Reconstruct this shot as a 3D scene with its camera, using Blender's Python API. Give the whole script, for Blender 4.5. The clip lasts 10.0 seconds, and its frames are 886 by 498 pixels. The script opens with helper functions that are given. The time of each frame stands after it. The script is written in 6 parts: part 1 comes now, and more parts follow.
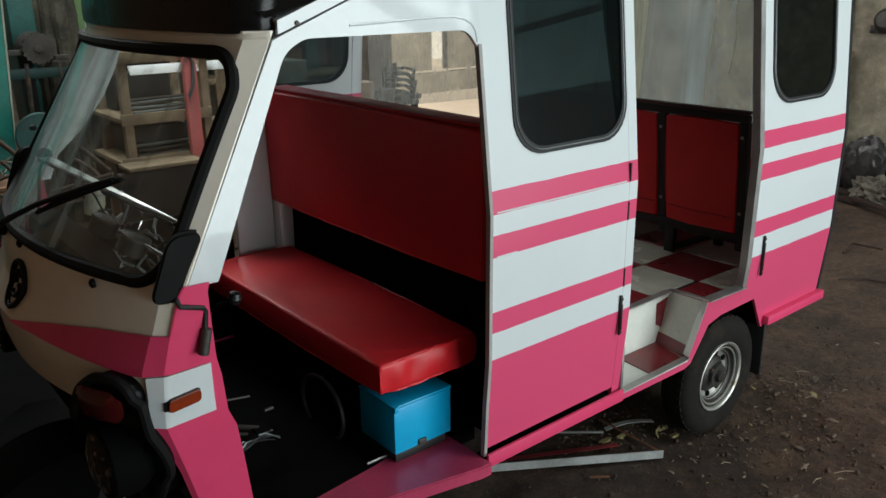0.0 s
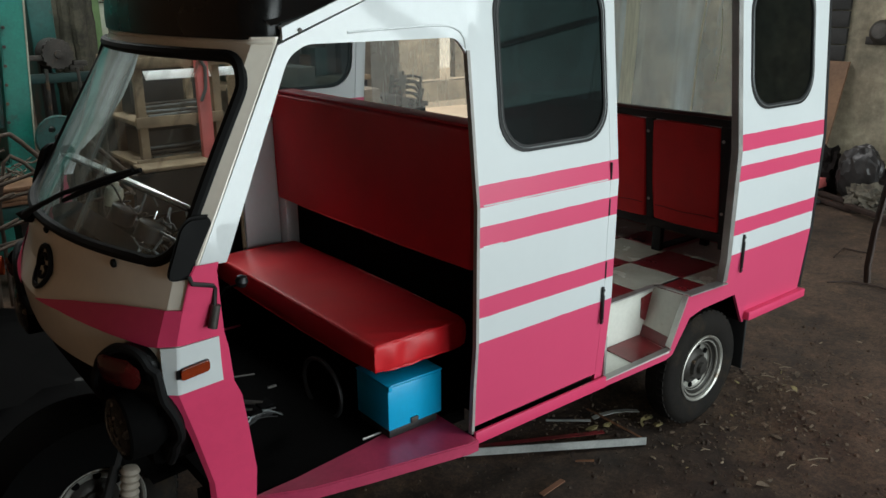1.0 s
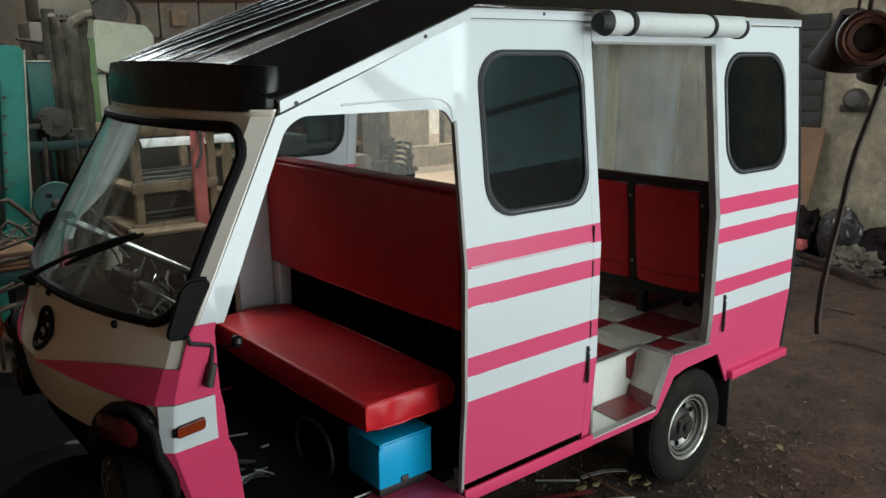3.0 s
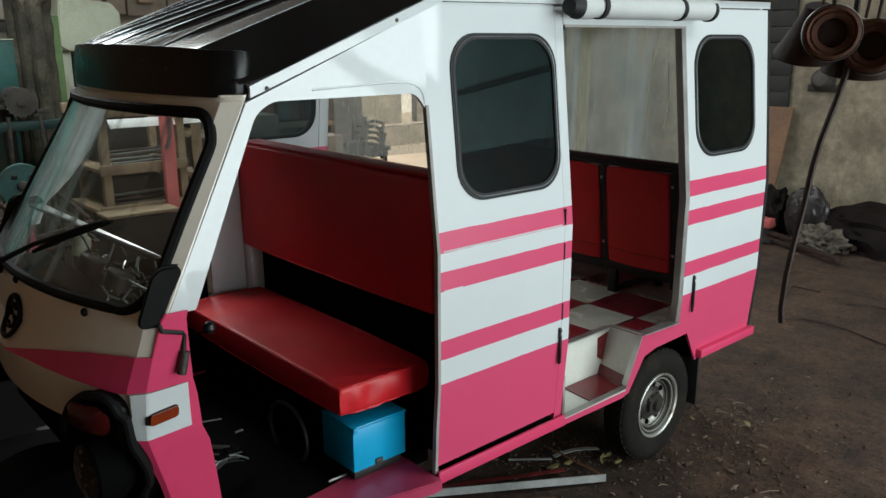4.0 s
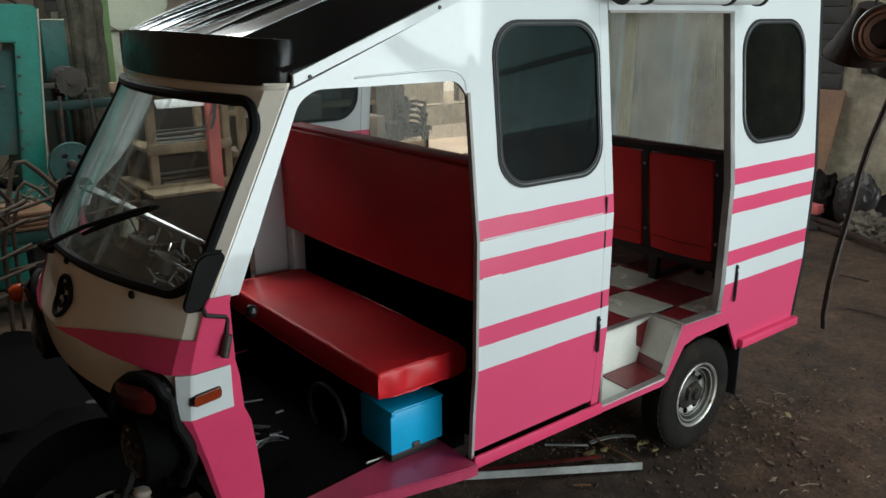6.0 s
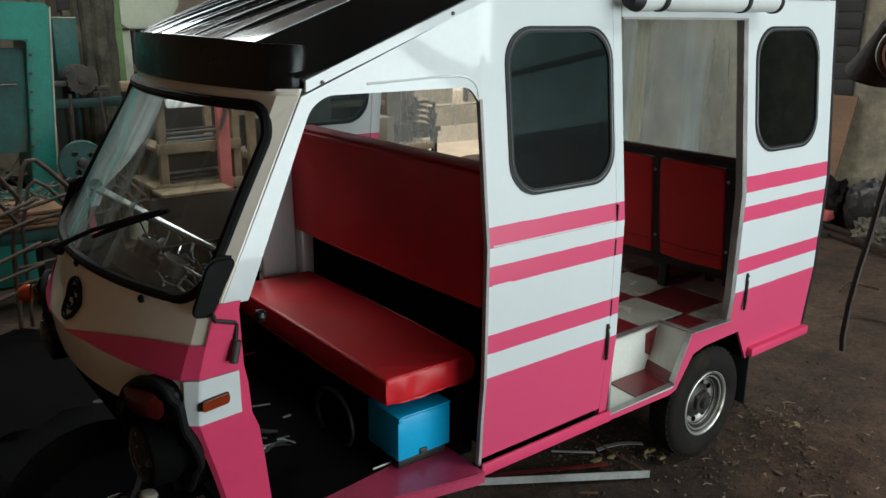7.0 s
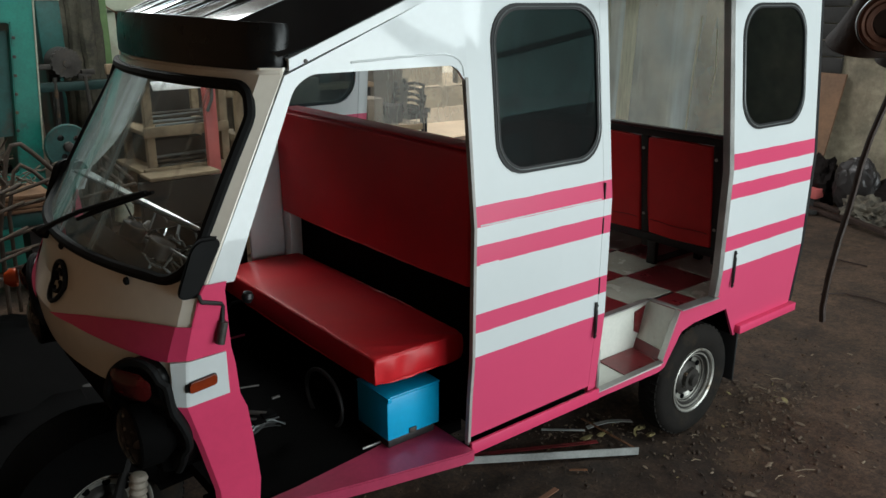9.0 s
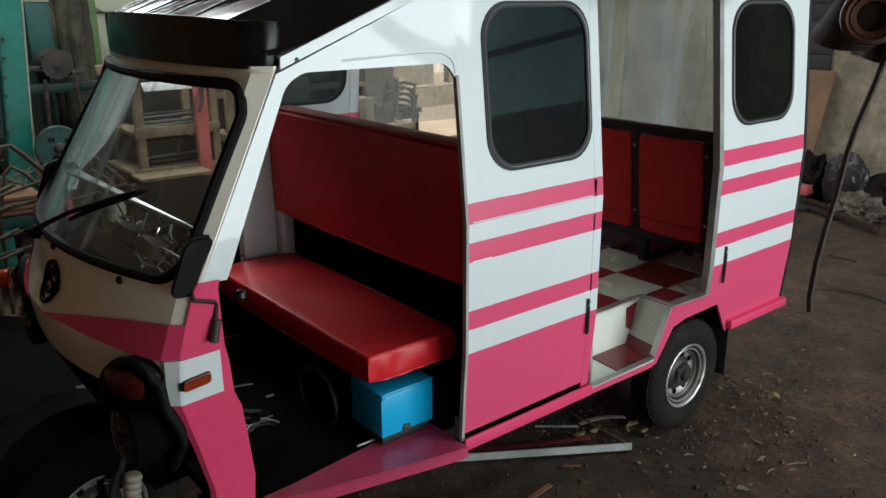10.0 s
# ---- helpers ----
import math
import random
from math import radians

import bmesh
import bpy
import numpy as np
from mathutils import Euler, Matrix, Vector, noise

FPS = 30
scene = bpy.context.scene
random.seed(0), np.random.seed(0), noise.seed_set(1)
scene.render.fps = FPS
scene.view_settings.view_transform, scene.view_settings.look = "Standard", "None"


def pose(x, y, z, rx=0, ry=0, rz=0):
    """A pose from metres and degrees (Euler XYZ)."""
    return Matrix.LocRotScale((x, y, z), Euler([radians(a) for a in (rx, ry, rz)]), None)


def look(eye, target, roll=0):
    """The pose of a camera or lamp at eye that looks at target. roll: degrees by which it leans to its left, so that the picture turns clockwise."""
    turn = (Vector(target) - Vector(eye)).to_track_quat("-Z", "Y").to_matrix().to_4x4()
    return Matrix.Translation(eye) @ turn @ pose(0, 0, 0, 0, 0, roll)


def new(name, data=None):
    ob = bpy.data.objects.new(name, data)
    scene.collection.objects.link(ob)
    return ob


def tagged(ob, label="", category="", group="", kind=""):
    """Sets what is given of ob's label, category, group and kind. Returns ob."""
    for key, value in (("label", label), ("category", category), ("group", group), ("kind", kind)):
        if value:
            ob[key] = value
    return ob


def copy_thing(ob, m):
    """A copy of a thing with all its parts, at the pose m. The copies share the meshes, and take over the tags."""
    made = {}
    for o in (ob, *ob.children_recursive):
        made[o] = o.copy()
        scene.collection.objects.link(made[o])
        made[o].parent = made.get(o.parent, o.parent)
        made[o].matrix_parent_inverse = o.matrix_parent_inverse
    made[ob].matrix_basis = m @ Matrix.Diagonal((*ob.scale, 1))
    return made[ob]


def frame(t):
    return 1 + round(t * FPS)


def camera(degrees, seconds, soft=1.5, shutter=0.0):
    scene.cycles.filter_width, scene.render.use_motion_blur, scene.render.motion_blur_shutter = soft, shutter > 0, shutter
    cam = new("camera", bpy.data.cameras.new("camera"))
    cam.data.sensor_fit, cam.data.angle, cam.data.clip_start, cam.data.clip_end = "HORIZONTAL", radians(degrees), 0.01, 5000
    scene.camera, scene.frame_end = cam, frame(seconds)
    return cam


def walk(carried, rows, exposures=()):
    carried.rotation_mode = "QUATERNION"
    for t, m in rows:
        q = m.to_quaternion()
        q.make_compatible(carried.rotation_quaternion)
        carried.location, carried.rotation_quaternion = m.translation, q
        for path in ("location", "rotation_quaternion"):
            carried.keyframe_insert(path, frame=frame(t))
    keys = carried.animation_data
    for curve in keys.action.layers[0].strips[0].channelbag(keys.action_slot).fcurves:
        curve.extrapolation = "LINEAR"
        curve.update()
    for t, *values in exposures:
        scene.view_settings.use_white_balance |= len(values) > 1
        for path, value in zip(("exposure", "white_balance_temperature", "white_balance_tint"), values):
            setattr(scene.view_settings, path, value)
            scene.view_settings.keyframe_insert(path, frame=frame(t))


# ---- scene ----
cam = camera(58.0, 10.0)
PATH = [
    (0, (-0.742, -1.544, 1.798), (0.464, -0.075, 1.174), -0.6),
    (0.5, (-0.798, -1.696, 1.802), (0.368, -0.196, 1.18), -0.6),
    (1, (-0.823, -1.73, 1.802), (0.37, -0.241, 1.199), -0.3),
    (1.5, (-0.843, -1.748, 1.802), (0.367, -0.252, 1.255), -0.3),
    (2, (-0.863, -1.787, 1.821), (0.34, -0.26, 1.352), -0.5),
    (3.5, (-0.878, -1.804, 1.82), (0.385, -0.32, 1.369), -0.4),
    (4, (-0.877, -1.806, 1.841), (0.403, -0.355, 1.338), -0.2),
    (4.5, (-0.876, -1.811, 1.841), (0.395, -0.362, 1.31), -0.4),
    (5, (-0.873, -1.813, 1.851), (0.378, -0.353, 1.303), -0.6),
    (5.5, (-0.875, -1.816, 1.858), (0.349, -0.336, 1.301), -0.5),
    (6, (-0.876, -1.807, 1.87), (0.319, -0.302, 1.315), -0.1),
    (7.5, (-0.874, -1.785, 1.891), (0.31, -0.272, 1.333), 0.6),
    (8, (-0.881, -1.797, 1.891), (0.315, -0.297, 1.326), 0.5),
    (8.5, (-0.869, -1.795, 1.889), (0.326, -0.3, 1.311), 0.3),
    (9, (-0.862, -1.797, 1.878), (0.328, -0.304, 1.28), 0.1),
    (9.5, (-0.865, -1.799, 1.875), (0.327, -0.311, 1.272), 0.0),
    (10, (-0.869, -1.807, 1.873), (0.335, -0.326, 1.275), -0.2),
]
walk(cam, [(t, look(eye, target, roll)) for t, eye, target, roll in PATH])

# ---- light ----
world = bpy.data.worlds.new("workshop_sky")
scene.world = world
world.use_nodes = True
wn = world.node_tree.nodes
sky = wn.new("ShaderNodeTexSky")
sky.sky_type, sky.sun_disc = "NISHITA", False
sky.sun_elevation, sky.sun_rotation = radians(48), radians(150)
wn["Background"].inputs["Strength"].default_value = 0.10
world.node_tree.links.new(sky.outputs["Color"], wn["Background"].inputs["Color"])

sun_data = bpy.data.lights.new("sun", "SUN")
sun_data.energy, sun_data.angle, sun_data.color = 4.8, radians(1), (1.0, 0.95, 0.88)
sun = new("sun", sun_data)
# the sky's sun_rotation runs clockwise from +y
sun.matrix_world = look((0, 0, 20), (-math.sin(radians(150)) * 10, -math.cos(radians(150)) * 10, 20 - 10 * math.tan(radians(48))))


def area(name, eye, target, w, h, watts, color):
    d = bpy.data.lights.new(name, "AREA")
    d.shape, d.size, d.size_y, d.energy, d.color = "RECTANGLE", w, h, watts, color
    ob = new(name, d)
    ob.matrix_world = look(eye, target)
    return ob


# daylight in the doorway and the high window behind the camera
COOL = (0.855, 0.975, 1.0)
area("door_daylight", (2.70, -5.5, 1.19), (2.70, 0, 1.19), 5.16, 2.18, 262, COOL)
area("high_window_daylight", (4.85, -5.5, 3.03), (2.5, 0, 1.4), 1.45, 0.96, 35, COOL)
# fill lamps in unseen roof and north wall openings, added to brighten the scene
area("roof_daylight", (3.0, -2.1, 3.93), (3.0, -2.1, 0), 3.2, 0.9, 66, COOL)
area("rear_roof_daylight", (4.3, 3.4, 3.93), (4.3, 3.4, 0), 1.3, 1.5, 95, (0.95, 0.98, 1.0))
area("machine_roof_daylight", (0.4, 3.95, 3.93), (0.4, 3.95, 0), 1.5, 1.9, 78, (0.95, 1.0, 0.97))
area("clerestory_daylight", (2.1, 7.15, 3.12), (2.1, 0, 2.6), 1.4, 0.72, 48, (0.95, 0.99, 1.0))
area("cab_roof_daylight", (0.9, 2.4, 3.93), (0.9, 2.4, 0), 1.7, 0.7, 46, COOL)
scene.view_settings.exposure = 0.0


# ---- materials ----
def surface(name, color, rough=0.5, metal=0.0, var=0.18, scale=5.0, fine=70.0, bump=0.12, coat=0.0, second=None, amount=0.5, spread=0.0):
    """Procedural surface: base colour with broad stains and fine grain, roughness variation and fine relief."""
    m = bpy.data.materials.new(name)
    m.use_nodes = True
    n, l = m.node_tree.nodes, m.node_tree.links
    b = n["Principled BSDF"]
    tc = n.new("ShaderNodeTexCoord")
    big = n.new("ShaderNodeTexNoise")
    big.inputs["Scale"].default_value, big.inputs["Detail"].default_value, big.inputs["Roughness"].default_value = scale, 6, 0.6
    small = n.new("ShaderNodeTexNoise")
    small.inputs["Scale"].default_value, small.inputs["Detail"].default_value = fine, 4
    for t in (big, small):
        l.new(tc.outputs["Object"], t.inputs["Vector"])
    ramp = n.new("ShaderNodeValToRGB")
    dark = tuple(max(0.0, c * (1 - var)) for c in color)
    lite = tuple(min(1.0, c * (1 + var * 0.7)) for c in color)
    ramp.color_ramp.elements[0].position, ramp.color_ramp.elements[0].color = 0.3, (*dark, 1)
    ramp.color_ramp.elements[1].position, ramp.color_ramp.elements[1].color = 0.7, (*lite, 1)
    mixv = n.new("ShaderNodeMath")
    mixv.operation = "MULTIPLY_ADD"
    mixv.inputs[1].default_value, mixv.inputs[2].default_value = 0.35, -0.175
    l.new(small.outputs["Fac"], mixv.inputs[0])
    addv = n.new("ShaderNodeMath")
    l.new(big.outputs["Fac"], addv.inputs[0])
    l.new(mixv.outputs[0], addv.inputs[1])
    out_fac = addv.outputs[0]
    if spread:
        info = n.new("ShaderNodeObjectInfo")
        sp = n.new("ShaderNodeMath")
        sp.operation = "MULTIPLY_ADD"
        sp.inputs[1].default_value = spread
        l.new(info.outputs["Random"], sp.inputs[0])
        l.new(out_fac, sp.inputs[2])
        out_fac = sp.outputs[0]
    l.new(out_fac, ramp.inputs["Fac"])
    col = ramp.outputs["Color"]
    if second:
        st = n.new("ShaderNodeTexNoise")
        st.inputs["Scale"].default_value, st.inputs["Detail"].default_value, st.inputs["Roughness"].default_value = scale * 0.7, 9, 0.7
        l.new(tc.outputs["Object"], st.inputs["Vector"])
        r2 = n.new("ShaderNodeValToRGB")
        r2.color_ramp.elements[0].position, r2.color_ramp.elements[1].position = 0.62 - 0.25 * amount, 0.72 - 0.2 * amount
        l.new(st.outputs["Fac"], r2.inputs["Fac"])
        mx = n.new("ShaderNodeMixRGB")
        mx.inputs["Color2"].default_value = (*second, 1)
        l.new(r2.outputs["Color"], mx.inputs["Fac"])
        l.new(col, mx.inputs["Color1"])
        col = mx.outputs["Color"]
    l.new(col, b.inputs["Base Color"])
    rr = n.new("ShaderNodeMapRange")
    rr.inputs["To Min"].default_value, rr.inputs["To Max"].default_value = max(0.02, rough * 0.75), min(1.0, rough * 1.3)
    l.new(big.outputs["Fac"], rr.inputs["Value"])
    l.new(rr.outputs["Result"], b.inputs["Roughness"])
    b.inputs["Metallic"].default_value = metal
    b.inputs["Coat Weight"].default_value = coat
    b.inputs["Coat Roughness"].default_value = 0.05
    if bump:
        bp = n.new("ShaderNodeBump")
        bp.inputs["Strength"].default_value, bp.inputs["Distance"].default_value = bump, 0.01
        l.new(addv.outputs[0], bp.inputs["Height"])
        l.new(bp.outputs["Normal"], b.inputs["Normal"])
    return m


def mottled(m, *layers):
    """Multiplies a surface's colour by noise at more scales: (scale, low, high)."""
    n, l = m.node_tree.nodes, m.node_tree.links
    b = n["Principled BSDF"]
    tc = n.new("ShaderNodeTexCoord")
    for scale, low, high in layers:
        nz, mr, mx = n.new("ShaderNodeTexNoise"), n.new("ShaderNodeMapRange"), n.new("ShaderNodeVectorMath")
        nz.inputs["Scale"].default_value, nz.inputs["Detail"].default_value, nz.inputs["Roughness"].default_value = scale, 7, 0.65
        mr.inputs["From Min"].default_value, mr.inputs["From Max"].default_value = 0.34, 0.66
        mr.inputs["To Min"].default_value, mr.inputs["To Max"].default_value = low, high
        mx.operation = "SCALE"
        l.new(tc.outputs["Object"], nz.inputs["Vector"])
        l.new(nz.outputs["Fac"], mr.inputs["Value"])
        l.new(b.inputs["Base Color"].links[0].from_socket, mx.inputs[0])
        l.new(mr.outputs["Result"], mx.inputs["Scale"])
        l.new(mx.outputs["Vector"], b.inputs["Base Color"])
    return m


def dark_patch(m, center, radius, low):
    """A darker patch with a ragged edge, multiplied into the ground colour."""
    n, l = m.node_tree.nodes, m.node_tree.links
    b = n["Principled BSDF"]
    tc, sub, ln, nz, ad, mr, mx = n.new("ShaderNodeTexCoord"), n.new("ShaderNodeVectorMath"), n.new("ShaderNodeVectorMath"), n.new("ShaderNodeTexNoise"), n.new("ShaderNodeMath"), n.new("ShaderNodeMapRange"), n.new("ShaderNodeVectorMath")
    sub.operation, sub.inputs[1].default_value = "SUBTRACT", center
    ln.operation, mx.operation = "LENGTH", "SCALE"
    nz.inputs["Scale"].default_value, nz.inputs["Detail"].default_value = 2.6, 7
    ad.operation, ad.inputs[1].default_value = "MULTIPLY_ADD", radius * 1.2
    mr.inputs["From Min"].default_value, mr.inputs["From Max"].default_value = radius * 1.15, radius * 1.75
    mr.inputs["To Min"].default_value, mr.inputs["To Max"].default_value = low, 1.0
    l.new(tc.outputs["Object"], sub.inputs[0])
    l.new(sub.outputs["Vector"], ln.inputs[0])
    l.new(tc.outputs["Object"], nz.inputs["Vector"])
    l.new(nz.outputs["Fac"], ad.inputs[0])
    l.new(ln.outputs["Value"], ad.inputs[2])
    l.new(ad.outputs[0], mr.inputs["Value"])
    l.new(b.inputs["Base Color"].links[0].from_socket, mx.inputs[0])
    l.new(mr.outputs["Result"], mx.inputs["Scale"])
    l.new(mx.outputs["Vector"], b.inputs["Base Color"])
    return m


def striped(name, stops, rough=0.34):
    """Body paint whose colour changes at given heights; hand-masked edges waver slightly."""
    m = surface(name, (0.8, 0.8, 0.8), rough, var=0.05, scale=1.6, fine=30, bump=0.035, coat=0.8)
    n, l = m.node_tree.nodes, m.node_tree.links
    geo, sep, nz = n.new("ShaderNodeNewGeometry"), n.new("ShaderNodeSeparateXYZ"), n.new("ShaderNodeTexNoise")
    nz.inputs["Scale"].default_value = 9.0
    l.new(geo.outputs["Position"], sep.inputs[0])
    l.new(geo.outputs["Position"], nz.inputs["Vector"])
    wob = n.new("ShaderNodeMath")
    wob.operation = "MULTIPLY_ADD"
    wob.inputs[1].default_value, wob.inputs[2].default_value = 0.006, -0.003
    l.new(nz.outputs["Fac"], wob.inputs[0])
    add = n.new("ShaderNodeMath")
    l.new(sep.outputs["Z"], add.inputs[0])
    l.new(wob.outputs[0], add.inputs[1])
    mr = n.new("ShaderNodeMapRange")
    mr.inputs["From Min"].default_value, mr.inputs["From Max"].default_value = 0.3, 1.5
    l.new(add.outputs[0], mr.inputs["Value"])
    cr = n.new("ShaderNodeValToRGB")
    cr.color_ramp.interpolation = "CONSTANT"
    el = cr.color_ramp.elements
    el[0].position, el[0].color = 0.0, (*stops[0][1], 1)
    el.remove(el[1])
    for z, c in stops[1:]:
        e = el.new((z - 0.3) / 1.2)
        e.color = (*c, 1)
    l.new(mr.outputs["Result"], cr.inputs["Fac"])
    mul = n.new("ShaderNodeMixRGB")
    mul.blend_type, mul.inputs["Fac"].default_value = "MULTIPLY", 0.5
    b = n["Principled BSDF"]
    old = b.inputs["Base Color"].links[0].from_socket
    l.new(cr.outputs["Color"], mul.inputs["Color1"])
    l.new(old, mul.inputs["Color2"])
    l.new(mul.outputs["Color"], b.inputs["Base Color"])
    return m


def glass(name, tint, gloss_rough=0.02, ior=1.5, haze=0.0, haze_color=(0.6, 0.6, 0.58), wrinkle=0.0, glow=0.0, streak=0.0, streak_scale=(1.0, 17.0, 1.3), y_haze=None):
    m = bpy.data.materials.new(name)
    m.use_nodes = True
    n, l = m.node_tree.nodes, m.node_tree.links
    n.remove(n["Principled BSDF"])
    tr, gl, lw, mx = n.new("ShaderNodeBsdfTransparent"), n.new("ShaderNodeBsdfGlossy"), n.new("ShaderNodeLayerWeight"), n.new("ShaderNodeMixShader")
    pw, fr = n.new("ShaderNodeMath"), n.new("ShaderNodeMath")
    pw.operation, pw.inputs[1].default_value = "POWER", 5.0
    fr.operation, fr.inputs[1].default_value, fr.inputs[2].default_value = "MULTIPLY_ADD", 0.9, ((ior - 1) / (ior + 1)) ** 2
    l.new(lw.outputs["Facing"], pw.inputs[0])
    l.new(pw.outputs[0], fr.inputs[0])
    tr.inputs["Color"].default_value = (*tint, 1)
    gl.inputs["Roughness"].default_value = gloss_rough
    base = tr.outputs[0]
    nz = n.new("ShaderNodeTexNoise")
    nz.inputs["Scale"].default_value, nz.inputs["Detail"].default_value = 7.0, 5
    if haze:
        df, m2, r = n.new("ShaderNodeBsdfDiffuse"), n.new("ShaderNodeMixShader"), n.new("ShaderNodeMapRange")
        df.inputs["Color"].default_value = (*haze_color, 1)
        r.inputs["From Min"].default_value, r.inputs["From Max"].default_value = 0.3, 0.75
        r.inputs["To Min"].default_value, r.inputs["To Max"].default_value = haze * 0.75, min(1, haze * 1.25)
        l.new(nz.outputs["Fac"], r.inputs["Value"])
        fac = r.outputs["Result"]
        if streak:
            # haze streaks, painted in for streaky reflections on the sheet
            tc, mp, s1, s2, s3 = n.new("ShaderNodeTexCoord"), n.new("ShaderNodeMapping"), n.new("ShaderNodeTexNoise"), n.new("ShaderNodeMapRange"), n.new("ShaderNodeMath")
            mp.inputs["Rotation"].default_value, mp.inputs["Scale"].default_value = (radians(-24 if haze < 0.2 else 4), 0, 0), streak_scale
            s1.inputs["Scale"].default_value, s1.inputs["Detail"].default_value = 1.0, 5
            s2.inputs["From Min"].default_value, s2.inputs["From Max"].default_value, s2.inputs["To Max"].default_value = 0.50, 0.74, streak
            l.new(tc.outputs["Object"], mp.inputs["Vector"])
            l.new(mp.outputs["Vector"], s1.inputs["Vector"])
            l.new(s1.outputs["Fac"], s2.inputs["Value"])
            l.new(s2.outputs["Result"], s3.inputs[0])
            l.new(fac, s3.inputs[1])
            fac = s3.outputs[0]
        if y_haze:
            # haze that thickens along y
            tc2, sx, yr, dn, dm, da = n.new("ShaderNodeTexCoord"), n.new("ShaderNodeSeparateXYZ"), n.new("ShaderNodeMapRange"), n.new("ShaderNodeTexNoise"), n.new("ShaderNodeMath"), n.new("ShaderNodeMath")
            dn.inputs["Scale"].default_value, dn.inputs["Detail"].default_value = 4.0, 6
            yr.inputs["From Min"].default_value, yr.inputs["From Max"].default_value, yr.inputs["To Max"].default_value = y_haze
            l.new(tc2.outputs["Object"], sx.inputs[0])
            l.new(tc2.outputs["Object"], dn.inputs["Vector"])
            l.new(sx.outputs["Y"], yr.inputs["Value"])
            dm.operation = "MULTIPLY"
            l.new(yr.outputs["Result"], dm.inputs[0])
            l.new(dn.outputs["Fac"], dm.inputs[1])
            l.new(dm.outputs[0], da.inputs[0])
            l.new(fac, da.inputs[1])
            fac = da.outputs[0]
        l.new(fac, m2.inputs["Fac"])
        l.new(base, m2.inputs[1])
        body = df.outputs[0]
        if glow:
            tl, m3 = n.new("ShaderNodeBsdfTranslucent"), n.new("ShaderNodeMixShader")
            tl.inputs["Color"].default_value, m3.inputs["Fac"].default_value = (*haze_color, 1), glow
            l.new(df.outputs[0], m3.inputs[1])
            l.new(tl.outputs[0], m3.inputs[2])
            body = m3.outputs[0]
        l.new(body, m2.inputs[2])
        base = m2.outputs[0]
    if wrinkle:
        bp = n.new("ShaderNodeBump")
        bp.inputs["Strength"].default_value, bp.inputs["Distance"].default_value = wrinkle, 0.03
        l.new(nz.outputs["Fac"], bp.inputs["Height"])
        l.new(bp.outputs["Normal"], gl.inputs["Normal"])
    l.new(fr.outputs[0], mx.inputs["Fac"])
    l.new(base, mx.inputs[1])
    l.new(gl.outputs[0], mx.inputs[2])
    l.new(mx.outputs[0], n["Material Output"].inputs["Surface"])
    return m


WHITE, PINK = (0.755, 0.795, 0.80), (0.79, 0.078, 0.190)
M = {}
M["side"] = striped("side_paint", [(0.0, PINK), (0.757, WHITE), (0.840, PINK), (0.908, WHITE), (1.071, PINK), (1.137, WHITE), (1.200, PINK), (1.264, WHITE)])
M["far_side"] = striped("far_side_paint", [(0.0, PINK), (0.85, WHITE), (0.935, PINK), (1.00, WHITE), (1.165, PINK), (1.23, WHITE), (1.295, PINK), (1.36, WHITE)])
M["white"] = surface("white_paint", (0.665, 0.70, 0.705), 0.36, var=0.06, scale=2, fine=40, bump=0.02, coat=0.6)
# white body paint with the warm, dim light on the nose put in
M["cream"] = surface("warm_lit_white_paint", (0.80, 0.74, 0.64), 0.36, var=0.06, scale=2, fine=40, bump=0.02, coat=0.5)
M["pink"] = surface("pink_paint", (0.70, 0.055, 0.145), 0.42, var=0.08, scale=2, fine=40, bump=0.02)
M["pink"].node_tree.nodes["Principled BSDF"].inputs["Specular IOR Level"].default_value = 0.3
M["deck"] = surface("scuffed_pink_paint", (0.45, 0.045, 0.105), 0.34, var=0.2, scale=5, fine=60, bump=0.05, coat=0.2)
M["black_sheet"] = surface("black_roof_paint", (0.007, 0.007, 0.0075), 0.14, var=0.3, scale=3, fine=40, bump=0.03, coat=1.0)
M["rubber"] = surface("black_rubber", (0.007, 0.007, 0.0075), 0.6, var=0.3, scale=8, fine=120, bump=0.06)
M["tyre"] = surface("tyre_rubber", (0.014, 0.012, 0.0105), 0.9, var=0.35, scale=12, fine=160, bump=0.2, second=(0.026, 0.019, 0.013), amount=0.3)
M["tyre"].node_tree.nodes["Principled BSDF"].inputs["Specular IOR Level"].default_value = 0.15
M["plastic"] = surface("black_plastic", (0.006, 0.006, 0.0065), 0.45, var=0.25, scale=8, fine=90, bump=0.04)
M["black_steel"] = surface("black_painted_steel", (0.010, 0.0095, 0.0095), 0.55, var=0.3, scale=7, fine=80, bump=0.08)
# darker than real black paint: the shade on hidden parts is put in
M["shaded_black"] = surface("shaded_matt_black", (0.0026, 0.0024, 0.0024), 0.9, var=0.4, scale=7, fine=80, bump=0.1)
M["shaded_black"].node_tree.nodes["Principled BSDF"].inputs["Specular IOR Level"].default_value = 0.05
M["matt_black"] = surface("matt_black_plastic", (0.004, 0.004, 0.0042), 0.7, var=0.2, scale=8, fine=90, bump=0.03)
M["matt_black"].node_tree.nodes["Principled BSDF"].inputs["Specular IOR Level"].default_value = 0.2
M["gloss_black"] = surface("glossy_black_plastic", (0.003, 0.003, 0.003), 0.34, var=0.2, scale=8, fine=90, bump=0.02)
M["gloss_black"].node_tree.nodes["Principled BSDF"].inputs["Specular IOR Level"].default_value = 0.15
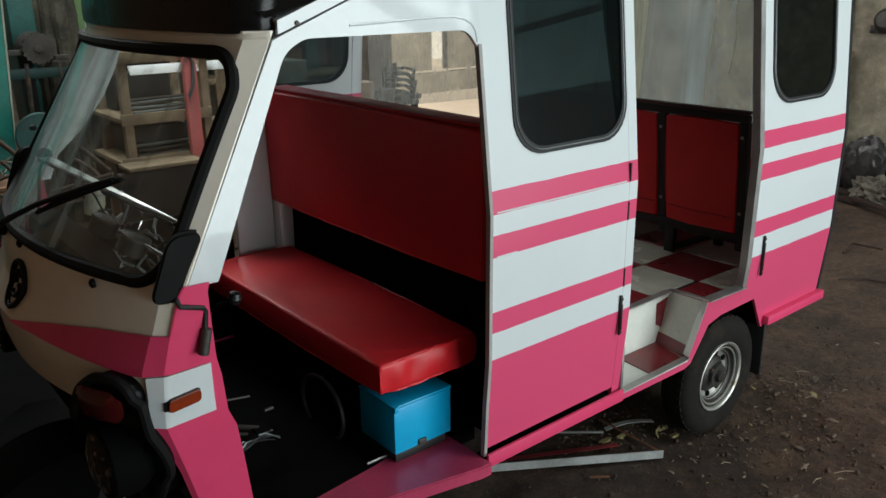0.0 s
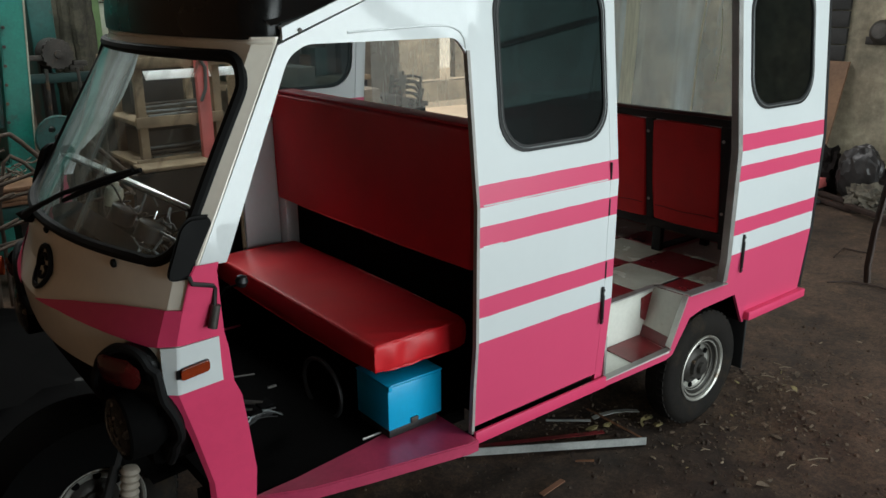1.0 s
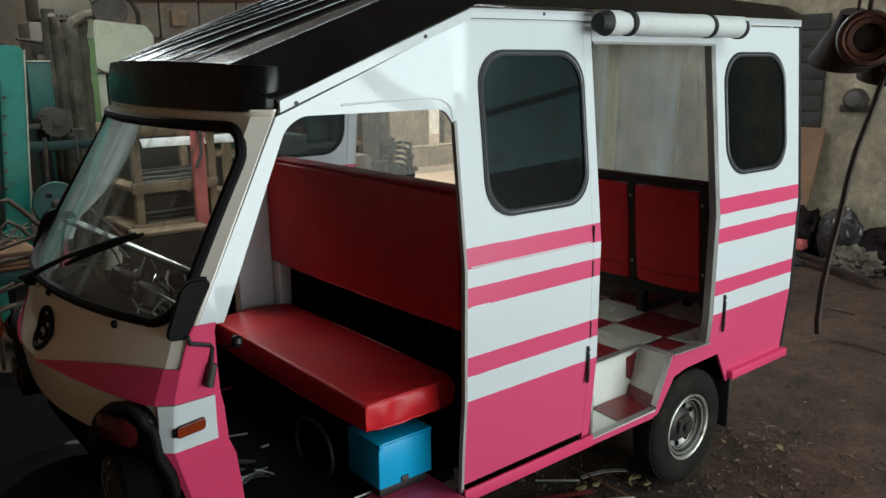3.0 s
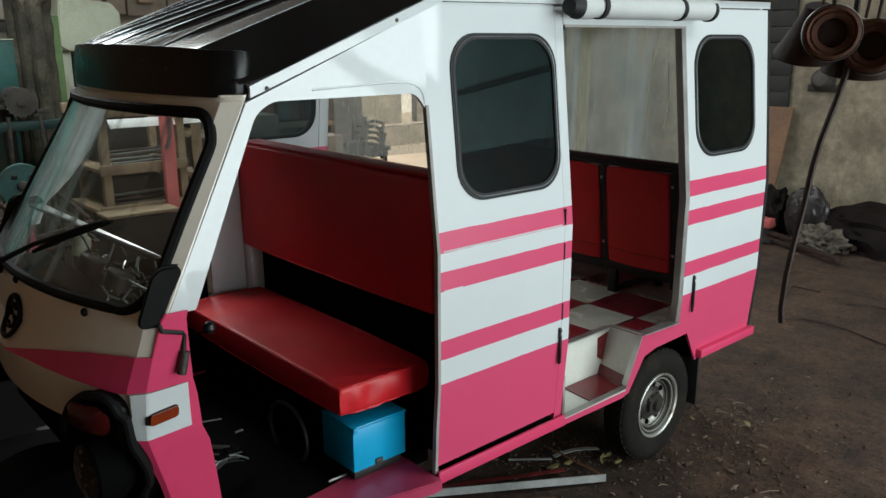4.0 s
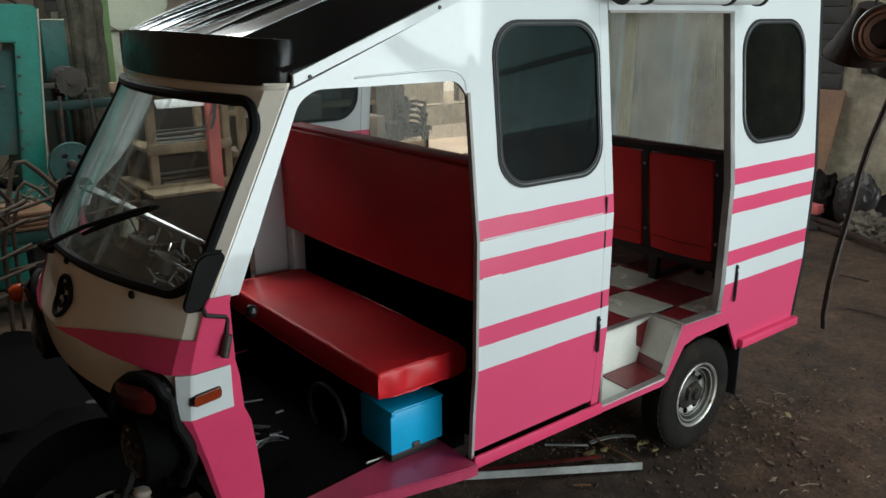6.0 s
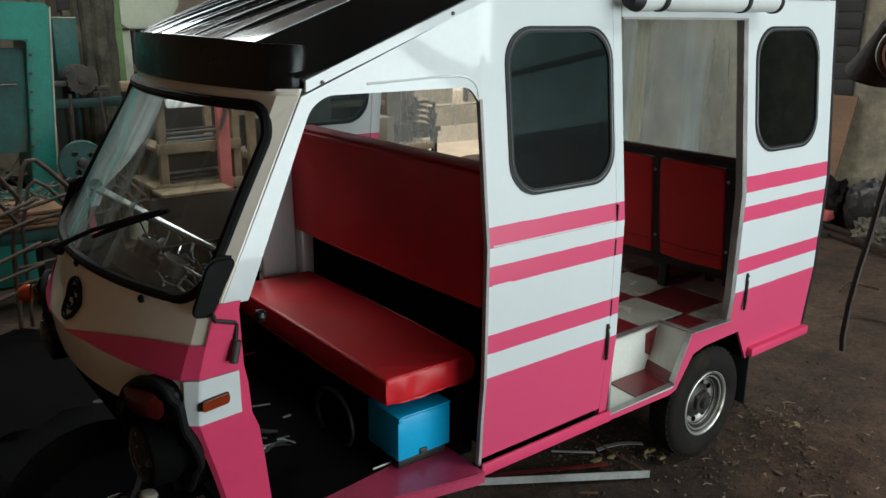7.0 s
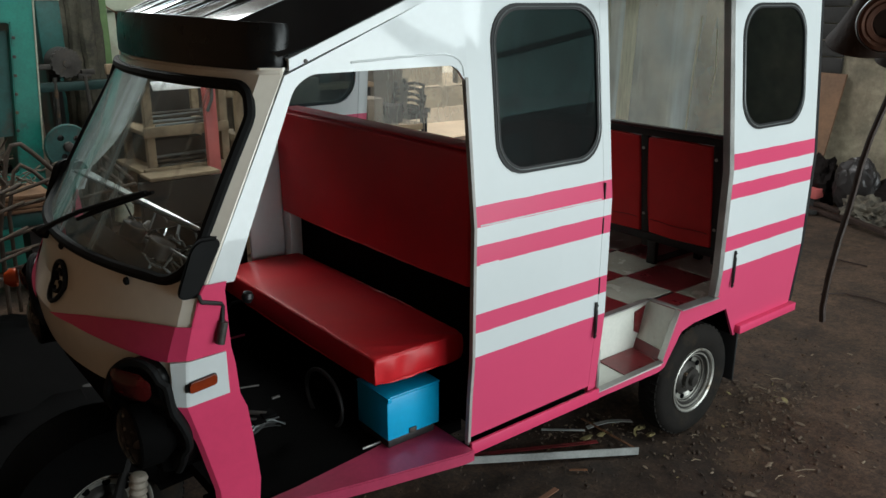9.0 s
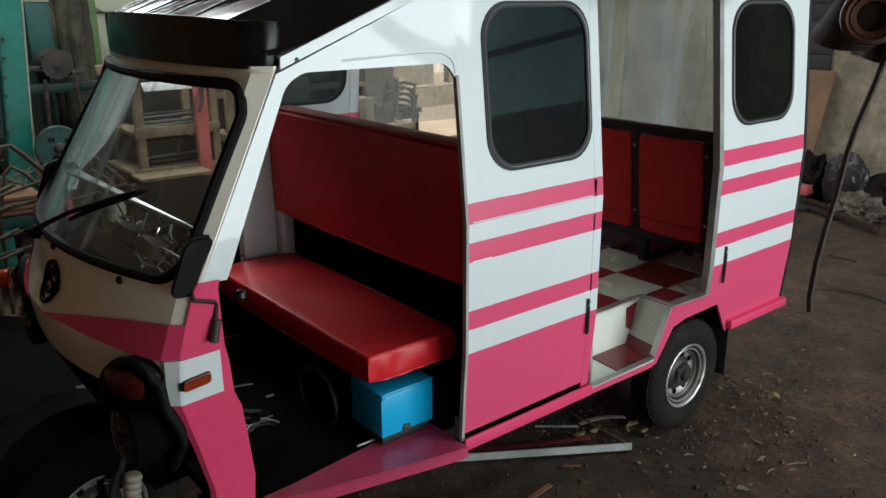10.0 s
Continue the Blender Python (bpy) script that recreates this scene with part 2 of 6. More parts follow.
M["visor_black"] = surface("black_band_paint", (0.006, 0.006, 0.0062), 0.27, var=0.3, scale=3, fine=40, bump=0.04)
M["visor_black"].node_tree.nodes["Principled BSDF"].inputs["Specular IOR Level"].default_value = 0.24
M["cream_plastic"] = surface("dusty_cream_plastic", (0.40, 0.37, 0.28), 0.5, var=0.3, scale=8, fine=80, bump=0.1)
M["lining"] = surface("pale_grey_lining", (0.78, 0.83, 0.81), 0.6, var=0.12, scale=5, fine=60, bump=0.05, second=(0.50, 0.56, 0.50), amount=0.3)
M["alu"] = surface("dull_aluminium", (0.50, 0.49, 0.47), 0.42, 0.85, var=0.18, scale=9, fine=140, bump=0.05)
M["vinyl_seam"] = glass("milky_vinyl_seam", (0.9, 0.88, 0.8), gloss_rough=0.2, haze=0.9, haze_color=(0.98, 0.95, 0.84), glow=0.98)
M["chrome"] = surface("chrome", (0.90, 0.91, 0.93), 0.2, 1.0, var=0.05, scale=6, bump=0.0)
M["rail_steel"] = surface("polished_steel_rail", (0.97, 0.98, 0.99), 0.34, 1.0, var=0.05, scale=6, fine=60, bump=0.02)
M["rim"] = surface("silver_wheel_paint", (0.46, 0.445, 0.40), 0.38, 0.6, var=0.2, scale=9, fine=90, bump=0.06, second=(0.16, 0.11, 0.07), amount=0.25)
M["hub"] = surface("greasy_hub_steel", (0.05, 0.045, 0.04), 0.5, 0.5, var=0.4, scale=14, fine=120, bump=0.15)
M["red_vinyl"] = surface("red_vinyl", (0.62, 0.012, 0.019), 0.44, var=0.12, scale=5, fine=220, bump=0.08)
M["dark_vinyl"] = surface("dark_red_vinyl", (0.68, 0.016, 0.032), 0.5, var=0.12, scale=4, fine=220, bump=0.06)
M["pad_vinyl"] = surface("deep_red_pad_vinyl", (0.68, 0.012, 0.016), 0.5, var=0.14, scale=4, fine=220, bump=0.06)
M["dark_cap"] = surface("dark_maroon_vinyl_edge", (0.060, 0.012, 0.014), 0.4, var=0.2, scale=8, fine=90, bump=0.04)
M["seam_red"] = surface("dark_red_stitching", (0.16, 0.004, 0.006), 0.6, var=0.2, scale=20, fine=200, bump=0.1)
M["blue"] = surface("blue_enamel", (0.0, 0.40, 0.72), 0.34, var=0.1, scale=6, fine=70, bump=0.03)
M["tile_red"] = surface("dark_red_floor_vinyl", (0.165, 0.014, 0.018), 0.28, var=0.35, scale=4, fine=60, bump=0.03, second=(0.22, 0.10, 0.09), amount=0.05, spread=0.12)
M["tile_white"] = surface("cream_floor_vinyl", (0.40, 0.39, 0.33), 0.25, var=0.15, scale=7, fine=60, bump=0.03, second=(0.40, 0.36, 0.28), amount=0.2, spread=0.12)
M["step_cream"] = surface("cream_step_lining", (0.72, 0.72, 0.65), 0.3, var=0.12, scale=6, fine=60, bump=0.03, second=(0.45, 0.40, 0.30), amount=0.12)
M["rust_cup"] = surface("brown_rusty_casting", (0.135, 0.055, 0.033), 0.7, 0.2, var=0.5, scale=14, fine=90, bump=0.4, second=(0.22, 0.10, 0.045), amount=0.25)
M["old_board"] = surface("smoke_darkened_plywood", (0.20, 0.105, 0.055), 0.65, var=0.35, scale=3, fine=40, bump=0.15)
M["edge_grey"] = surface("grey_edge_paint", (0.36, 0.34, 0.32), 0.6, var=0.2, scale=6, fine=60, bump=0.04)
M["dusty_tube"] = surface("dusty_rusty_tube", (0.085, 0.062, 0.045), 0.8, var=0.45, scale=12, fine=90, bump=0.3, second=(0.085, 0.05, 0.03), amount=0.3)
M["amber"] = surface("amber_lens", (0.22, 0.028, 0.006), 0.15, var=0.15, scale=30, fine=200, bump=0.2, coat=0.5)
M["red_lens"] = surface("dark_red_lens", (0.040, 0.0025, 0.0025), 0.14, var=0.15, scale=30, fine=200, bump=0.15)
M["orange_lens"] = surface("orange_lens", (0.50, 0.065, 0.015), 0.2, var=0.1, scale=30, fine=200, bump=0.1)
M["boot"] = surface("beige_rubber_boot", (0.38, 0.33, 0.27), 0.6, var=0.2, scale=10, fine=90)
M["canvas"] = surface("white_vinyl_roll", (0.62, 0.64, 0.62), 0.45, var=0.1, scale=6, fine=120, bump=0.08)
M["warm_wall"] = surface("warm_bounce_plaster", (0.19, 0.100, 0.050), 0.9, var=0.25, scale=1.0, fine=20, bump=0.25)
M["plaster_dim"] = surface("smoke_stained_wall", (0.20, 0.165, 0.125), 0.9, var=0.35, scale=1.0, fine=18, bump=0.3, second=(0.10, 0.08, 0.06), amount=0.45)
M["fibre"] = surface("white_fibreglass", (0.7, 0.72, 0.7), 0.6, var=0.1)
M["bright_wall"] = surface("sunlit_pale_wall", (0.95, 0.91, 0.78), 0.9, var=0.1, scale=0.7, fine=12)
M["earth"] = surface("packed_earth", (0.066, 0.038, 0.023), 0.95, var=0.5, scale=2.2, fine=55, bump=0.8, second=(0.088, 0.052, 0.029), amount=0.25)
mottled(M["earth"], (1.3, 0.74, 1.22), (6.0, 0.66, 1.30), (26.0, 0.66, 1.36), (75.0, 0.66, 1.36), (190.0, 0.7, 1.3))
dark_patch(M["earth"], (1.25, -0.35, 0.0), 0.85, 0.58)
M["plaster"] = surface("stained_plaster", (0.36, 0.305, 0.215), 0.85, var=0.3, scale=1.3, fine=22, bump=0.3, second=(0.22, 0.18, 0.125), amount=0.5)
mottled(M["plaster"], (0.9, 0.62, 1.18), (2.6, 0.72, 1.15), (14.0, 0.82, 1.14))
M["roof_iron"] = surface("rusty_roofing_iron", (0.20, 0.17, 0.14), 0.6, 0.3, var=0.35, scale=2, fine=30, second=(0.14, 0.06, 0.03), amount=0.4)
M["teal"] = surface("teal_machine_paint", (0.012, 0.20, 0.155), 0.42, var=0.3, scale=3, fine=50, bump=0.1, second=(0.05, 0.07, 0.06), amount=0.2)
M["teal_dark"] = surface("grimy_teal_paint", (0.015, 0.085, 0.075), 0.5, var=0.4, scale=4, fine=50, bump=0.15, second=(0.06, 0.05, 0.04), amount=0.4)
M["rail_dark"] = surface("oily_dark_green_paint", (0.014, 0.042, 0.038), 0.5, var=0.4, scale=6, fine=60, bump=0.15)
M["pale"] = surface("pale_green_enamel", (0.38, 0.41, 0.31), 0.45, var=0.16, scale=2.5, fine=50, bump=0.05, second=(0.28, 0.27, 0.20), amount=0.3)
M["moss"] = surface("mossy_cable_trunk", (0.046, 0.042, 0.028), 0.9, var=0.5, scale=5, fine=40, bump=0.7, second=(0.09, 0.08, 0.055), amount=0.35)
M["green"] = surface("leaf_green_paint", (0.085, 0.15, 0.050), 0.6, var=0.3, scale=5, fine=60)
M["iron"] = surface("grimy_cast_iron", (0.07, 0.062, 0.055), 0.55, 0.4, var=0.45, scale=9, fine=80, bump=0.25, second=(0.15, 0.09, 0.05), amount=0.25)
M["rust"] = surface("rusty_steel", (0.16, 0.068, 0.032), 0.75, 0.15, var=0.45, scale=12, fine=90, bump=0.35, second=(0.30, 0.13, 0.05), amount=0.3)
M["rust_dark"] = surface("dark_rusty_steel", (0.042, 0.023, 0.017), 0.7, 0.2, var=0.4, scale=14, fine=90, bump=0.3)
M["wood"] = surface("weathered_wood", (0.28, 0.20, 0.125), 0.75, var=0.35, scale=4, fine=50, bump=0.3, second=(0.16, 0.11, 0.07), amount=0.4)
M["wood_red"] = surface("reddish_plywood", (0.21, 0.095, 0.055), 0.6, var=0.3, scale=3, fine=40, bump=0.15)
M["red_post"] = surface("faded_red_paint", (0.62, 0.14, 0.13), 0.5, var=0.2, scale=4, fine=50, bump=0.08)
M["reflected_teal"] = surface("reflected_teal_paint", (0.11, 0.205, 0.19), 0.6, var=0.3, scale=1.2, fine=30, bump=0.1, second=(0.10, 0.13, 0.12), amount=0.3)
M["grey"] = surface("grey_sheet_metal", (0.17, 0.18, 0.18), 0.4, 0.5, var=0.3, scale=4, fine=60, bump=0.1)
# matt near-white, no metal: the glint on the zinc strip is painted in
M["glint_white"] = surface("zinc_glint_white", (0.93, 0.95, 0.96), 0.4, 0.0, var=0.1, scale=4, fine=60, bump=0.05)
M["dark"] = surface("grimy_dark_clutter", (0.028, 0.026, 0.024), 0.7, var=0.5, scale=6, fine=60, bump=0.3)
M["foil"] = surface("crumpled_silver_film", (0.042, 0.037, 0.036), 0.33, 0.3, var=0.35, scale=9, fine=26, bump=0.5)
M["rags"] = surface("pale_dusty_rags", (0.14, 0.118, 0.088), 0.9, var=0.5, scale=18, fine=90, bump=0.6, second=(0.07, 0.06, 0.05), amount=0.5)
M["tarp"] = surface("dark_dusty_tarpaulin", (0.016, 0.012, 0.011), 0.7, var=0.4, scale=6, fine=60, bump=0.2)
M["tarp"].node_tree.nodes["Principled BSDF"].inputs["Specular IOR Level"].default_value = 0.08
M["chip"] = surface("dry_leaf_and_chip", (0.125, 0.086, 0.056), 0.8, var=0.6, scale=14, fine=90, bump=0.2)
M["chip_pale"] = surface("pale_wood_chip", (0.185, 0.138, 0.092), 0.8, var=0.4, scale=20, fine=90, bump=0.2, spread=0.25)
M["leaf"] = surface("yellowed_leaf", (0.24, 0.19, 0.08), 0.7, var=0.4, scale=14, fine=90, bump=0.2)
M["zinc"] = surface("weathered_galvanised_angle", (0.50, 0.51, 0.49), 0.45, 0.45, var=0.3, scale=9, fine=90, bump=0.1)
M["red_strip"] = surface("dark_red_enamel", (0.20, 0.020, 0.022), 0.5, var=0.35, scale=12, fine=90, bump=0.1, second=(0.05, 0.03, 0.02), amount=0.3)
M["cable"] = surface("pale_grey_cable", (0.30, 0.29, 0.28), 0.45, var=0.3, scale=12, fine=90)
M["concrete"] = surface("sunlit_beige_concrete", (0.50, 0.41, 0.29), 0.9, var=0.2, scale=0.8, fine=20, bump=0.2)
# the haze ramp along y paints in the pale reflection at grazing view
M["windshield"] = glass("windscreen_glass", (0.93, 0.96, 0.95), haze=0.065, haze_color=(0.54, 0.66, 0.66), streak=0.45, y_haze=(0.70, 1.22, 0.75))
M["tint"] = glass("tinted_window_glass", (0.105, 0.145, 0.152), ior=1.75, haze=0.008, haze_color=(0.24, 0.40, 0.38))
# lighter copy of the tint: the bright background is put into the glass
M["backlit_tint"] = glass("backlit_window_glass", (0.42, 0.52, 0.54), ior=1.6, haze=0.05, haze_color=(0.30, 0.42, 0.44))
M["lamp_cover"] = glass("ribbed_lamp_glass", (0.42, 0.38, 0.34), gloss_rough=0.06, ior=1.6, haze=0.02, haze_color=(0.12, 0.10, 0.09), wrinkle=0.9)
M["vinyl_clear"] = glass("clear_vinyl_sheet", (0.82, 0.87, 0.87), gloss_rough=0.09, ior=2.0, haze=0.19, haze_color=(0.76, 0.93, 0.96), wrinkle=0.8, glow=0.85, streak=0.5, streak_scale=(1.0, 8.0, 0.5), y_haze=(0.56, 0.72, 0.34))
M["dusty_sheet"] = glass("dusty_clear_sheet", (0.85, 0.87, 0.86), gloss_rough=0.1, haze=0.38, haze_color=(0.50, 0.49, 0.44), glow=0.4)


# ---- mesh helpers ----
def part(name, bm, material, parent=None, label="", angle=35, smooth=True):
    """Link a bmesh as one mesh object, under a thing or a part."""
    me = bpy.data.meshes.new(name)
    bm.normal_update()
    for f in bm.faces:
        f.smooth = smooth
    bm.to_mesh(me)
    bm.free()
    if smooth:
        me.set_sharp_from_angle(angle=radians(angle))
    me.materials.append(M[material])
    ob = new(name, me)
    if parent is not None:
        ob.parent = parent
        top = parent
        while top.parent is not None:
            top = top.parent
        ob.matrix_parent_inverse = Matrix.Translation(-top.location) if parent is top else Matrix.Identity(4)
    if label:
        ob["label"] = label
    return ob


def thing(name, base, label, category, group="", kind=""):
    ob = new(name)
    ob.location = base
    ob.empty_display_size = 0.1
    return tagged(ob, label, category, group, kind)


def B():
    return bmesh.new()


def box(bm, x0, x1, y0, y1, z0, z1, bevel=0.0, seg=2, turn=None):
    vs = [bm.verts.new((x, y, z)) for x in (x0, x1) for y in (y0, y1) for z in (z0, z1)]
    fs = [bm.faces.new([vs[i] for i in q]) for q in ((0, 1, 3, 2), (4, 6, 7, 5), (0, 4, 5, 1), (2, 3, 7, 6), (0, 2, 6, 4), (1, 5, 7, 3))]
    if bevel:
        es = list({e for f in fs for e in f.edges})
        r = bmesh.ops.bevel(bm, geom=es, offset=bevel, segments=seg, affect="EDGES", profile=0.5, clamp_overlap=True)
        vs = list({v for f in r["faces"] for v in f.verts})
    if turn is not None:
        for v in vs:
            v.co = turn @ v.co
    return bm


def ring_frame(d):
    d = d.normalized()
    a = Vector((0, 0, 1)) if abs(d.z) < 0.9 else Vector((1, 0, 0))
    u = d.cross(a).normalized()
    return u, d.cross(u).normalized()


def tube(bm, pts, r, seg=8, closed=False, caps=True):
    """A round bar along a line of points; r may be a list."""
    pts = [Vector(p) for p in pts]
    n = len(pts)
    rs = r if isinstance(r, (list, tuple)) else [r] * n
    rings, u = [], None
    for i, p in enumerate(pts):
        a = pts[(i - 1) % n] if closed or i else p
        b = pts[(i + 1) % n] if closed or i < n - 1 else p
        d = (b - a).normalized()
        if u is None:
            u, v = ring_frame(d)
        u = (u - d * u.dot(d)).normalized()
        v = d.cross(u)
        rings.append([bm.verts.new(p + (u * math.cos(k * math.tau / seg) + v * math.sin(k * math.tau / seg)) * rs[i]) for k in range(seg)])
    for i in range(n if closed else n - 1):
        a, b = rings[i], rings[(i + 1) % n]
        for k in range(seg):
            bm.faces.new((a[k], a[(k + 1) % seg], b[(k + 1) % seg], b[k]))
    if caps and not closed:
        bm.faces.new(rings[0][::-1])
        bm.faces.new(rings[-1])
    return bm


def lathe(bm, profile, origin, axis, seg=32, closed=False):
    """Turn a profile of (along, radius) about an axis."""
    o, d = Vector(origin), Vector(axis).normalized()
    u, v = ring_frame(d)
    rings = []
    for h, r in profile:
        if r < 1e-5:
            rings.append([bm.verts.new(o + d * h)])
        else:
            rings.append([bm.verts.new(o + d * h + (u * math.cos(k * math.tau / seg) + v * math.sin(k * math.tau / seg)) * r) for k in range(seg)])
    pairs = list(zip(rings, rings[1:])) + ([(rings[-1], rings[0])] if closed else [])
    for a, b in pairs:
        for k in range(seg):
            q = [a[k % len(a)], a[(k + 1) % len(a)], b[(k + 1) % len(b)], b[k % len(b)]]
            q = [w for i, w in enumerate(q) if w not in q[:i]]
            if len(q) > 2:
                bm.faces.new(q)
    bmesh.ops.recalc_face_normals(bm, faces=bm.faces)
    return bm


def round_rect(a0, a1, b0, b1, r, n=6):
    out = []
    for ca, cb, s in ((a1 - r, b0 + r, -90), (a1 - r, b1 - r, 0), (a0 + r, b1 - r, 90), (a0 + r, b0 + r, 180)):
        for i in range(n + 1):
            t = radians(s + 90 * i / n)
            out.append((ca + r * math.cos(t), cb + r * math.sin(t)))
    return out


def round_poly(pts, radii, n=5):
    """Polygon with its corners rounded."""
    out, m = [], len(pts)
    for i, p in enumerate(pts):
        r = radii[i] if isinstance(radii, (list, tuple)) else radii
        p, a, b = Vector(p), Vector(pts[i - 1]), Vector(pts[(i + 1) % m])
        if r <= 0:
            out.append(tuple(p))
            continue
        da, db = (a - p).normalized(), (b - p).normalized()
        for k in range(n + 1):
            t = k / n
            out.append(tuple(p + da * r * (1 - t) ** 2 + db * r * t ** 2))
    return out


def sheet(outline, holes, outer, inner=None, cuts_a=(), cuts_b=()):
    """A flat sheet with holes, cut along lines and bent by outer(a, b); inner(a, b) places its back and gives it thickness."""
    bm = B()
    edges = []
    for loop in [outline, *holes]:
        vs = [bm.verts.new((a, b, 1)) for a, b in loop]
        edges += [bm.edges.new((vs[i], vs[(i + 1) % len(vs)])) for i in range(len(vs))]
    bmesh.ops.triangle_fill(bm, use_beauty=True, use_dissolve=False, edges=edges, normal=(0, 0, 1))
    for cuts, no in ((cuts_a, (1, 0, 0)), (cuts_b, (0, 1, 0))):
        for c in cuts:
            bmesh.ops.bisect_plane(bm, geom=[*bm.verts, *bm.edges, *bm.faces], plane_co=(c * no[0], c * no[1], 0), plane_no=no, dist=1e-5)
    if inner is not None:
        r = bmesh.ops.extrude_face_region(bm, geom=list(bm.faces), use_keep_orig=True)
        for v in r["geom"]:
            if isinstance(v, bmesh.types.BMVert):
                v.co.z = 0
    for v in bm.verts:
        v.co = outer(v.co.x, v.co.y) if v.co.z > 0.5 else inner(v.co.x, v.co.y)
    bmesh.ops.recalc_face_normals(bm, faces=bm.faces)
    return bm


def push(place, dx=0.0, dy=0.0, dz=0.0):
    return lambda a, b: place(a, b) + Vector((dx, dy, dz))


def steps(a, b, d):
    n = max(1, round(abs(b - a) / d))
    return [a + (b - a) * i / n for i in range(n + 1)]


def lump(center, size, rough=0.25, freq=3.0, sub=3, seed=0, flat=None):
    """An uneven crumpled heap."""
    bm = B()
    bmesh.ops.create_icosphere(bm, subdivisions=sub, radius=1.0)
    for v in bm.verts:
        p = v.co.copy()
        k = 1 + rough * noise.fractal(p * freq + Vector((seed * 7.3, 1.7, 3.1)), 1.0, 2.0, 4) + rough * 0.6 * abs(noise.noise(p * freq * 2.2 + Vector((seed, 0, 0))))
        v.co = Vector((p.x * size[0], p.y * size[1], p.z * size[2])) * k + Vector(center)
        if flat is not None:
            v.co.z = max(v.co.z, flat)
    return bm

# ---- the workshop ----
def axis_steps(lo, hi, d, far):
    return [-far, -far / 3, lo - 2] + steps(lo, hi, d) + [hi + 2, far / 3, far]


def build_ground():
    xs, ys = axis_steps(-3.0, 8.0, 0.04, 60), axis_steps(-4.0, 7.0, 0.04, 60)
    verts, faces = [], []
    for y in ys:
        for x in xs:
            p = Vector((x, y, 0))
            h = 0.016 * noise.fractal(p * 1.1, 1.0, 2.0, 3) + 0.010 * noise.fractal(p * 5.0, 1.0, 2.0, 3) + 0.0045 * noise.noise(p * 13.0)
            verts.append((x, y, h - 0.008 if -3 <= x <= 8 and -4 <= y <= 7 else -0.01))
    w = len(xs)
    for j in range(len(ys) - 1):
        for i in range(w - 1):
            faces.append((j * w + i, j * w + i + 1, (j + 1) * w + i + 1, (j + 1) * w + i))
    me = bpy.data.meshes.new("ground")
    me.from_pydata(verts, [], faces)
    me.shade_smooth()
    me.materials.append(M["earth"])
    tagged(new("ground", me), "packed dark brown earth workshop floor", "ground", kind="structure")


def plain(name, material, label, category, *boxes, bevel=0.0):
    bm = B()
    for q in boxes:
        box(bm, *q, bevel=bevel)
    return tagged(part(name, bm, material), label, category, kind="structure")


build_ground()
plain("wall_east", "plaster", "stained beige plastered workshop wall", "wall", (7.0, 7.25, -5.6, 5.0, -0.1, 4.2))
plain("wall_north", "plaster_dim", "dim brown stained wall behind the machines", "wall", (-4.2, 5.6, 7.2, 7.45, -0.1, 2.74), (-4.2, 5.6, 7.2, 7.45, 3.5, 4.2), (-4.2, 1.38, 7.2, 7.45, 2.74, 3.5), (2.82, 5.6, 7.2, 7.45, 2.74, 3.5))
# out of view; coloured red-brown to throw warm light on the nose
plain("wall_west", "warm_wall", "unseen reddish brown wall, added to bounce warm light on the nose", "wall", (-3.25, -3.0, -5.6, 7.45, -0.1, 4.2))
plain("wall_south", "plaster", "plastered wall with a wide doorway and a high window", "wall", (-3.0, 0.10, -5.85, -5.6, -0.1, 4.2), (5.4, 7.25, -5.85, -5.6, -0.1, 2.54),
      (0.10, 5.4, -5.85, -5.6, 2.32, 2.54), (0.10, 4.1, -5.85, -5.6, 2.54, 4.2), (5.6, 7.25, -5.85, -5.6, 2.54, 4.2), (4.1, 5.6, -5.85, -5.6, 3.55, 4.2))
# panel out of view, added so the side windows reflect teal and dark
plain("gate_leaf", "reflected_teal", "unseen teal panel, added for the side window reflections", "gate", (5.50, 5.53, -5.55, -3.45, 1.70, 2.36), (5.50, 5.53, -5.55, -3.45, 2.43, 3.40))
plain("gate_foot", "dark", "unseen dark lower half of the reflected panel", "gate", (5.49, 5.54, -5.56, -3.44, 0.03, 1.695), (5.49, 5.54, -5.56, -3.44, 2.365, 2.425))
FILL_OPENINGS = ((1.4, 4.6, -2.6, -1.6), (-0.4, 1.2, 2.95, 4.95), (0.0, 1.8, 2.0, 2.8), (3.6, 5.0, 2.6, 4.2))


def build_ceiling():
    """Iron roof, out of view, with openings added for the fill lamps."""
    xs = sorted({-3.3, 7.3, *(v for q in FILL_OPENINGS for v in q[:2])})
    ys = sorted({-5.9, 7.5, *(v for q in FILL_OPENINGS for v in q[2:])})
    bm = B()
    for x0, x1 in zip(xs, xs[1:]):
        for y0, y1 in zip(ys, ys[1:]):
            if not any(a <= x0 and x1 <= b and c <= y0 and y1 <= d for a, b, c, d in FILL_OPENINGS):
                box(bm, x0, x1, y0, y1, 3.95, 4.0)
    for y in (-4, -0.6, 3.2, 6.0):
        box(bm, -3.0, 7.0, y - 0.05, y + 0.05, 3.72, 3.945)
    tagged(part("ceiling", bm, "roof_iron"), "unseen rusty iron roof on steel beams with four openings for fill lamps", "ceiling", kind="structure")
    # white covers added above the fill lamps to keep the sun out
    for k, (a, b, c, d) in enumerate(FILL_OPENINGS):
        plain("roof_light_%d" % (k + 1), "fibre", "unseen opaque white cover over a fill lamp opening", "roof light", (a - 0.05, b + 0.05, c - 0.05, d + 0.05, 4.004, 4.012))


build_ceiling()
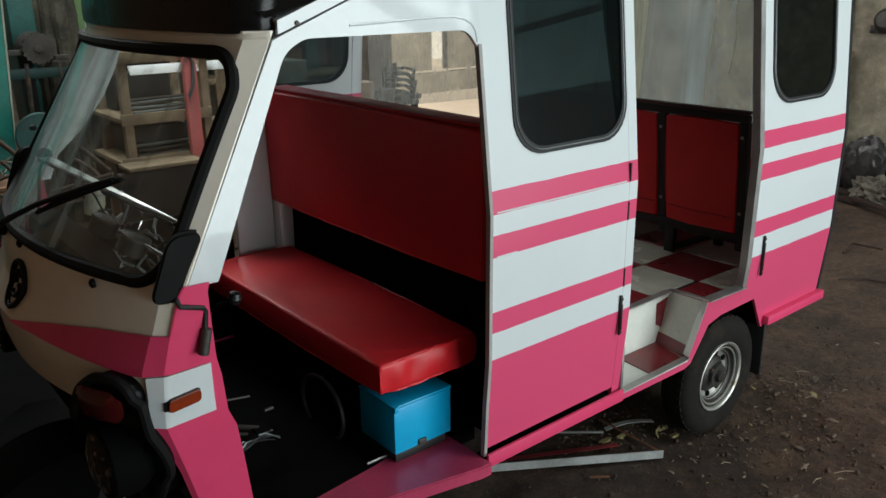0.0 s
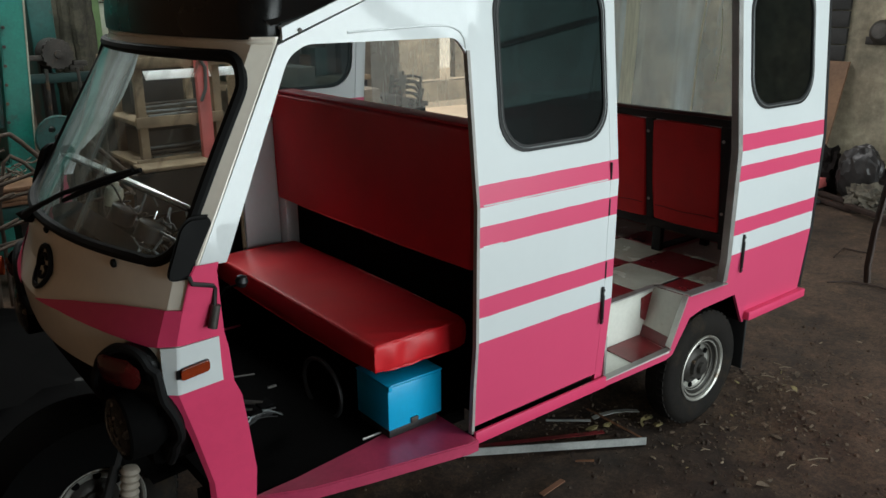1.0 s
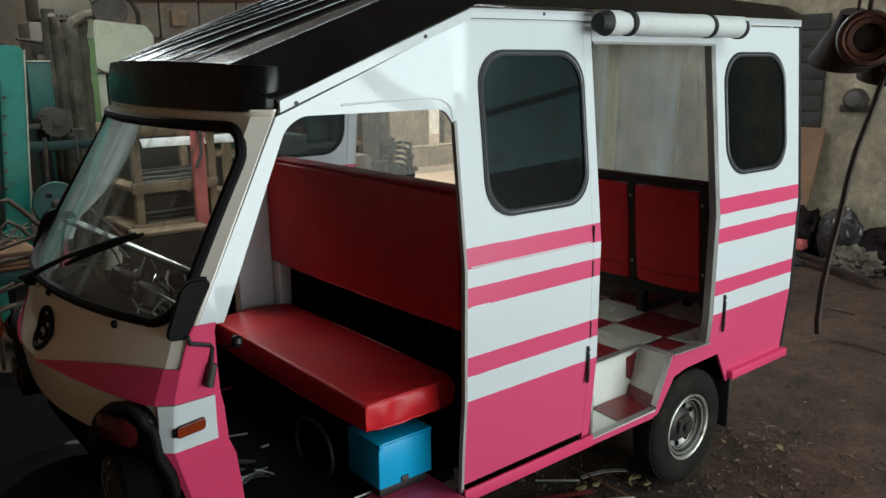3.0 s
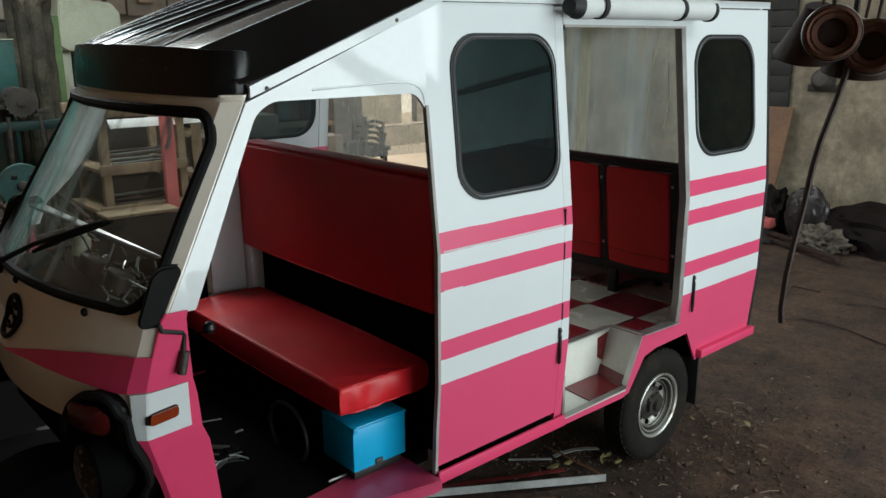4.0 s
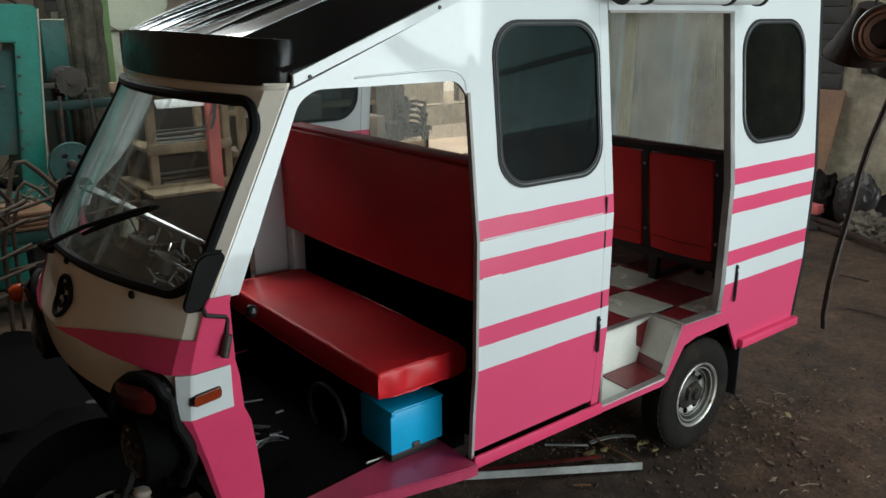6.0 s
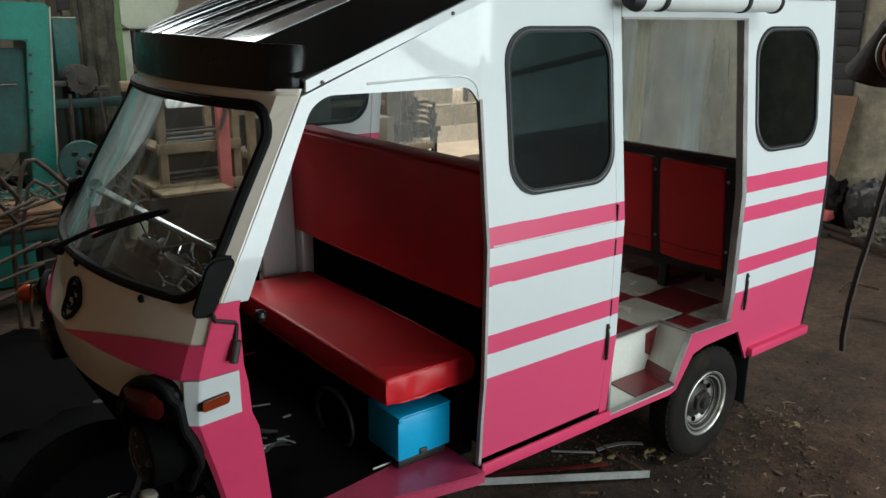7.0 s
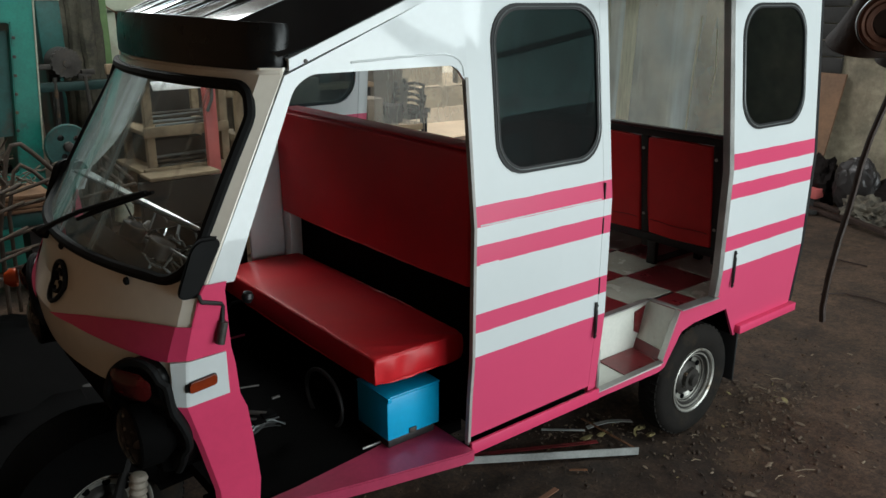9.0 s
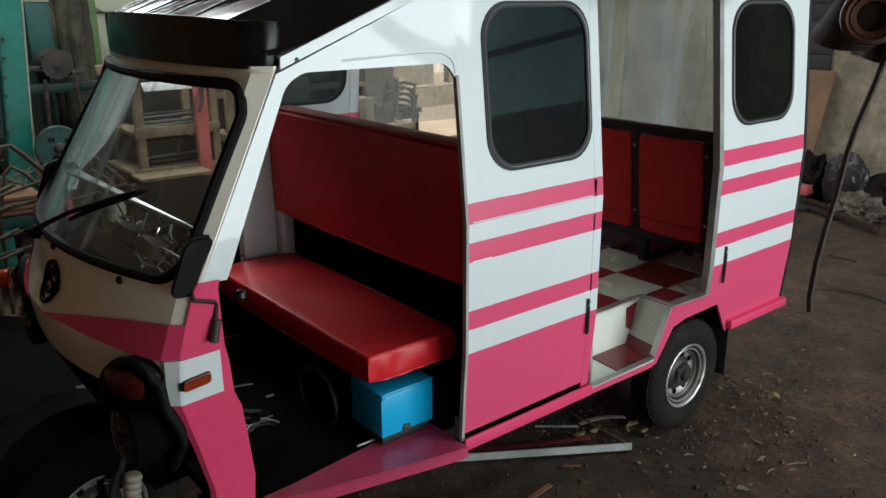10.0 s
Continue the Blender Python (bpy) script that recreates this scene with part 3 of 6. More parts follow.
plain("yard", "concrete", "pale sunlit concrete yard beyond the shed", "yard", (5.6, 40, 7.0, 40, -0.04, 0.012))
plain("yard_wall", "plaster", "low pale yard wall with a gateway in daylight", "wall", (5.7, 14.0, 9.6, 9.75, -0.1, 0.36), (5.7, 8.20, 9.6, 9.75, 0.41, 2.6), (8.56, 14.0, 9.6, 9.75, 0.41, 2.6))
plain("backdrop", "bright_wall", "sunlit pale wall far behind the gateway", "wall", (4.0, 24.0, 15.0, 15.2, -0.1, 6.0))


# ---- the three-wheeler ----
CY = 0.71                       # centre line of the vehicle
van = thing("three_wheeler", (1.3, CY, 0.0), "pink and white passenger three-wheeler with black roof, parked on earth", "auto rickshaw")


def lerp(table, z):
    if z <= table[0][0]:
        return table[0][1]
    for (a, p), (b, q) in zip(table, table[1:]):
        if z <= b:
            return p + (q - p) * (z - a) / (b - a)
    return table[-1][1]


def side_y(z):
    return lerp(((0.35, 0.03), (0.75, 0.0), (1.2, 0.0), (2.05, 0.095)), z)


def near(x, z):
    return Vector((x, side_y(z), z))


def far(x, z):
    return Vector((x, 2 * CY - side_y(z), z))


KINKS = (0.75, 1.2)
FRONT_X = ((0.40, -0.235), (0.54, -0.255), (0.70, -0.300), (0.85, -0.375), (0.96, -0.402), (1.0, -0.400), (1.07, -0.358), (1.17, -0.335), (1.70, -0.066), (1.72, -0.068), (1.86, -0.056))
FRONT_W = ((0.40, 0.835), (0.85, 0.93), (1.0, 0.955), (1.2, 1.0), (1.7, 0.985), (1.86, 0.985))
FRONT_D = ((0.40, 0.66), (0.54, 0.70), (0.70, 0.72), (0.85, 0.90), (0.96, 1.06), (1.0, 1.07), (1.07, 0.92), (1.19, 0.95), (1.70, 0.79), (1.86, 0.79))
FACET = 0.662                   # run at which the flat facet of the pillar begins
ARC = (0.705, 0.710)            # run at which the facet turns into the side


def front_curve():
    """Plan of the nose from its middle to the side: (run, out, back)."""
    rows, run, u, d = [(0.0, 0.0, 0.0)], 0.0, 0.0, 0.0
    while run < 1.2:
        if run < FACET:
            t = 23.5 * run / FACET
        else:
            t = 47.0 if run < ARC[0] else 88.0
        u, d, run = u + 0.005 * math.cos(radians(t)), d + 0.005 * math.sin(radians(t)), run + 0.005
        rows.append((run, u, d))
    _, cu, cd = rows[int(ARC[1] / 0.005)]
    # keep the corner itself where the side begins
    ku, kd = 0.6659 / cu, 0.1846 / cd
    return [(r, a * ku, b * kd) if r <= ARC[1] + 1e-6 else (r, a + 0.6659 - cu, b + 0.1846 - cd) for r, a, b in rows]


CURVE = front_curve()


def nose(s, z, off=0.0):
    """A place on the front of the body: s runs sideways from the middle, positive towards the near side."""
    a = min(abs(s), 1.19)
    i = int(a / 0.005)
    f = a / 0.005 - i
    u = CURVE[i][1] * (1 - f) + CURVE[i + 1][1] * f
    d = CURVE[i][2] * (1 - f) + CURVE[i + 1][2] * f
    tu, td = CURVE[i + 1][1] - CURVE[i][1], CURVE[i + 1][2] - CURVE[i][2]
    k = math.hypot(tu, td)
    corner = CURVE[int(ARC[1] / 0.005)][2]
    d = lerp(FRONT_D, z) * min(d, corner) + max(0.0, d - corner)
    u, d = u + off * td / k, d - off * tu / k
    y = CY - math.copysign(u * lerp(FRONT_W, z), s)
    twist = lerp(((1.2, 0.0), (1.7, 0.072), (1.86, 0.080)), z) * (y - 0.06) / 1.28
    swept = lerp(((1.19, 0.0), (1.70, 0.026)), z) * max(0.0, min(1.0, (abs(s) - FACET) / (ARC[1] - FACET)))
    return Vector((lerp(FRONT_X, z) + d + twist + swept, y, z))


NCUT = [x for x in steps(-0.62, 0.62, 0.04)] + [k * a for k in (1, -1) for a in (0.64, 0.655, 0.662, 0.705, 0.71)]
ZCUT = [0.54, 0.62, 0.70, 0.78, 0.85, 0.90, 1.0, 1.07, 1.12, 1.17, 1.2]


def scaled(w, d):
    """An outline grown outwards by d."""
    cx, cz = sum(q[0] for q in w) / len(w), sum(q[1] for q in w) / len(w)
    hx, hz = max(abs(q[0] - cx) for q in w), max(abs(q[1] - cz) for q in w)
    return [(cx + (a - cx) * (1 + d / hx), cz + (b - cz) * (1 + d / hz)) for a, b in w]


def build_sides():
    front = [(0.703, 0.455), (1.300, 0.460), (1.300, 1.962), (0.780, 1.956), (0.703, 1.9265)]
    win1 = round_rect(0.806, 1.287, 1.348, 1.861, 0.11, 7)
    win2 = round_rect(2.174, 2.662, 1.358, 1.860, 0.13, 7)
    rear = [(2.108, 1.968), (2.108, 0.770), (2.100, 0.640), (1.838, 0.645), (1.766, 0.4225), (1.345, 0.418), (1.345, 0.382), (1.750, 0.378), (1.790, 0.390), (1.876, 0.535), (1.957, 0.554), (2.197, 0.560), (2.300, 0.400), (2.762, 0.408), (2.770, 1.20), (2.800, 1.975)]
    post = [(1.3012, 0.43), (1.343, 0.43), (1.343, 1.966), (1.3012, 1.964)]
    over = [(1.347, 1.895), (2.111, 1.895), (2.111, 1.968), (1.347, 1.966)]
    for place, who in ((near, "near"), (far, "far")):
        sgn = 1 if who == "near" else -1
        if who == "far":
            front = [(0.703, 0.455), (1.165, 0.460), (1.165, 1.962), (0.780, 1.956), (0.703, 1.9265)]
            win1 = round_rect(0.722, 1.148, 1.418, 1.868, 0.11, 7)
            post = [(1.1662, 0.43), (1.215, 0.43), (1.215, 1.966), (1.1662, 1.964)]
            over = [(1.217, 1.895), (2.111, 1.895), (2.111, 1.968), (1.217, 1.966)]
        paint = "side" if who == "near" else "far_side"
        panel = part("side_panel", sheet(front, [win1], place, push(place, 0, 0.012 * sgn), (), KINKS), paint, van, "white side panel with pink stripes")
        corner = lambda b, sgn=sgn: nose(sgn * 0.7105, b, 0.0015)

        def lean(a, b, place=place, corner=corner):
            # the pillar runs in to meet the narrower nose
            c, p = corner(b), place(a, b)
            k = max(0.0, min(1.0, (0.62 - a) / (0.62 - c.x)))
            return Vector((a, p.y * (1 - k) + c.y * k, b))
        edge = [(corner(z).x, z) for z in (1.692, 1.62, 1.55, 1.48, 1.40, 1.32, 1.25, 1.188)]
        pillar = round_poly([(-0.080, 1.188), (0.128, 1.665), (0.180, 1.692), (0.660, 1.692), (0.703, 1.630), (0.703, 1.9265), *edge], [0, 0.03, 0.02, 0.03, *[0] * 10])
        part("front_pillar", sheet(pillar, [], lean, push(lean, 0, 0.012 * sgn), steps(-0.1, 0.6, 0.1), (*KINKS, 1.3, 1.4, 1.5, 1.6)), "white", van, "white front pillar and header")
        if who == "near":
            part("body_crease", tube(B(), [lean(a, b) + Vector((0, 0.0005, 0)) for a, b in ((0.30, 1.716), (0.45, 1.722), (0.56, 1.726), (0.62, 1.725), (0.652, 1.719), (0.674, 1.707), (0.687, 1.689), (0.691, 1.660))], 0.0035, 8), "white", van, "pressed crease over the opening")
        quarter = part("rear_quarter_panel", sheet(rear, [win2], place, push(place, 0, 0.012 * sgn), (), KINKS), paint, van, "white rear panel with pink stripes and skirt")
        part("door_post", sheet(post, [], place, push(place, 0, 0.014 * sgn), (), KINKS), paint, van)
        part("door_header", sheet(over, [], place, push(place, 0, 0.012 * sgn), (), KINKS), "white", van)
        for own, w in ((panel, win1), (quarter, win2)):
            inner = [((a - sum(q[0] for q in w) / len(w)) * 0.985 + sum(q[0] for q in w) / len(w), (b - sum(q[1] for q in w) / len(w)) * 0.985 + sum(q[1] for q in w) / len(w)) for a, b in w]
            part("window_pane", sheet(inner, [], push(place, 0, 0.001 * sgn), push(place, 0, 0.005 * sgn), (), KINKS), "tint" if who == "near" else "backlit_tint", own, "dark tinted rounded window" if who == "near" else "tinted rounded window, lightened for the bright background")
            seal = part("window_seal", sheet(scaled(w, 0.005), [scaled(w, -0.015)], push(place, 0, -0.004 * sgn), push(place, 0, 0.004 * sgn), (), KINKS), "rubber", own, "black rubber window seal")
            part("seal_bead", tube(B(), [place(a, b) + Vector((0, -0.0045 * sgn, 0)) for a, b in scaled(w, -0.006)], 0.0025, 6, True), "grey", seal, "fine grey bead in the seal")
        if who == "near":
            # grey edge of the pillar, door edges and lower step edge
            for name, line in (("pillar_edge", [(0.703 - 0.006 * min(1.0, (z - 0.40) / 0.2), z) for z in (0.43, 0.60, 0.75, 1.2, 1.655)]), ("door_edge_trim", [(2.092, z) for z in (0.645, 0.75, 1.2, 1.89)]), ("door_top_trim", [(1.35, 1.892), (2.11, 1.892)])):
                bm = B()
                pts = [place(*q) for q in line]
                for p, q in zip(pts, pts[1:]):
                    d = q - p
                    wide = 0.015 if name == "door_edge_trim" else 0.0055 if name == "pillar_edge" else 0.004
                    deep = 0.028 if name == "door_edge_trim" else 0.013
                    if abs(d.z) > abs(d.x):
                        ring = [p + Vector((o, e, 0)) for o, e in ((-wide, -0.004), (wide, -0.004), (wide, deep), (-wide, deep))]
                    else:
                        ring = [p + Vector((0, e, o)) for o, e in ((-wide, -0.004), (wide, -0.004), (wide, deep), (-wide, deep))]
                    va, vb = [bm.verts.new(v) for v in ring], [bm.verts.new(v + d) for v in ring]
                    for k in range(4):
                        bm.faces.new((va[k], va[(k + 1) % 4], vb[(k + 1) % 4], vb[k]))
                    bm.faces.new(va[::-1])
                    bm.faces.new(vb)
                bmesh.ops.recalc_face_normals(bm, faces=bm.faces)
                part(name, bm, "alu" if name == "door_edge_trim" else "edge_grey", van, "dull metal edge trim")
            for z, x0, x1 in ((1.2035, 0.720, 1.285), (1.0745, 0.720, 0.800)):
                part("body_crease", tube(B(), [place(x, z) + Vector((0, 0.0005, 0)) for x in steps(x0, x1, 0.1)], 0.0028, 8), "white", panel, "pressed crease in the panel")
            for line in ([(1.305, z) for z in (1.203, 1.261)], [(1.305, z) for z in (1.074, 1.134)], [(1.305, z) for z in (0.843, 0.906)]):
                (x, z0), (_, z1) = line
                part("stripe_joint", box(B(), x - 0.006, x - 0.001, -0.003, 0.004, z0, z1), "black_steel", van, "dark joint in a stripe")


build_sides()


def build_latches():
    for x, z0, z1, lean in ((1.288, 0.672, 0.815, -0.012), (2.190, 0.668, 0.838, -0.006)):
        bm = B()
        box(bm, x - 0.0055, x + 0.0055, -0.009, -0.001, z0, z1, 0.0025)
        box(bm, x - 0.004, x + 0.004, -0.013, -0.0085, z0 + 0.02, z1 - 0.03, 0.003)
        for z in (z0 + 0.012, z1 - 0.012):
            lathe(bm, [(0, 0.005), (0.003, 0.005), (0.004, 0.0)], (x, -0.009, z), (0, -1, 0), 10)
        part("door_latch", bm, "black_steel", van, "black metal door latch")


build_latches()


def build_sill():
    bm = B()
    box(bm, 0.70, 1.347, 0.003, 0.014, 0.398, 0.442, 0.002)
    part("side_sill", bm, "pink", van)
    # solid near-black strip in place of the shade in this gap
    part("sill_gap", box(B(), 0.70, 1.345, 0.015, 0.06, 0.398, 0.424), "shaded_black", van, "near-black filler for the shade above the sill")
    part("rear_ledge", box(B(), 2.302, 2.790, -0.006, 0.04, 0.414, 0.455, 0.005), "pink", van, "pink lower rear ledge")
    # wedge-shaped foot board beside the driver
    top = [(0.698, -0.016), (0.698, 0.230), (0.516, 0.226), (0.424, 0.208), (0.127, 0.173), (-0.030, 0.166), (0.140, 0.092), (0.330, 0.050), (0.660, -0.016)]
    bm = sheet(top, [], lambda a, b: Vector((a, b, 0.428)))
    r = bmesh.ops.extrude_face_region(bm, geom=list(bm.faces))
    for v in r["geom"]:
        if isinstance(v, bmesh.types.BMVert):
            v.co.z -= 0.042
    bmesh.ops.recalc_face_normals(bm, faces=bm.faces)
    bmesh.ops.bevel(bm, geom=[e for e in bm.edges if e.is_boundary is False and e.calc_face_angle(0) > 1.0], offset=0.004, segments=2, affect="EDGES")
    part("foot_board", bm, "deck", van, "scuffed dark pink foot board")
    part("cab_floor", box(B(), -0.08, 0.80, 0.180, 1.36, 0.38, 0.425), "shaded_black", van, "black cab floor")
    part("far_sill", box(B(), 0.0, 2.77, 1.36, 1.41, 0.38, 0.43, 0.005), "pink", van)


build_sill()


def flare(pts):
    """The windscreen opens slightly wider towards its top."""
    return [(a * (1 + 0.035 * (b - 1.18) / 0.48), b) for a, b in pts]


def densify(pts, d):
    out = []
    for p, q in zip(pts, pts[1:] + pts[:1]):
        n = max(1, int(math.hypot(q[0] - p[0], q[1] - p[1]) / d))
        out += [(p[0] + (q[0] - p[0]) * i / n, p[1] + (q[1] - p[1]) * i / n) for i in range(n)]
    return out


def build_nose():
    whole = [(-0.715, 0.86), (0.715, 0.86), (0.7115, 1.19), (0.7115, 1.712), (-0.7115, 1.712), (-0.7115, 1.19)]
    screen = flare(round_rect(-0.648, 0.648, 1.190, 1.664, 0.085, 7))
    shell = part("front_body", sheet(whole, [screen], nose, lambda a, b: nose(a, b, -0.012), NCUT, ZCUT), "cream", van, "white front body, toned cream for the warm light on it", 17)
    for sgn in (1, -1):
        leg = [(sgn * a, b) for a, b in ((0.668, 0.86), (0.684, 0.73), (0.686, 0.56), (0.680, 0.43), (0.815, 0.43), (0.834, 0.60), (0.856, 0.80), (0.836, 0.95), (0.801, 1.07), (0.760, 1.187), (0.710, 1.187), (0.710, 0.86))]
        part("front_leg_panel", sheet(leg, [], lambda a, b: nose(a, b, 0.003), lambda a, b: nose(a, b, -0.008), NCUT, ZCUT), "pink", van, "pink front leg panel", 17)
    # painted bands of the front
    for sgn in (1, -1):
        band = [(sgn * a, b) for a, b in ((0.075, 0.998), (0.30, 1.041), (0.495, 1.069), (0.633, 1.082), (0.702, 1.084), (0.700, 1.194), (0.757, 1.194), (0.785, 1.07), (0.805, 0.998), (0.706, 0.991), (0.633, 0.985), (0.525, 0.992), (0.40, 1.000), (0.25, 1.004))]
        part("pink_band", sheet(band, [], lambda a, b: nose(a, b, 0.006), None, NCUT, ZCUT), "pink", shell, "pink painted band", 17)
        block = [(sgn * a, b) for a, b in ((0.668, 0.986), (0.706, 0.988), (0.806, 0.992), (0.818, 0.864), (0.706, 0.855), (0.672, 0.856))]
        plate = part("white_block", sheet(block, [], lambda a, b: nose(a, b, 0.009), lambda a, b: nose(a, b, 0.004), NCUT, ZCUT), "white", shell, "white block round the side indicator", 17)
        lens = round_rect(0.706, 0.779, 0.904, 0.933, 0.008, 3)
        lens = [(sgn * a, b + (a - 0.745) * 0.14) for a, b in lens]
        bezel = [(sgn * a, b + (a - 0.745) * 0.14) for a, b in round_rect(0.704, 0.781, 0.901, 0.935, 0.009, 3)]
        part("indicator_base", sheet(bezel, [], lambda a, b: nose(a, b, 0.012), lambda a, b: nose(a, b, 0.008), NCUT, ZCUT), "plastic", shell)
        bm = sheet(lens, [], lambda a, b: nose(a, b, 0.022), lambda a, b: nose(a, b, 0.011), NCUT, ZCUT)
        part("side_indicator", bm, "amber", shell, "amber side indicator lens")
    # windscreen, its seal, wiper and the cross rail behind it
    pane = flare(round_rect(-0.645, 0.645, 1.193, 1.661, 0.083, 7))
    part("windscreen", sheet(pane, [], lambda a, b: nose(a, b, -0.003), lambda a, b: nose(a, b, -0.008), NCUT, ()), "windshield", van, "clear curved windscreen")
    part("windscreen_seal", tube(B(), [nose(a, b, 0.000) for a, b in densify(flare(round_rect(-0.652, 0.652, 1.190, 1.667, 0.085, 8)), 0.04)], 0.0155, 8, True), "matt_black", van, "black rubber windscreen seal")
    bm = B()
    ends = [[Vector(p) + Vector((o * w, 0, h)) for o, h in ((-1, 0.0), (1, -0.002), (1, -0.006), (-1, -0.006))] for w, p in ((0.019, (-0.113, 1.255, 1.287)), (0.0035, (-0.131, 0.100, 1.325)))]
    rings = [[bm.verts.new(v) for v in e] for e in ends]
    for k in range(4):
        bm.faces.new((rings[0][k], rings[0][(k + 1) % 4], rings[1][(k + 1) % 4], rings[1][k]))
    bm.faces.new(rings[0][::-1])
    bm.faces.new(rings[1])
    bmesh.ops.recalc_face_normals(bm, faces=bm.faces)
    rail = part("cross_rail", bm, "rail_steel", van, "bright polished flat rail behind the windscreen")
    part("rail_lip", tube(B(), [(-0.133, 1.255, 1.279), (-0.139, 0.100, 1.316)], 0.004, 8), "black_steel", rail, "dark lower lip of the rail")
    part("rail_mount", lathe(B(), [(-0.012, 0.0), (-0.012, 0.020), (0.012, 0.024), (0.012, 0.0)], (-0.112, 1.268, 1.290), (0, -1, 0), 14), "rubber", rail, "black rubber mount of the rail")
    wip = part("wiper", tube(B(), [nose(-0.16, 1.180, 0.030), nose(-0.06, 1.215, 0.045), nose(0.03, 1.252, 0.045), nose(0.12, 1.293, 0.035), nose(0.33, 1.363, 0.030), nose(0.415, 1.390, 0.028)], [0.012, 0.010, 0.008, 0.007, 0.008, 0.006], 8), "matt_black", van, "black windscreen wiper")
    part("blade", tube(B(), [nose(a, b, 0.020) for a, b in ((0.105, 1.268), (0.25, 1.328), (0.435, 1.391))], [0.006, 0.010, 0.006], 6), "matt_black", wip)
    part("pivot", lathe(B(), [(0, 0.022), (0.02, 0.022), (0.03, 0.014), (0.05, 0.0)], nose(-0.165, 1.175, 0.004), (-1, 0, 0.3), 14), "matt_black", wip)
    # badge and rubber plugs
    def badge_at(a, b):
        return nose(0.054 + a, 1.080 + b, 0.006)
    bm = tube(B(), [badge_at(0.056 * math.cos(t), 0.056 * math.sin(t)) for t in (k * math.tau / 28 for k in range(28))], 0.0075, 6, True)
    for sgn in (1, -1):
        tube(bm, [badge_at(sgn * 0.027 * math.cos(t), sgn * (0.0155 + 0.0155 * math.sin(t))) for t in (0.35 + k * 0.36 for k in range(12))], 0.0062, 6)
    part("badge", bm, "matt_black", shell, "round black badge")
    for s, zp in ((0.447, 1.166), (0.030, 1.176)):
        part("rubber_plug", lathe(B(), [(0, 0.0), (0.0, 0.011), (0.008, 0.011), (0.012, 0.005), (0.012, 0.0)], nose(s, zp, 0.0), (-1, 0, 0), 14), "matt_black", shell)


build_nose()


def build_pods():
    """Black lamp housings on the two front corners: turn lamp above, headlamp below."""
    part("corner_lamp", lathe(B(), [(0.0, 0.034), (0.02, 0.034), (0.040, 0.020), (0.045, 0.0)], (-0.372, 1.262, 0.925), (-1, 0.3, 0), 20), "orange_lens", van, "small orange corner lamp")
    shape = [(0.429, 0.847), (0.494, 0.940), (0.559, 0.988), (0.630, 0.986), (0.668, 0.947), (0.677, 0.866), (0.692, 0.817), (0.695, 0.759), (0.652, 0.668), (0.599, 0.618), (0.514, 0.622), (0.454, 0.672), (0.424, 0.752)]
    outline = round_poly(shape, 0.03, 4)
    hoop_line = round_poly([(0.409, 0.792), (0.429, 0.850), (0.494, 0.940), (0.559, 0.986), (0.630, 0.984), (0.666, 0.947), (0.674, 0.866), (0.689, 0.817), (0.691, 0.759), (0.652, 0.674), (0.604, 0.622)], [0, *[0.03] * 9, 0], 4)
    for sgn in (1, -1):
        pod = part("lamp_housing", sheet([(sgn * a, b) for a, b in outline], [], lambda a, b: nose(a * 0.985, b, 0.040), lambda a, b: nose(a, b, -0.020), (), steps(0.64, 0.96, 0.04)), "gloss_black", van, "black plastic lamp housing", 40)
        part("housing_rim", tube(B(), [nose(sgn * a, b, 0.036) for a, b in hoop_line], 0.0125, 8), "matt_black", pod, "thick black rubber rim of the housing")
        lens = sheet(round_rect(sgn * 0.580 - 0.068, sgn * 0.580 + 0.068, 0.886, 0.968, 0.030, 6), [], lambda a, b: nose(a, b, 0.052 + 0.030 * max(0.0, 1 - ((a - sgn * 0.580) / 0.068) ** 4) * max(0.0, 1 - ((b - 0.927) / 0.044) ** 4)), None, steps(-0.66, 0.66, 0.016), steps(0.88, 0.97, 0.012))
        part("turn_lamp", lens, "red_lens", pod, "dark red lamp lens", 60)
        yc = CY - sgn * 0.518
        bowl = lathe(B(), [(0.10, 0.0), (0.10, 0.070), (0.06, 0.094), (0.0, 0.092), (-0.006, 0.086), (0.0, 0.080), (0.03, 0.060), (0.045, 0.0)], (-0.338, yc, 0.765), (1, 0.02 * sgn, 0.0), 36)
        part("headlamp_bowl", bowl, "shaded_black", pod)
        part("reflector", lathe(B(), [(0.002, 0.079), (0.022, 0.062), (0.038, 0.034), (0.043, 0.0)], (-0.338, yc, 0.765), (1, 0.02 * sgn, 0.0), 32), "hub", pod, "dull grey reflector")
        part("headlamp", lathe(B(), [(-0.002, 0.080), (0.010, 0.074), (0.022, 0.048), (0.028, 0.0)], (-0.338, yc, 0.765), (-1, -0.02 * sgn, 0), 32), "lamp_cover", pod, "round headlamp glass")
        # loose chrome chips added to make the bright spots in the lamp glass
        for k, (a, r) in enumerate(((0.4, 0.058), (1.2, 0.030), (2.1, 0.062), (-0.9, 0.050), (2.9, 0.040))):
            c = Vector((-0.345, yc + r * math.sin(a), 0.765 + r * math.cos(a)))
            part("reflector_facet", box(B(), -0.001, 0.001, -0.003, 0.003, -0.005, 0.005, 0.0005, turn=Matrix.Translation(c) @ Euler((0.3 * k, 0.4 - 0.2 * k, 0.9)).to_matrix().to_4x4()), "chrome", pod, "small chrome chip added for a glint in the headlamp")
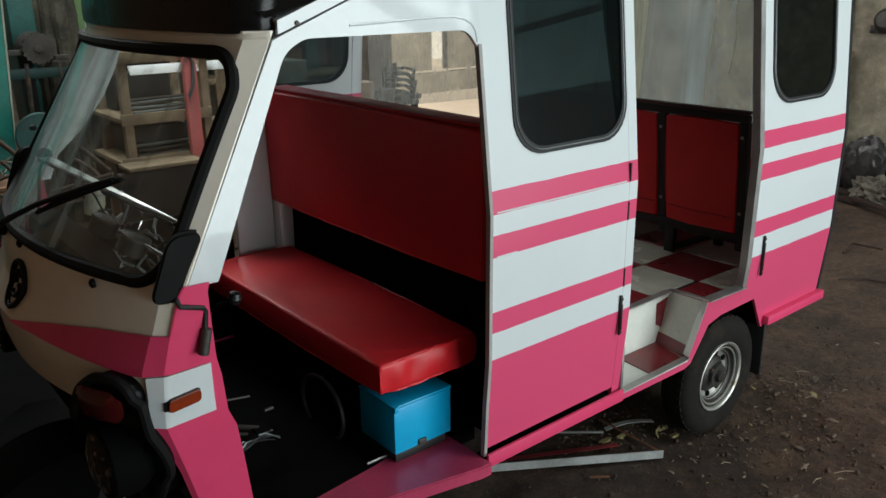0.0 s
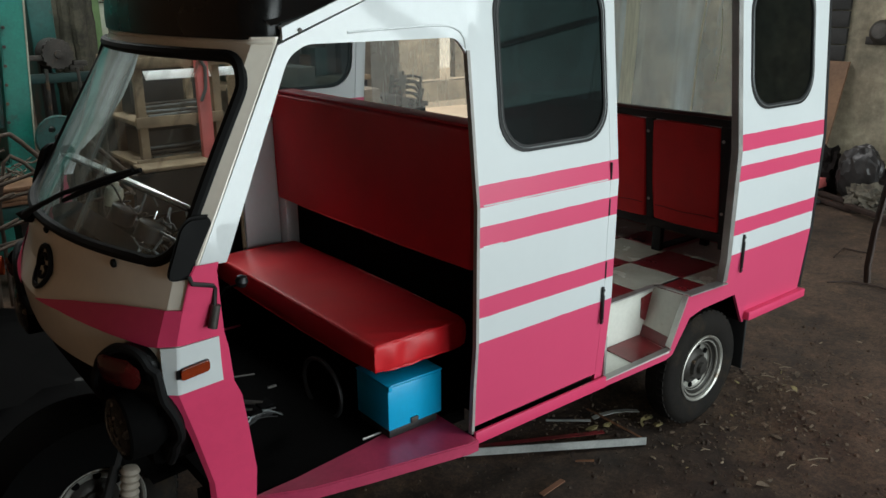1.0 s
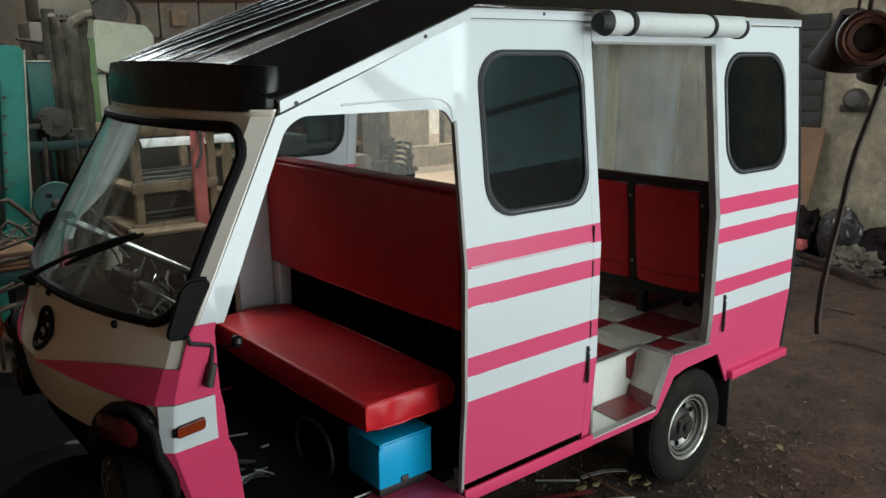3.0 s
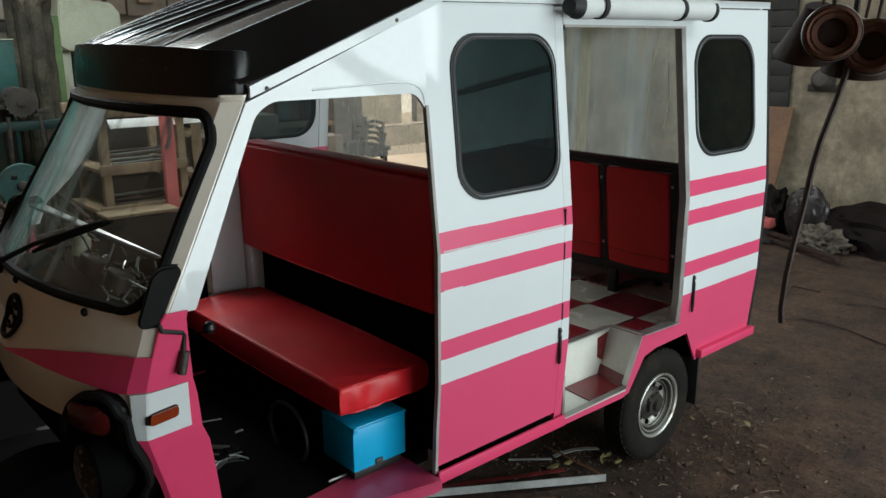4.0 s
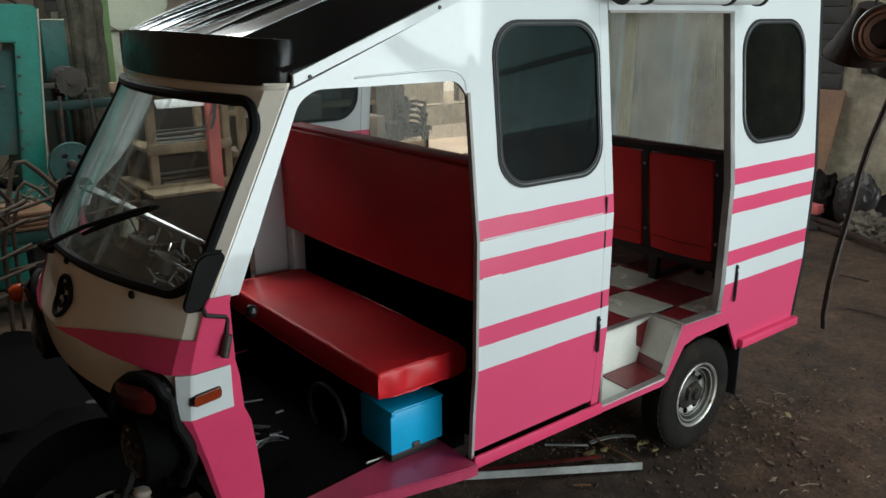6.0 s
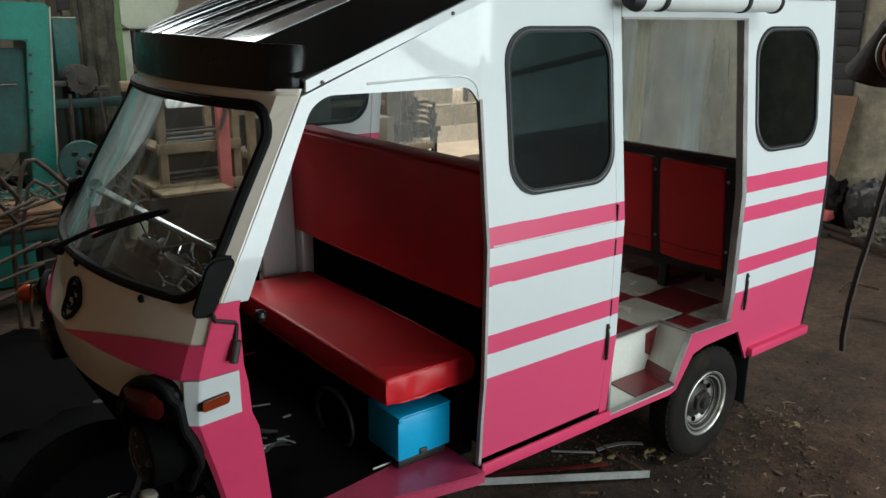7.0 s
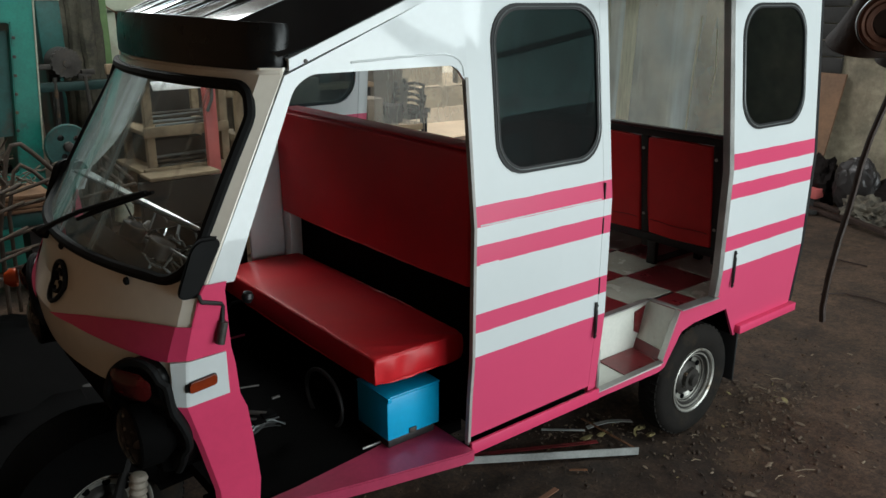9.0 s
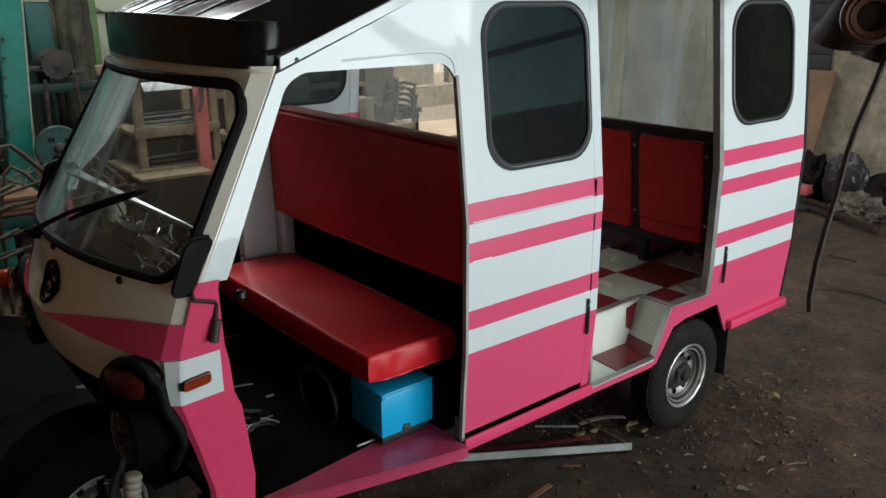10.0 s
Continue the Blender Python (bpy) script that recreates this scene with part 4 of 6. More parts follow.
        part("bulb", lathe(B(), [(-0.02, 0.0), (-0.018, 0.008), (0.0, 0.012), (0.012, 0.009), (0.018, 0.0)], (-0.325, yc - sgn * 0.022, 0.745), (-1, 0, 0), 14), "boot", pod, "pale headlamp bulb")


build_pods()


def crown(y):
    """Height of the front edge of the roof across the vehicle."""
    return 1.840 - 0.017 * (abs(y - CY) / 0.66) ** 2


def build_visor():
    top = [(k * 0.7, crown(CY - k * 0.66) - 0.002) for k in (1.0, 0.8, 0.6, 0.4, 0.2, 0.0, -0.2, -0.4, -0.6, -0.8, -1.0)]
    vis = [(-0.730, 1.712), (0.727, 1.706), (0.732, 1.802), (0.727, 1.818), *top, (-0.720, 1.806), (-0.730, 1.79)]
    def place(a, b):
        k = (b - 1.705) / 0.13
        p = nose(a, 1.73 + 0.1 * k, 0.008 + 0.006 * math.sin(k * 3.1))
        return Vector((p.x - 0.012 * abs(a) / 0.7, CY + (p.y - CY) * 0.968, b))
    part("visor", sheet(vis, [], place, push(place, 0.010, 0.004), NCUT, steps(1.72, 1.80, 0.02)), "visor_black", van, "black sheet-metal band above the windscreen", 40)
    part("visor_lip", tube(B(), [nose(s, 1.701, 0.000) for s in steps(-0.70, 0.70, 0.02)], 0.007, 8), "cream", van, "pale rounded lip under the visor")


build_visor()


def roof_share(y):
    """Share of the roof skin's height above its edge trim, across the vehicle: a rounded fascia, then flat."""
    d = min(y - 0.05, 2 * CY - 0.05 - y)
    return lerp(((0.0, 0.24), (0.116, 1.0)), d)


def roof_edge(x):
    return lerp(((-0.06, 1.735), (0.10, 1.70), (0.79, 1.967), (2.83, 1.990)), x)


def build_roof():
    bm = B()
    ys = [0.05, 0.053, 0.10, 0.163, 0.166, 0.169, 0.19]
    ribs = []
    for k in range(8):
        y = 0.309 + 0.145 * k
        ys += [y - 0.072, y - 0.0165, y - 0.0145]
        for i in range(13):
            q = y - 0.012 + 0.002 * i
            ys.append(q)
            ribs.append((q, 0.0060 * (1 - math.cos(math.tau * i / 12))))
        ys += [y + 0.0145, y + 0.0165]
    ys = [v for v in ys if v < 1.345] + [1.35]
    lift = lambda q: next((h for r, h in ribs if abs(r - q) < 1e-6), 0.0)
    xs = [0.0, 0.15, 0.3, 0.5, 0.7, 0.9, 0.97, 1.0, 1.03, 1.25, 1.6, 2.0]
    grid = []
    for x in xs:
        row = []
        for y in ys:
            xf = nose((CY - y) * 1.04, 1.84, 0.0).x + 0.002
            xx = xf + (0.785 - xf) * x
            skin = crown(y) - 0.004 + (2.106 - crown(y)) * x + 0.004 * x
            if x > 1:
                xx = 0.785 + 2.04 * (x - 1)
                skin = 2.110 - 0.035 * (x - 1)
            edge = roof_edge(xx) if xx > 0.11 else 1.715
            z = edge + (skin - edge) * roof_share(y) + lift(y) * min(1.0, 0.3 + x * 4)
            row.append(bm.verts.new((xx, y, z)))
        grid.append(row)
    for a, b in zip(grid, grid[1:]):
        for i in range(len(ys) - 1):
            bm.faces.new((a[i], b[i], b[i + 1], a[i + 1]))
    bmesh.ops.recalc_face_normals(bm, faces=bm.faces)
    bmesh.ops.solidify(bm, geom=list(bm.faces), thickness=0.004)
    roof = part("roof", bm, "black_sheet", van, "glossy black sheet roof with pressed ribs", 75)
    for place, sgn in ((near, -1), (far, 1)):
        bm = B()
        pts = [(0.112, 1.712), (0.785, 1.966), (2.80, 1.988)]
        for (xa, za), (xb, zb) in zip(pts, pts[1:]):
            ring = []
            for x, z in ((xa, za), (xb, zb)):
                p = place(x, z)
                ring.append([bm.verts.new(p + Vector((0, sgn * o, h))) for o, h in ((0.002, -0.008), (0.012, -0.008), (0.012, 0.021), (-0.03, 0.026), (-0.03, 0.021), (0.002, 0.016))])
            for k in range(6):
                bm.faces.new((ring[0][k], ring[0][(k + 1) % 6], ring[1][(k + 1) % 6], ring[1][k]))
            bm.faces.new(ring[0][::-1])
            bm.faces.new(ring[1])
        bmesh.ops.recalc_face_normals(bm, faces=bm.faces)
        trim = part("roof_trim", bm, "white", van, "white angle trim along the roof edge")
        if sgn < 0:
            for x, z in ((0.16, 1.716), (0.60, 1.89), (1.1, 1.969)):
                part("rivet", lathe(B(), [(0, 0.006), (0.003, 0.005), (0.004, 0.0)], place(x, z) + Vector((0, -0.012, 0.010)), (0, -1, 0), 10), "iron", trim)
    part("rear_edge_strip", sheet([(2.766, 0.46), (2.786, 0.46), (2.794, 1.20), (2.822, 1.985), (2.803, 1.985), (2.774, 1.20)], [], push(near, 0, -0.001), push(near, 0, 0.03), (), KINKS), "rubber", van, "black strip down the rear corner")
    part("rear_edge_strip", sheet([(2.766, 0.46), (2.786, 0.46), (2.794, 1.20), (2.822, 1.985), (2.803, 1.985), (2.774, 1.20)], [], push(far, 0, 0.001), push(far, 0, -0.03), (), KINKS), "rubber", van, "black strip down the rear corner")
    # back wall below the rear opening, and its clear sheet
    part("tailboard", box(B(), 2.745, 2.777, 0.045, 1.375, 0.42, 1.18), "white", van)
    part("rear_header", box(B(), 2.745, 2.777, 0.10, 1.32, 1.93, 1.985), "white", van)
    bm = B()
    xs2, zs2 = steps(0.10, 1.32, 0.03), steps(1.18, 1.935, 0.04)
    g = [[bm.verts.new((2.735 + 0.030 * noise.noise(Vector((y * 5, z * 1.2, 2.0))) + 0.016 * noise.noise(Vector((y * 13, z * 3, 5.0))), y, z)) for y in xs2] for z in zs2]
    for a, b in zip(g, g[1:]):
        for i in range(len(xs2) - 1):
            bm.faces.new((a[i], a[i + 1], b[i + 1], b[i]))
    part("rear_curtain", bm, "vinyl_clear", van, "wrinkled clear vinyl rear curtain")
    for line, w in (([(1.042, 1.935), (1.052, 1.60), (1.066, 1.24)], 0.088), ([(0.610, 1.80), (0.630, 1.56), (0.646, 1.235)], 0.011), ([(1.205, 1.90), (1.185, 1.55), (1.165, 1.24)], 0.016), ([(0.520, 1.74), (0.505, 1.55), (0.525, 1.40)], 0.007)):
        part("curtain_strip", sheet([(0, 0), (1, 0), (1, 1), (0, 1)], [], lambda a, b: Vector((2.683, lerp([(k / (len(line) - 1), q[0]) for k, q in enumerate(line)], b) + w * (a - 0.5), lerp([(k / (len(line) - 1), q[1]) for k, q in enumerate(line)], b))), lambda a, b: Vector((2.686, lerp([(k / (len(line) - 1), q[0]) for k, q in enumerate(line)], b) + w * (a - 0.5), lerp([(k / (len(line) - 1), q[1]) for k, q in enumerate(line)], b))), (), (0.5,)), "vinyl_seam", van)


build_roof()


def build_roll():
    bm = B()
    prof = []
    n = 22
    for i in range(n + 1):
        x = 1.325 + 0.86 * i / n
        r = 0.042 + 0.003 * noise.noise(Vector((x * 6, 0, 0)))
        if min(abs(x - 1.455), abs(x - 1.945)) < 0.03:
            r -= 0.006
        prof.append((x - 1.325, r))
    lathe(bm, [(0, 0.034), *prof, (0.862, 0.0)], (1.325, 0.012, 1.955), (1, 0.0, 0.006), 20)
    roll = part("rolled_curtain", bm, "canvas", van, "white rolled-up door curtain")
    part("roll_end", lathe(B(), [(-0.035, 0.0), (-0.03, 0.030), (0.0, 0.042), (0.012, 0.044), (0.012, 0.0)], (1.325, 0.012, 1.955), (1, 0, 0), 20), "rubber", roll, "dark open end of the roll")
    for x in (1.455, 1.945, 2.165):
        part("strap", lathe(B(), [(-0.011, 0.040), (-0.011, 0.044), (0.011, 0.044), (0.011, 0.040)], (x, 0.012, 1.957), (1, 0, 0.006), 20, True), "rubber", roll, "black strap")


build_roll()


def cushion(name, x0, x1, y0, y1, z0, z1, material, parent, label, crown=0.012, r=0.03, wr=0.004, fine=0.07, creased=0.0):
    """An upholstered block with soft edges and slight wrinkles."""
    bm = B()
    box(bm, x0, x1, y0, y1, z0, z1)
    bmesh.ops.bevel(bm, geom=list(bm.edges), offset=r, segments=3, affect="EDGES", profile=0.6)
    bmesh.ops.triangulate(bm, faces=bm.faces)
    for k in range(6):
        long = [e for e in bm.edges if e.calc_length() > fine]
        if not long:
            break
        bmesh.ops.subdivide_edges(bm, edges=long, cuts=1)
        bmesh.ops.triangulate(bm, faces=[f for f in bm.faces if len(f.verts) > 3])
    c = Vector(((x0 + x1) / 2, (y0 + y1) / 2, (z0 + z1) / 2))
    h = Vector(((x1 - x0) / 2, (y1 - y0) / 2, (z1 - z0) / 2))
    bm.normal_update()
    for v in bm.verts:
        q = Vector([(v.co[i] - c[i]) / h[i] for i in range(3)])
        f = 1.0
        for i in range(3):
            if abs(v.normal[i]) < 0.7:
                f *= max(0.0, 1 - q[i] ** 2)
        tug = creased * math.exp(-(v.co.y - y0) / 0.10) * noise.noise(Vector((v.co.x * 17 + v.co.y * 22, v.co.y * 7, v.co.z * 10)))
        v.co += v.normal * (crown * f + wr * noise.noise(v.co * 9.0) + tug)
    return part(name, bm, material, parent, label, 60)


def build_cab():
    bench = part("bench_base", box(B(), 0.50, 0.80, 0.42, 1.34, 0.425, 0.685, 0.01), "shaded_black", van, "black steel seat base")
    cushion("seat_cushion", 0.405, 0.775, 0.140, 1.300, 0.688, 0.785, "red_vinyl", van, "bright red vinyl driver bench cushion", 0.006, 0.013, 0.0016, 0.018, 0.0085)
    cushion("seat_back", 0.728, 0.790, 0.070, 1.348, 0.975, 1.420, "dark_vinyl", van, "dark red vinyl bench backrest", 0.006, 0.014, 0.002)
    part("bulkhead", box(B(), 0.800, 0.815, 0.04, 1.38, 0.425, 1.36), "shaded_black", van, "black bulkhead behind the driver bench")
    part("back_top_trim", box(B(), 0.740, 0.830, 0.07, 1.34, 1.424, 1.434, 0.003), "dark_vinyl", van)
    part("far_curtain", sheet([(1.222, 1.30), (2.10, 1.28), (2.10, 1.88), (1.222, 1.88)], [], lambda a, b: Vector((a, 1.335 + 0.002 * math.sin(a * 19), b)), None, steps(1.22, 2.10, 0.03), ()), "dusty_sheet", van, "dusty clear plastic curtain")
    part("far_inner_lower", box(B(), -0.12, 0.558, 1.372, 1.384, 0.43, 0.98), "shaded_black", van, "black inner side of the far door")
    inner = part("far_inner_panel", box(B(), 0.572, 0.735, 1.352, 1.372, 0.425, 1.32, 0.006), "white", van, "white inner panel on the far side")
    def lining(off):
        return lambda a, b: Vector((a, 1.335 + off - max(0.0, b - 1.19) * 0.05, b))
    part("far_inner_quarter", sheet([(-0.215, 1.085), (-0.150, 1.085), (-0.134, 1.16), (-0.115, 1.235), (-0.040, 1.285), (0.038, 1.355), (0.118, 1.455), (0.168, 1.545), (0.205, 1.640), (0.115, 1.685), (0.083, 1.640), (-0.195, 1.175)], [], lining(0.0), lining(0.012)), "lining", van, "pale grey inner side of the far pillar")
    part("lining_trim", tube(B(), [lining(-0.006)(a, b) for a, b in ((-0.150, 1.07), (-0.136, 1.12), (-0.128, 1.18), (-0.116, 1.24), (-0.085, 1.275))], 0.005, 8), "matt_black", van, "black edge trim inside the screen corner")
    part("fluid_bottle", lathe(B(), [(-0.040, 0.0), (-0.036, 0.026), (0.0, 0.032), (0.026, 0.028), (0.036, 0.014), (0.048, 0.012), (0.050, 0.0)], (-0.045, 1.02, 1.165), (0.25, 0, 1), 18), "cream_plastic", van, "pale cream bottle-shaped object behind the dashboard")
    part("corner_box", box(B(), 0.737, 0.798, 1.300, 1.372, 0.425, 1.0, 0.008), "white", van)
    # gear lever with a black knob
    lever = part("gear_lever", tube(B(), [(0.00, 0.66, 0.43), (0.04, 0.56, 0.84), (0.06, 0.40, 0.985), (0.07, 0.31, 1.020)], 0.0035, 8), "shaded_black", van)
    part("knob", lathe(B(), [(-0.02, 0.0), (-0.016, 0.013), (0.0, 0.019), (0.014, 0.014), (0.019, 0.0)], (0.072, 0.308, 1.030), (0.1, -0.15, 1), 16), "plastic", lever, "round black gear knob")
    # steering column and handlebar behind the windscreen
    col = part("steering_column", tube(B(), [(-0.18, CY, 0.45), (-0.06, CY, 1.10)], 0.025, 12), "shaded_black", van)
    part("handlebar", tube(B(), [(0.04, 0.38, 1.10), (-0.02, 0.48, 1.11), (-0.06, CY, 1.10), (-0.02, 0.94, 1.11), (0.04, 1.04, 1.10)], 0.014, 10), "black_steel", col)
    part("dashboard", box(B(), -0.20, -0.10, 0.18, 1.24, 0.98, 1.12, 0.02), "shaded_black", van, "black dashboard under the windscreen")
    rng = random.Random(8)
    for k in range(14):
        y, z = rng.uniform(0.35, 1.05), rng.uniform(1.10, 1.16)
        pts = [Vector((-0.06 + rng.uniform(-0.02, 0.03), y, z))]
        for i in range(5):
            pts.append(pts[-1] + Vector((rng.uniform(-0.012, 0.03), rng.uniform(-0.10, 0.10), rng.uniform(-0.03, 0.04))))
        part("loose_wire", tube(B(), pts, rng.uniform(0.003, 0.006), 6), rng.choice(("iron", "grey", "black_steel")), van)
    for y in (0.56, 0.80):
        gauge = part("gauge", lathe(B(), [(0.0, 0.040), (0.045, 0.040), (0.048, 0.034), (0.046, 0.0)], (-0.10, y, 1.130), (0.5, -0.2, 1), 24), "plastic", van, "round black dashboard gauge")
        part("gauge_ring", lathe(B(), [(0.042, 0.041), (0.049, 0.041), (0.050, 0.037), (0.047, 0.034)], (-0.10, y, 1.130), (0.5, -0.2, 1), 24), "iron", gauge, "thin dull metal ring")
    for k in range(9):
        y, x = rng.uniform(0.30, 0.72), rng.uniform(-0.14, -0.02)
        pts = [Vector((x, y, 1.12))]
        for i in range(4):
            pts.append(pts[-1] + Vector((rng.uniform(-0.02, 0.02), rng.uniform(-0.035, 0.035), rng.uniform(-0.01, 0.03))))
        part("loose_wire", tube(B(), pts, rng.uniform(0.002, 0.004), 6), "chrome" if k % 5 == 1 else "grey", van, "bare wire end")
    # lower bits in the dark footwell
    for y, z in ((0.34, 0.62), (0.42, 0.56)):
        p = part("pedal", tube(B(), [(-0.02, y + 0.14, z + 0.05), (0.05, y + 0.05, z), (0.12, y, z - 0.01)], 0.007, 8), "iron", van)
        part("pad", box(B(), 0.10, 0.145, y - 0.025, y + 0.025, z - 0.016, z - 0.006, 0.003), "shaded_black", p)
    for k in range(9):
        a, b = rng.uniform(-0.02, 0.02), rng.uniform(-0.02, 0.02)
        start, end = Vector((0.055 + a, 0.43 + b, 0.452 + 0.008 * (k % 3))), Vector((0.215 + 1.5 * b, 0.465 + a, 0.475 + rng.uniform(-0.012, 0.035)))
        pts = [start.lerp(end, i / 7) + Vector((0, 0, 0.035 * math.sin(math.pi * i / 7) * (0.5 + 0.12 * k))) + Vector((rng.uniform(-0.005, 0.005), rng.uniform(-0.006, 0.006), rng.uniform(-0.003, 0.003))) for i in range(8)]
        part("cable", tube(B(), pts, rng.uniform(0.0016, 0.0036), 6), rng.choice(("grey", "cable", "black_steel")), van, "pale wiring in a loose bundle")
    for line, r in (([(0.060, 0.40, 0.695), (0.128, 0.40, 0.684)], 0.0035), ([(0.170, 0.40, 0.622), (0.198, 0.40, 0.622)], 0.005)):
        part("control_rod", tube(B(), line, r, 8), "hub", van, "worn steel control rod")
    part("floor_clip", box(B(), 0.402, 0.480, 0.217, 0.223, 0.429, 0.436, 0.001), "alu", van, "short bright strip on the foot board edge")
    part("cooling_fan_ring", tube(B(), [(0.42, 0.50 + 0.125 * math.cos(t), 0.500 + 0.105 * math.sin(t)) for t in (k * math.tau / 30 for k in range(30))], 0.008, 8, True), "black_steel", van, "black fan shroud ring under the seat")


build_cab()


def build_mirror():
    for sgn in (1, -1):
        yb = CY - sgn * 0.630
        bm = sheet(round_rect(-0.045, 0.045, -0.075, 0.075, 0.03, 5), [], lambda a, b: Vector((-0.162 + 0.40 * b + a * 0.95, yb - sgn * (0.030 + a * 0.10), 1.235 + b)))
        r = bmesh.ops.extrude_face_region(bm, geom=list(bm.faces))
        for v in r["geom"]:
            if isinstance(v, bmesh.types.BMVert):
                v.co += Vector((0.02, sgn * 0.028, 0.0))
        bmesh.ops.recalc_face_normals(bm, faces=bm.faces)
        bmesh.ops.bevel(bm, geom=[e for e in bm.edges if e.calc_face_angle(0) > 0.8], offset=0.008, segments=3, affect="EDGES")
        mir = part("side_mirror", bm, "matt_black", van, "black plastic side mirror")
        part("arm", tube(B(), [(-0.175, yb - sgn * 0.035, 1.170), (-0.170, yb - sgn * 0.040, 1.152), (-0.118, yb - sgn * 0.035, 1.135), (-0.112, yb - sgn * 0.030, 1.125), (-0.120, yb - sgn * 0.034, 1.068)], 0.006, 8), "black_steel", mir)
        part("clamp", lathe(B(), [(-0.03, 0.0), (-0.03, 0.012), (0.03, 0.012), (0.03, 0.0)], (-0.122, yb - sgn * 0.034, 1.055), (0.25, 0, 1), 12), "iron", mir, "small metal mirror clamp")


build_mirror()


def build_wheel(name, cx, cy, cz, out, radius=0.262):
    """Wheel with tyre, pressed rim, hub and nuts; out is the side of the rim (-1 near, 1 far)."""
    wheel = part(name, lathe(B(), [(-0.05 * 1, 0.05), (0.05, 0.05), (0.05, 0.0)], (cx, cy, cz), (0, out, 0), 20), "hub", van, "rear wheel with silver rim and worn tyre")
    w, r = 0.062, radius
    prof = [(w * 0.82, 0.146), (w * 1.02, 0.165), (w * 1.10, 0.195), (w * 1.02, 0.228), (w * 0.86, r - 0.010), (w * 0.55, r), (0, r + 0.002), (-w * 0.55, r), (-w * 0.86, r - 0.010), (-w * 1.05, 0.215), (-w, 0.165), (-w * 0.8, 0.146)]
    tyre = lathe(B(), prof, (cx, cy, cz), (0, out, 0), 48, True)
    part("tyre", tyre, "tyre", wheel, "worn dusty black tyre", 40)
    bm = B()
    n = 44
    for k in range(n):
        for side in (-1, 0, 1):
            a = (k + 0.5 * (side == 0)) * math.tau / n
            c = Vector((cx + r * math.sin(a), cy + side * 0.030, cz + r * math.cos(a)))
            t = Matrix.Translation(c) @ Matrix.Rotation(a, 4, "Y")
            box(bm, -0.012, 0.012, -0.012, 0.012, -0.004, 0.002, turn=t)
    part("tread", bm, "tyre", wheel, smooth=False)
    rim = [(0.050, 0.150), (0.061, 0.150), (0.063, 0.146), (0.058, 0.139), (0.046, 0.137), (0.044, 0.130), (0.050, 0.127), (0.050, 0.122), (0.036, 0.119), (0.030, 0.112), (0.034, 0.107), (0.018, 0.099), (0.010, 0.080), (0.020, 0.062), (0.020, 0.0)]
    part("rim", lathe(B(), rim, (cx, cy, cz), (0, out, 0), 40), "rim", wheel, "silver-painted pressed steel rim")
    for ring in ([(0.0495, 0.1385), (0.0475, 0.1365), (0.0460, 0.1335), (0.0458, 0.1300), (0.0495, 0.1278)], [(0.0445, 0.1208), (0.0375, 0.1188), (0.0345, 0.1160), (0.0322, 0.1122), (0.0345, 0.1095)], [(0.0310, 0.1055), (0.0260, 0.1020)]):
        part("rim_groove", lathe(B(), ring, (cx, cy, cz), (0, out, 0), 40), "hub", wheel, "dark groove of the rim")
    part("hub_plate", lathe(B(), [(0.014, 0.080), (0.026, 0.066), (0.032, 0.056), (0.034, 0.0)], (cx, cy, cz), (0, out, 0), 28), "hub", wheel, "greasy dark hub plate")
    part("hub_cap", lathe(B(), [(0.030, 0.032), (0.050, 0.029), (0.066, 0.024), (0.070, 0.0)], (cx, cy, cz), (0, out, 0), 20), "hub", wheel, "greasy dark hub")
    for k in range(8):
        a = k * math.tau / 8 + 0.2
        c = Vector((cx + 0.090 * math.sin(a), cy + out * 0.017, cz + 0.090 * math.cos(a)))
        part("vent_hole", lathe(B(), [(0.0, 0.0135), (0.004, 0.0125), (0.005, 0.0)], c, (0, out, 0), 12), "shaded_black", wheel, "dark round vent hole in the rim")
    for k in range(5):
        a = k * math.tau / 5 + 0.4
        part("wheel_nut", lathe(B(), [(0.024, 0.011), (0.046, 0.010), (0.048, 0.0)], (cx + 0.047 * math.sin(a), cy, cz + 0.047 * math.cos(a)), (0, out, 0), 6), "iron", wheel)
    return wheel


build_wheel("rear_wheel", 2.022, 0.085, 0.257, -1, 0.257)
build_wheel("rear_wheel", 2.022, 2 * CY - 0.085, 0.257, 1, 0.257)
build_wheel("front_wheel", -0.320, CY, 0.262, -1)


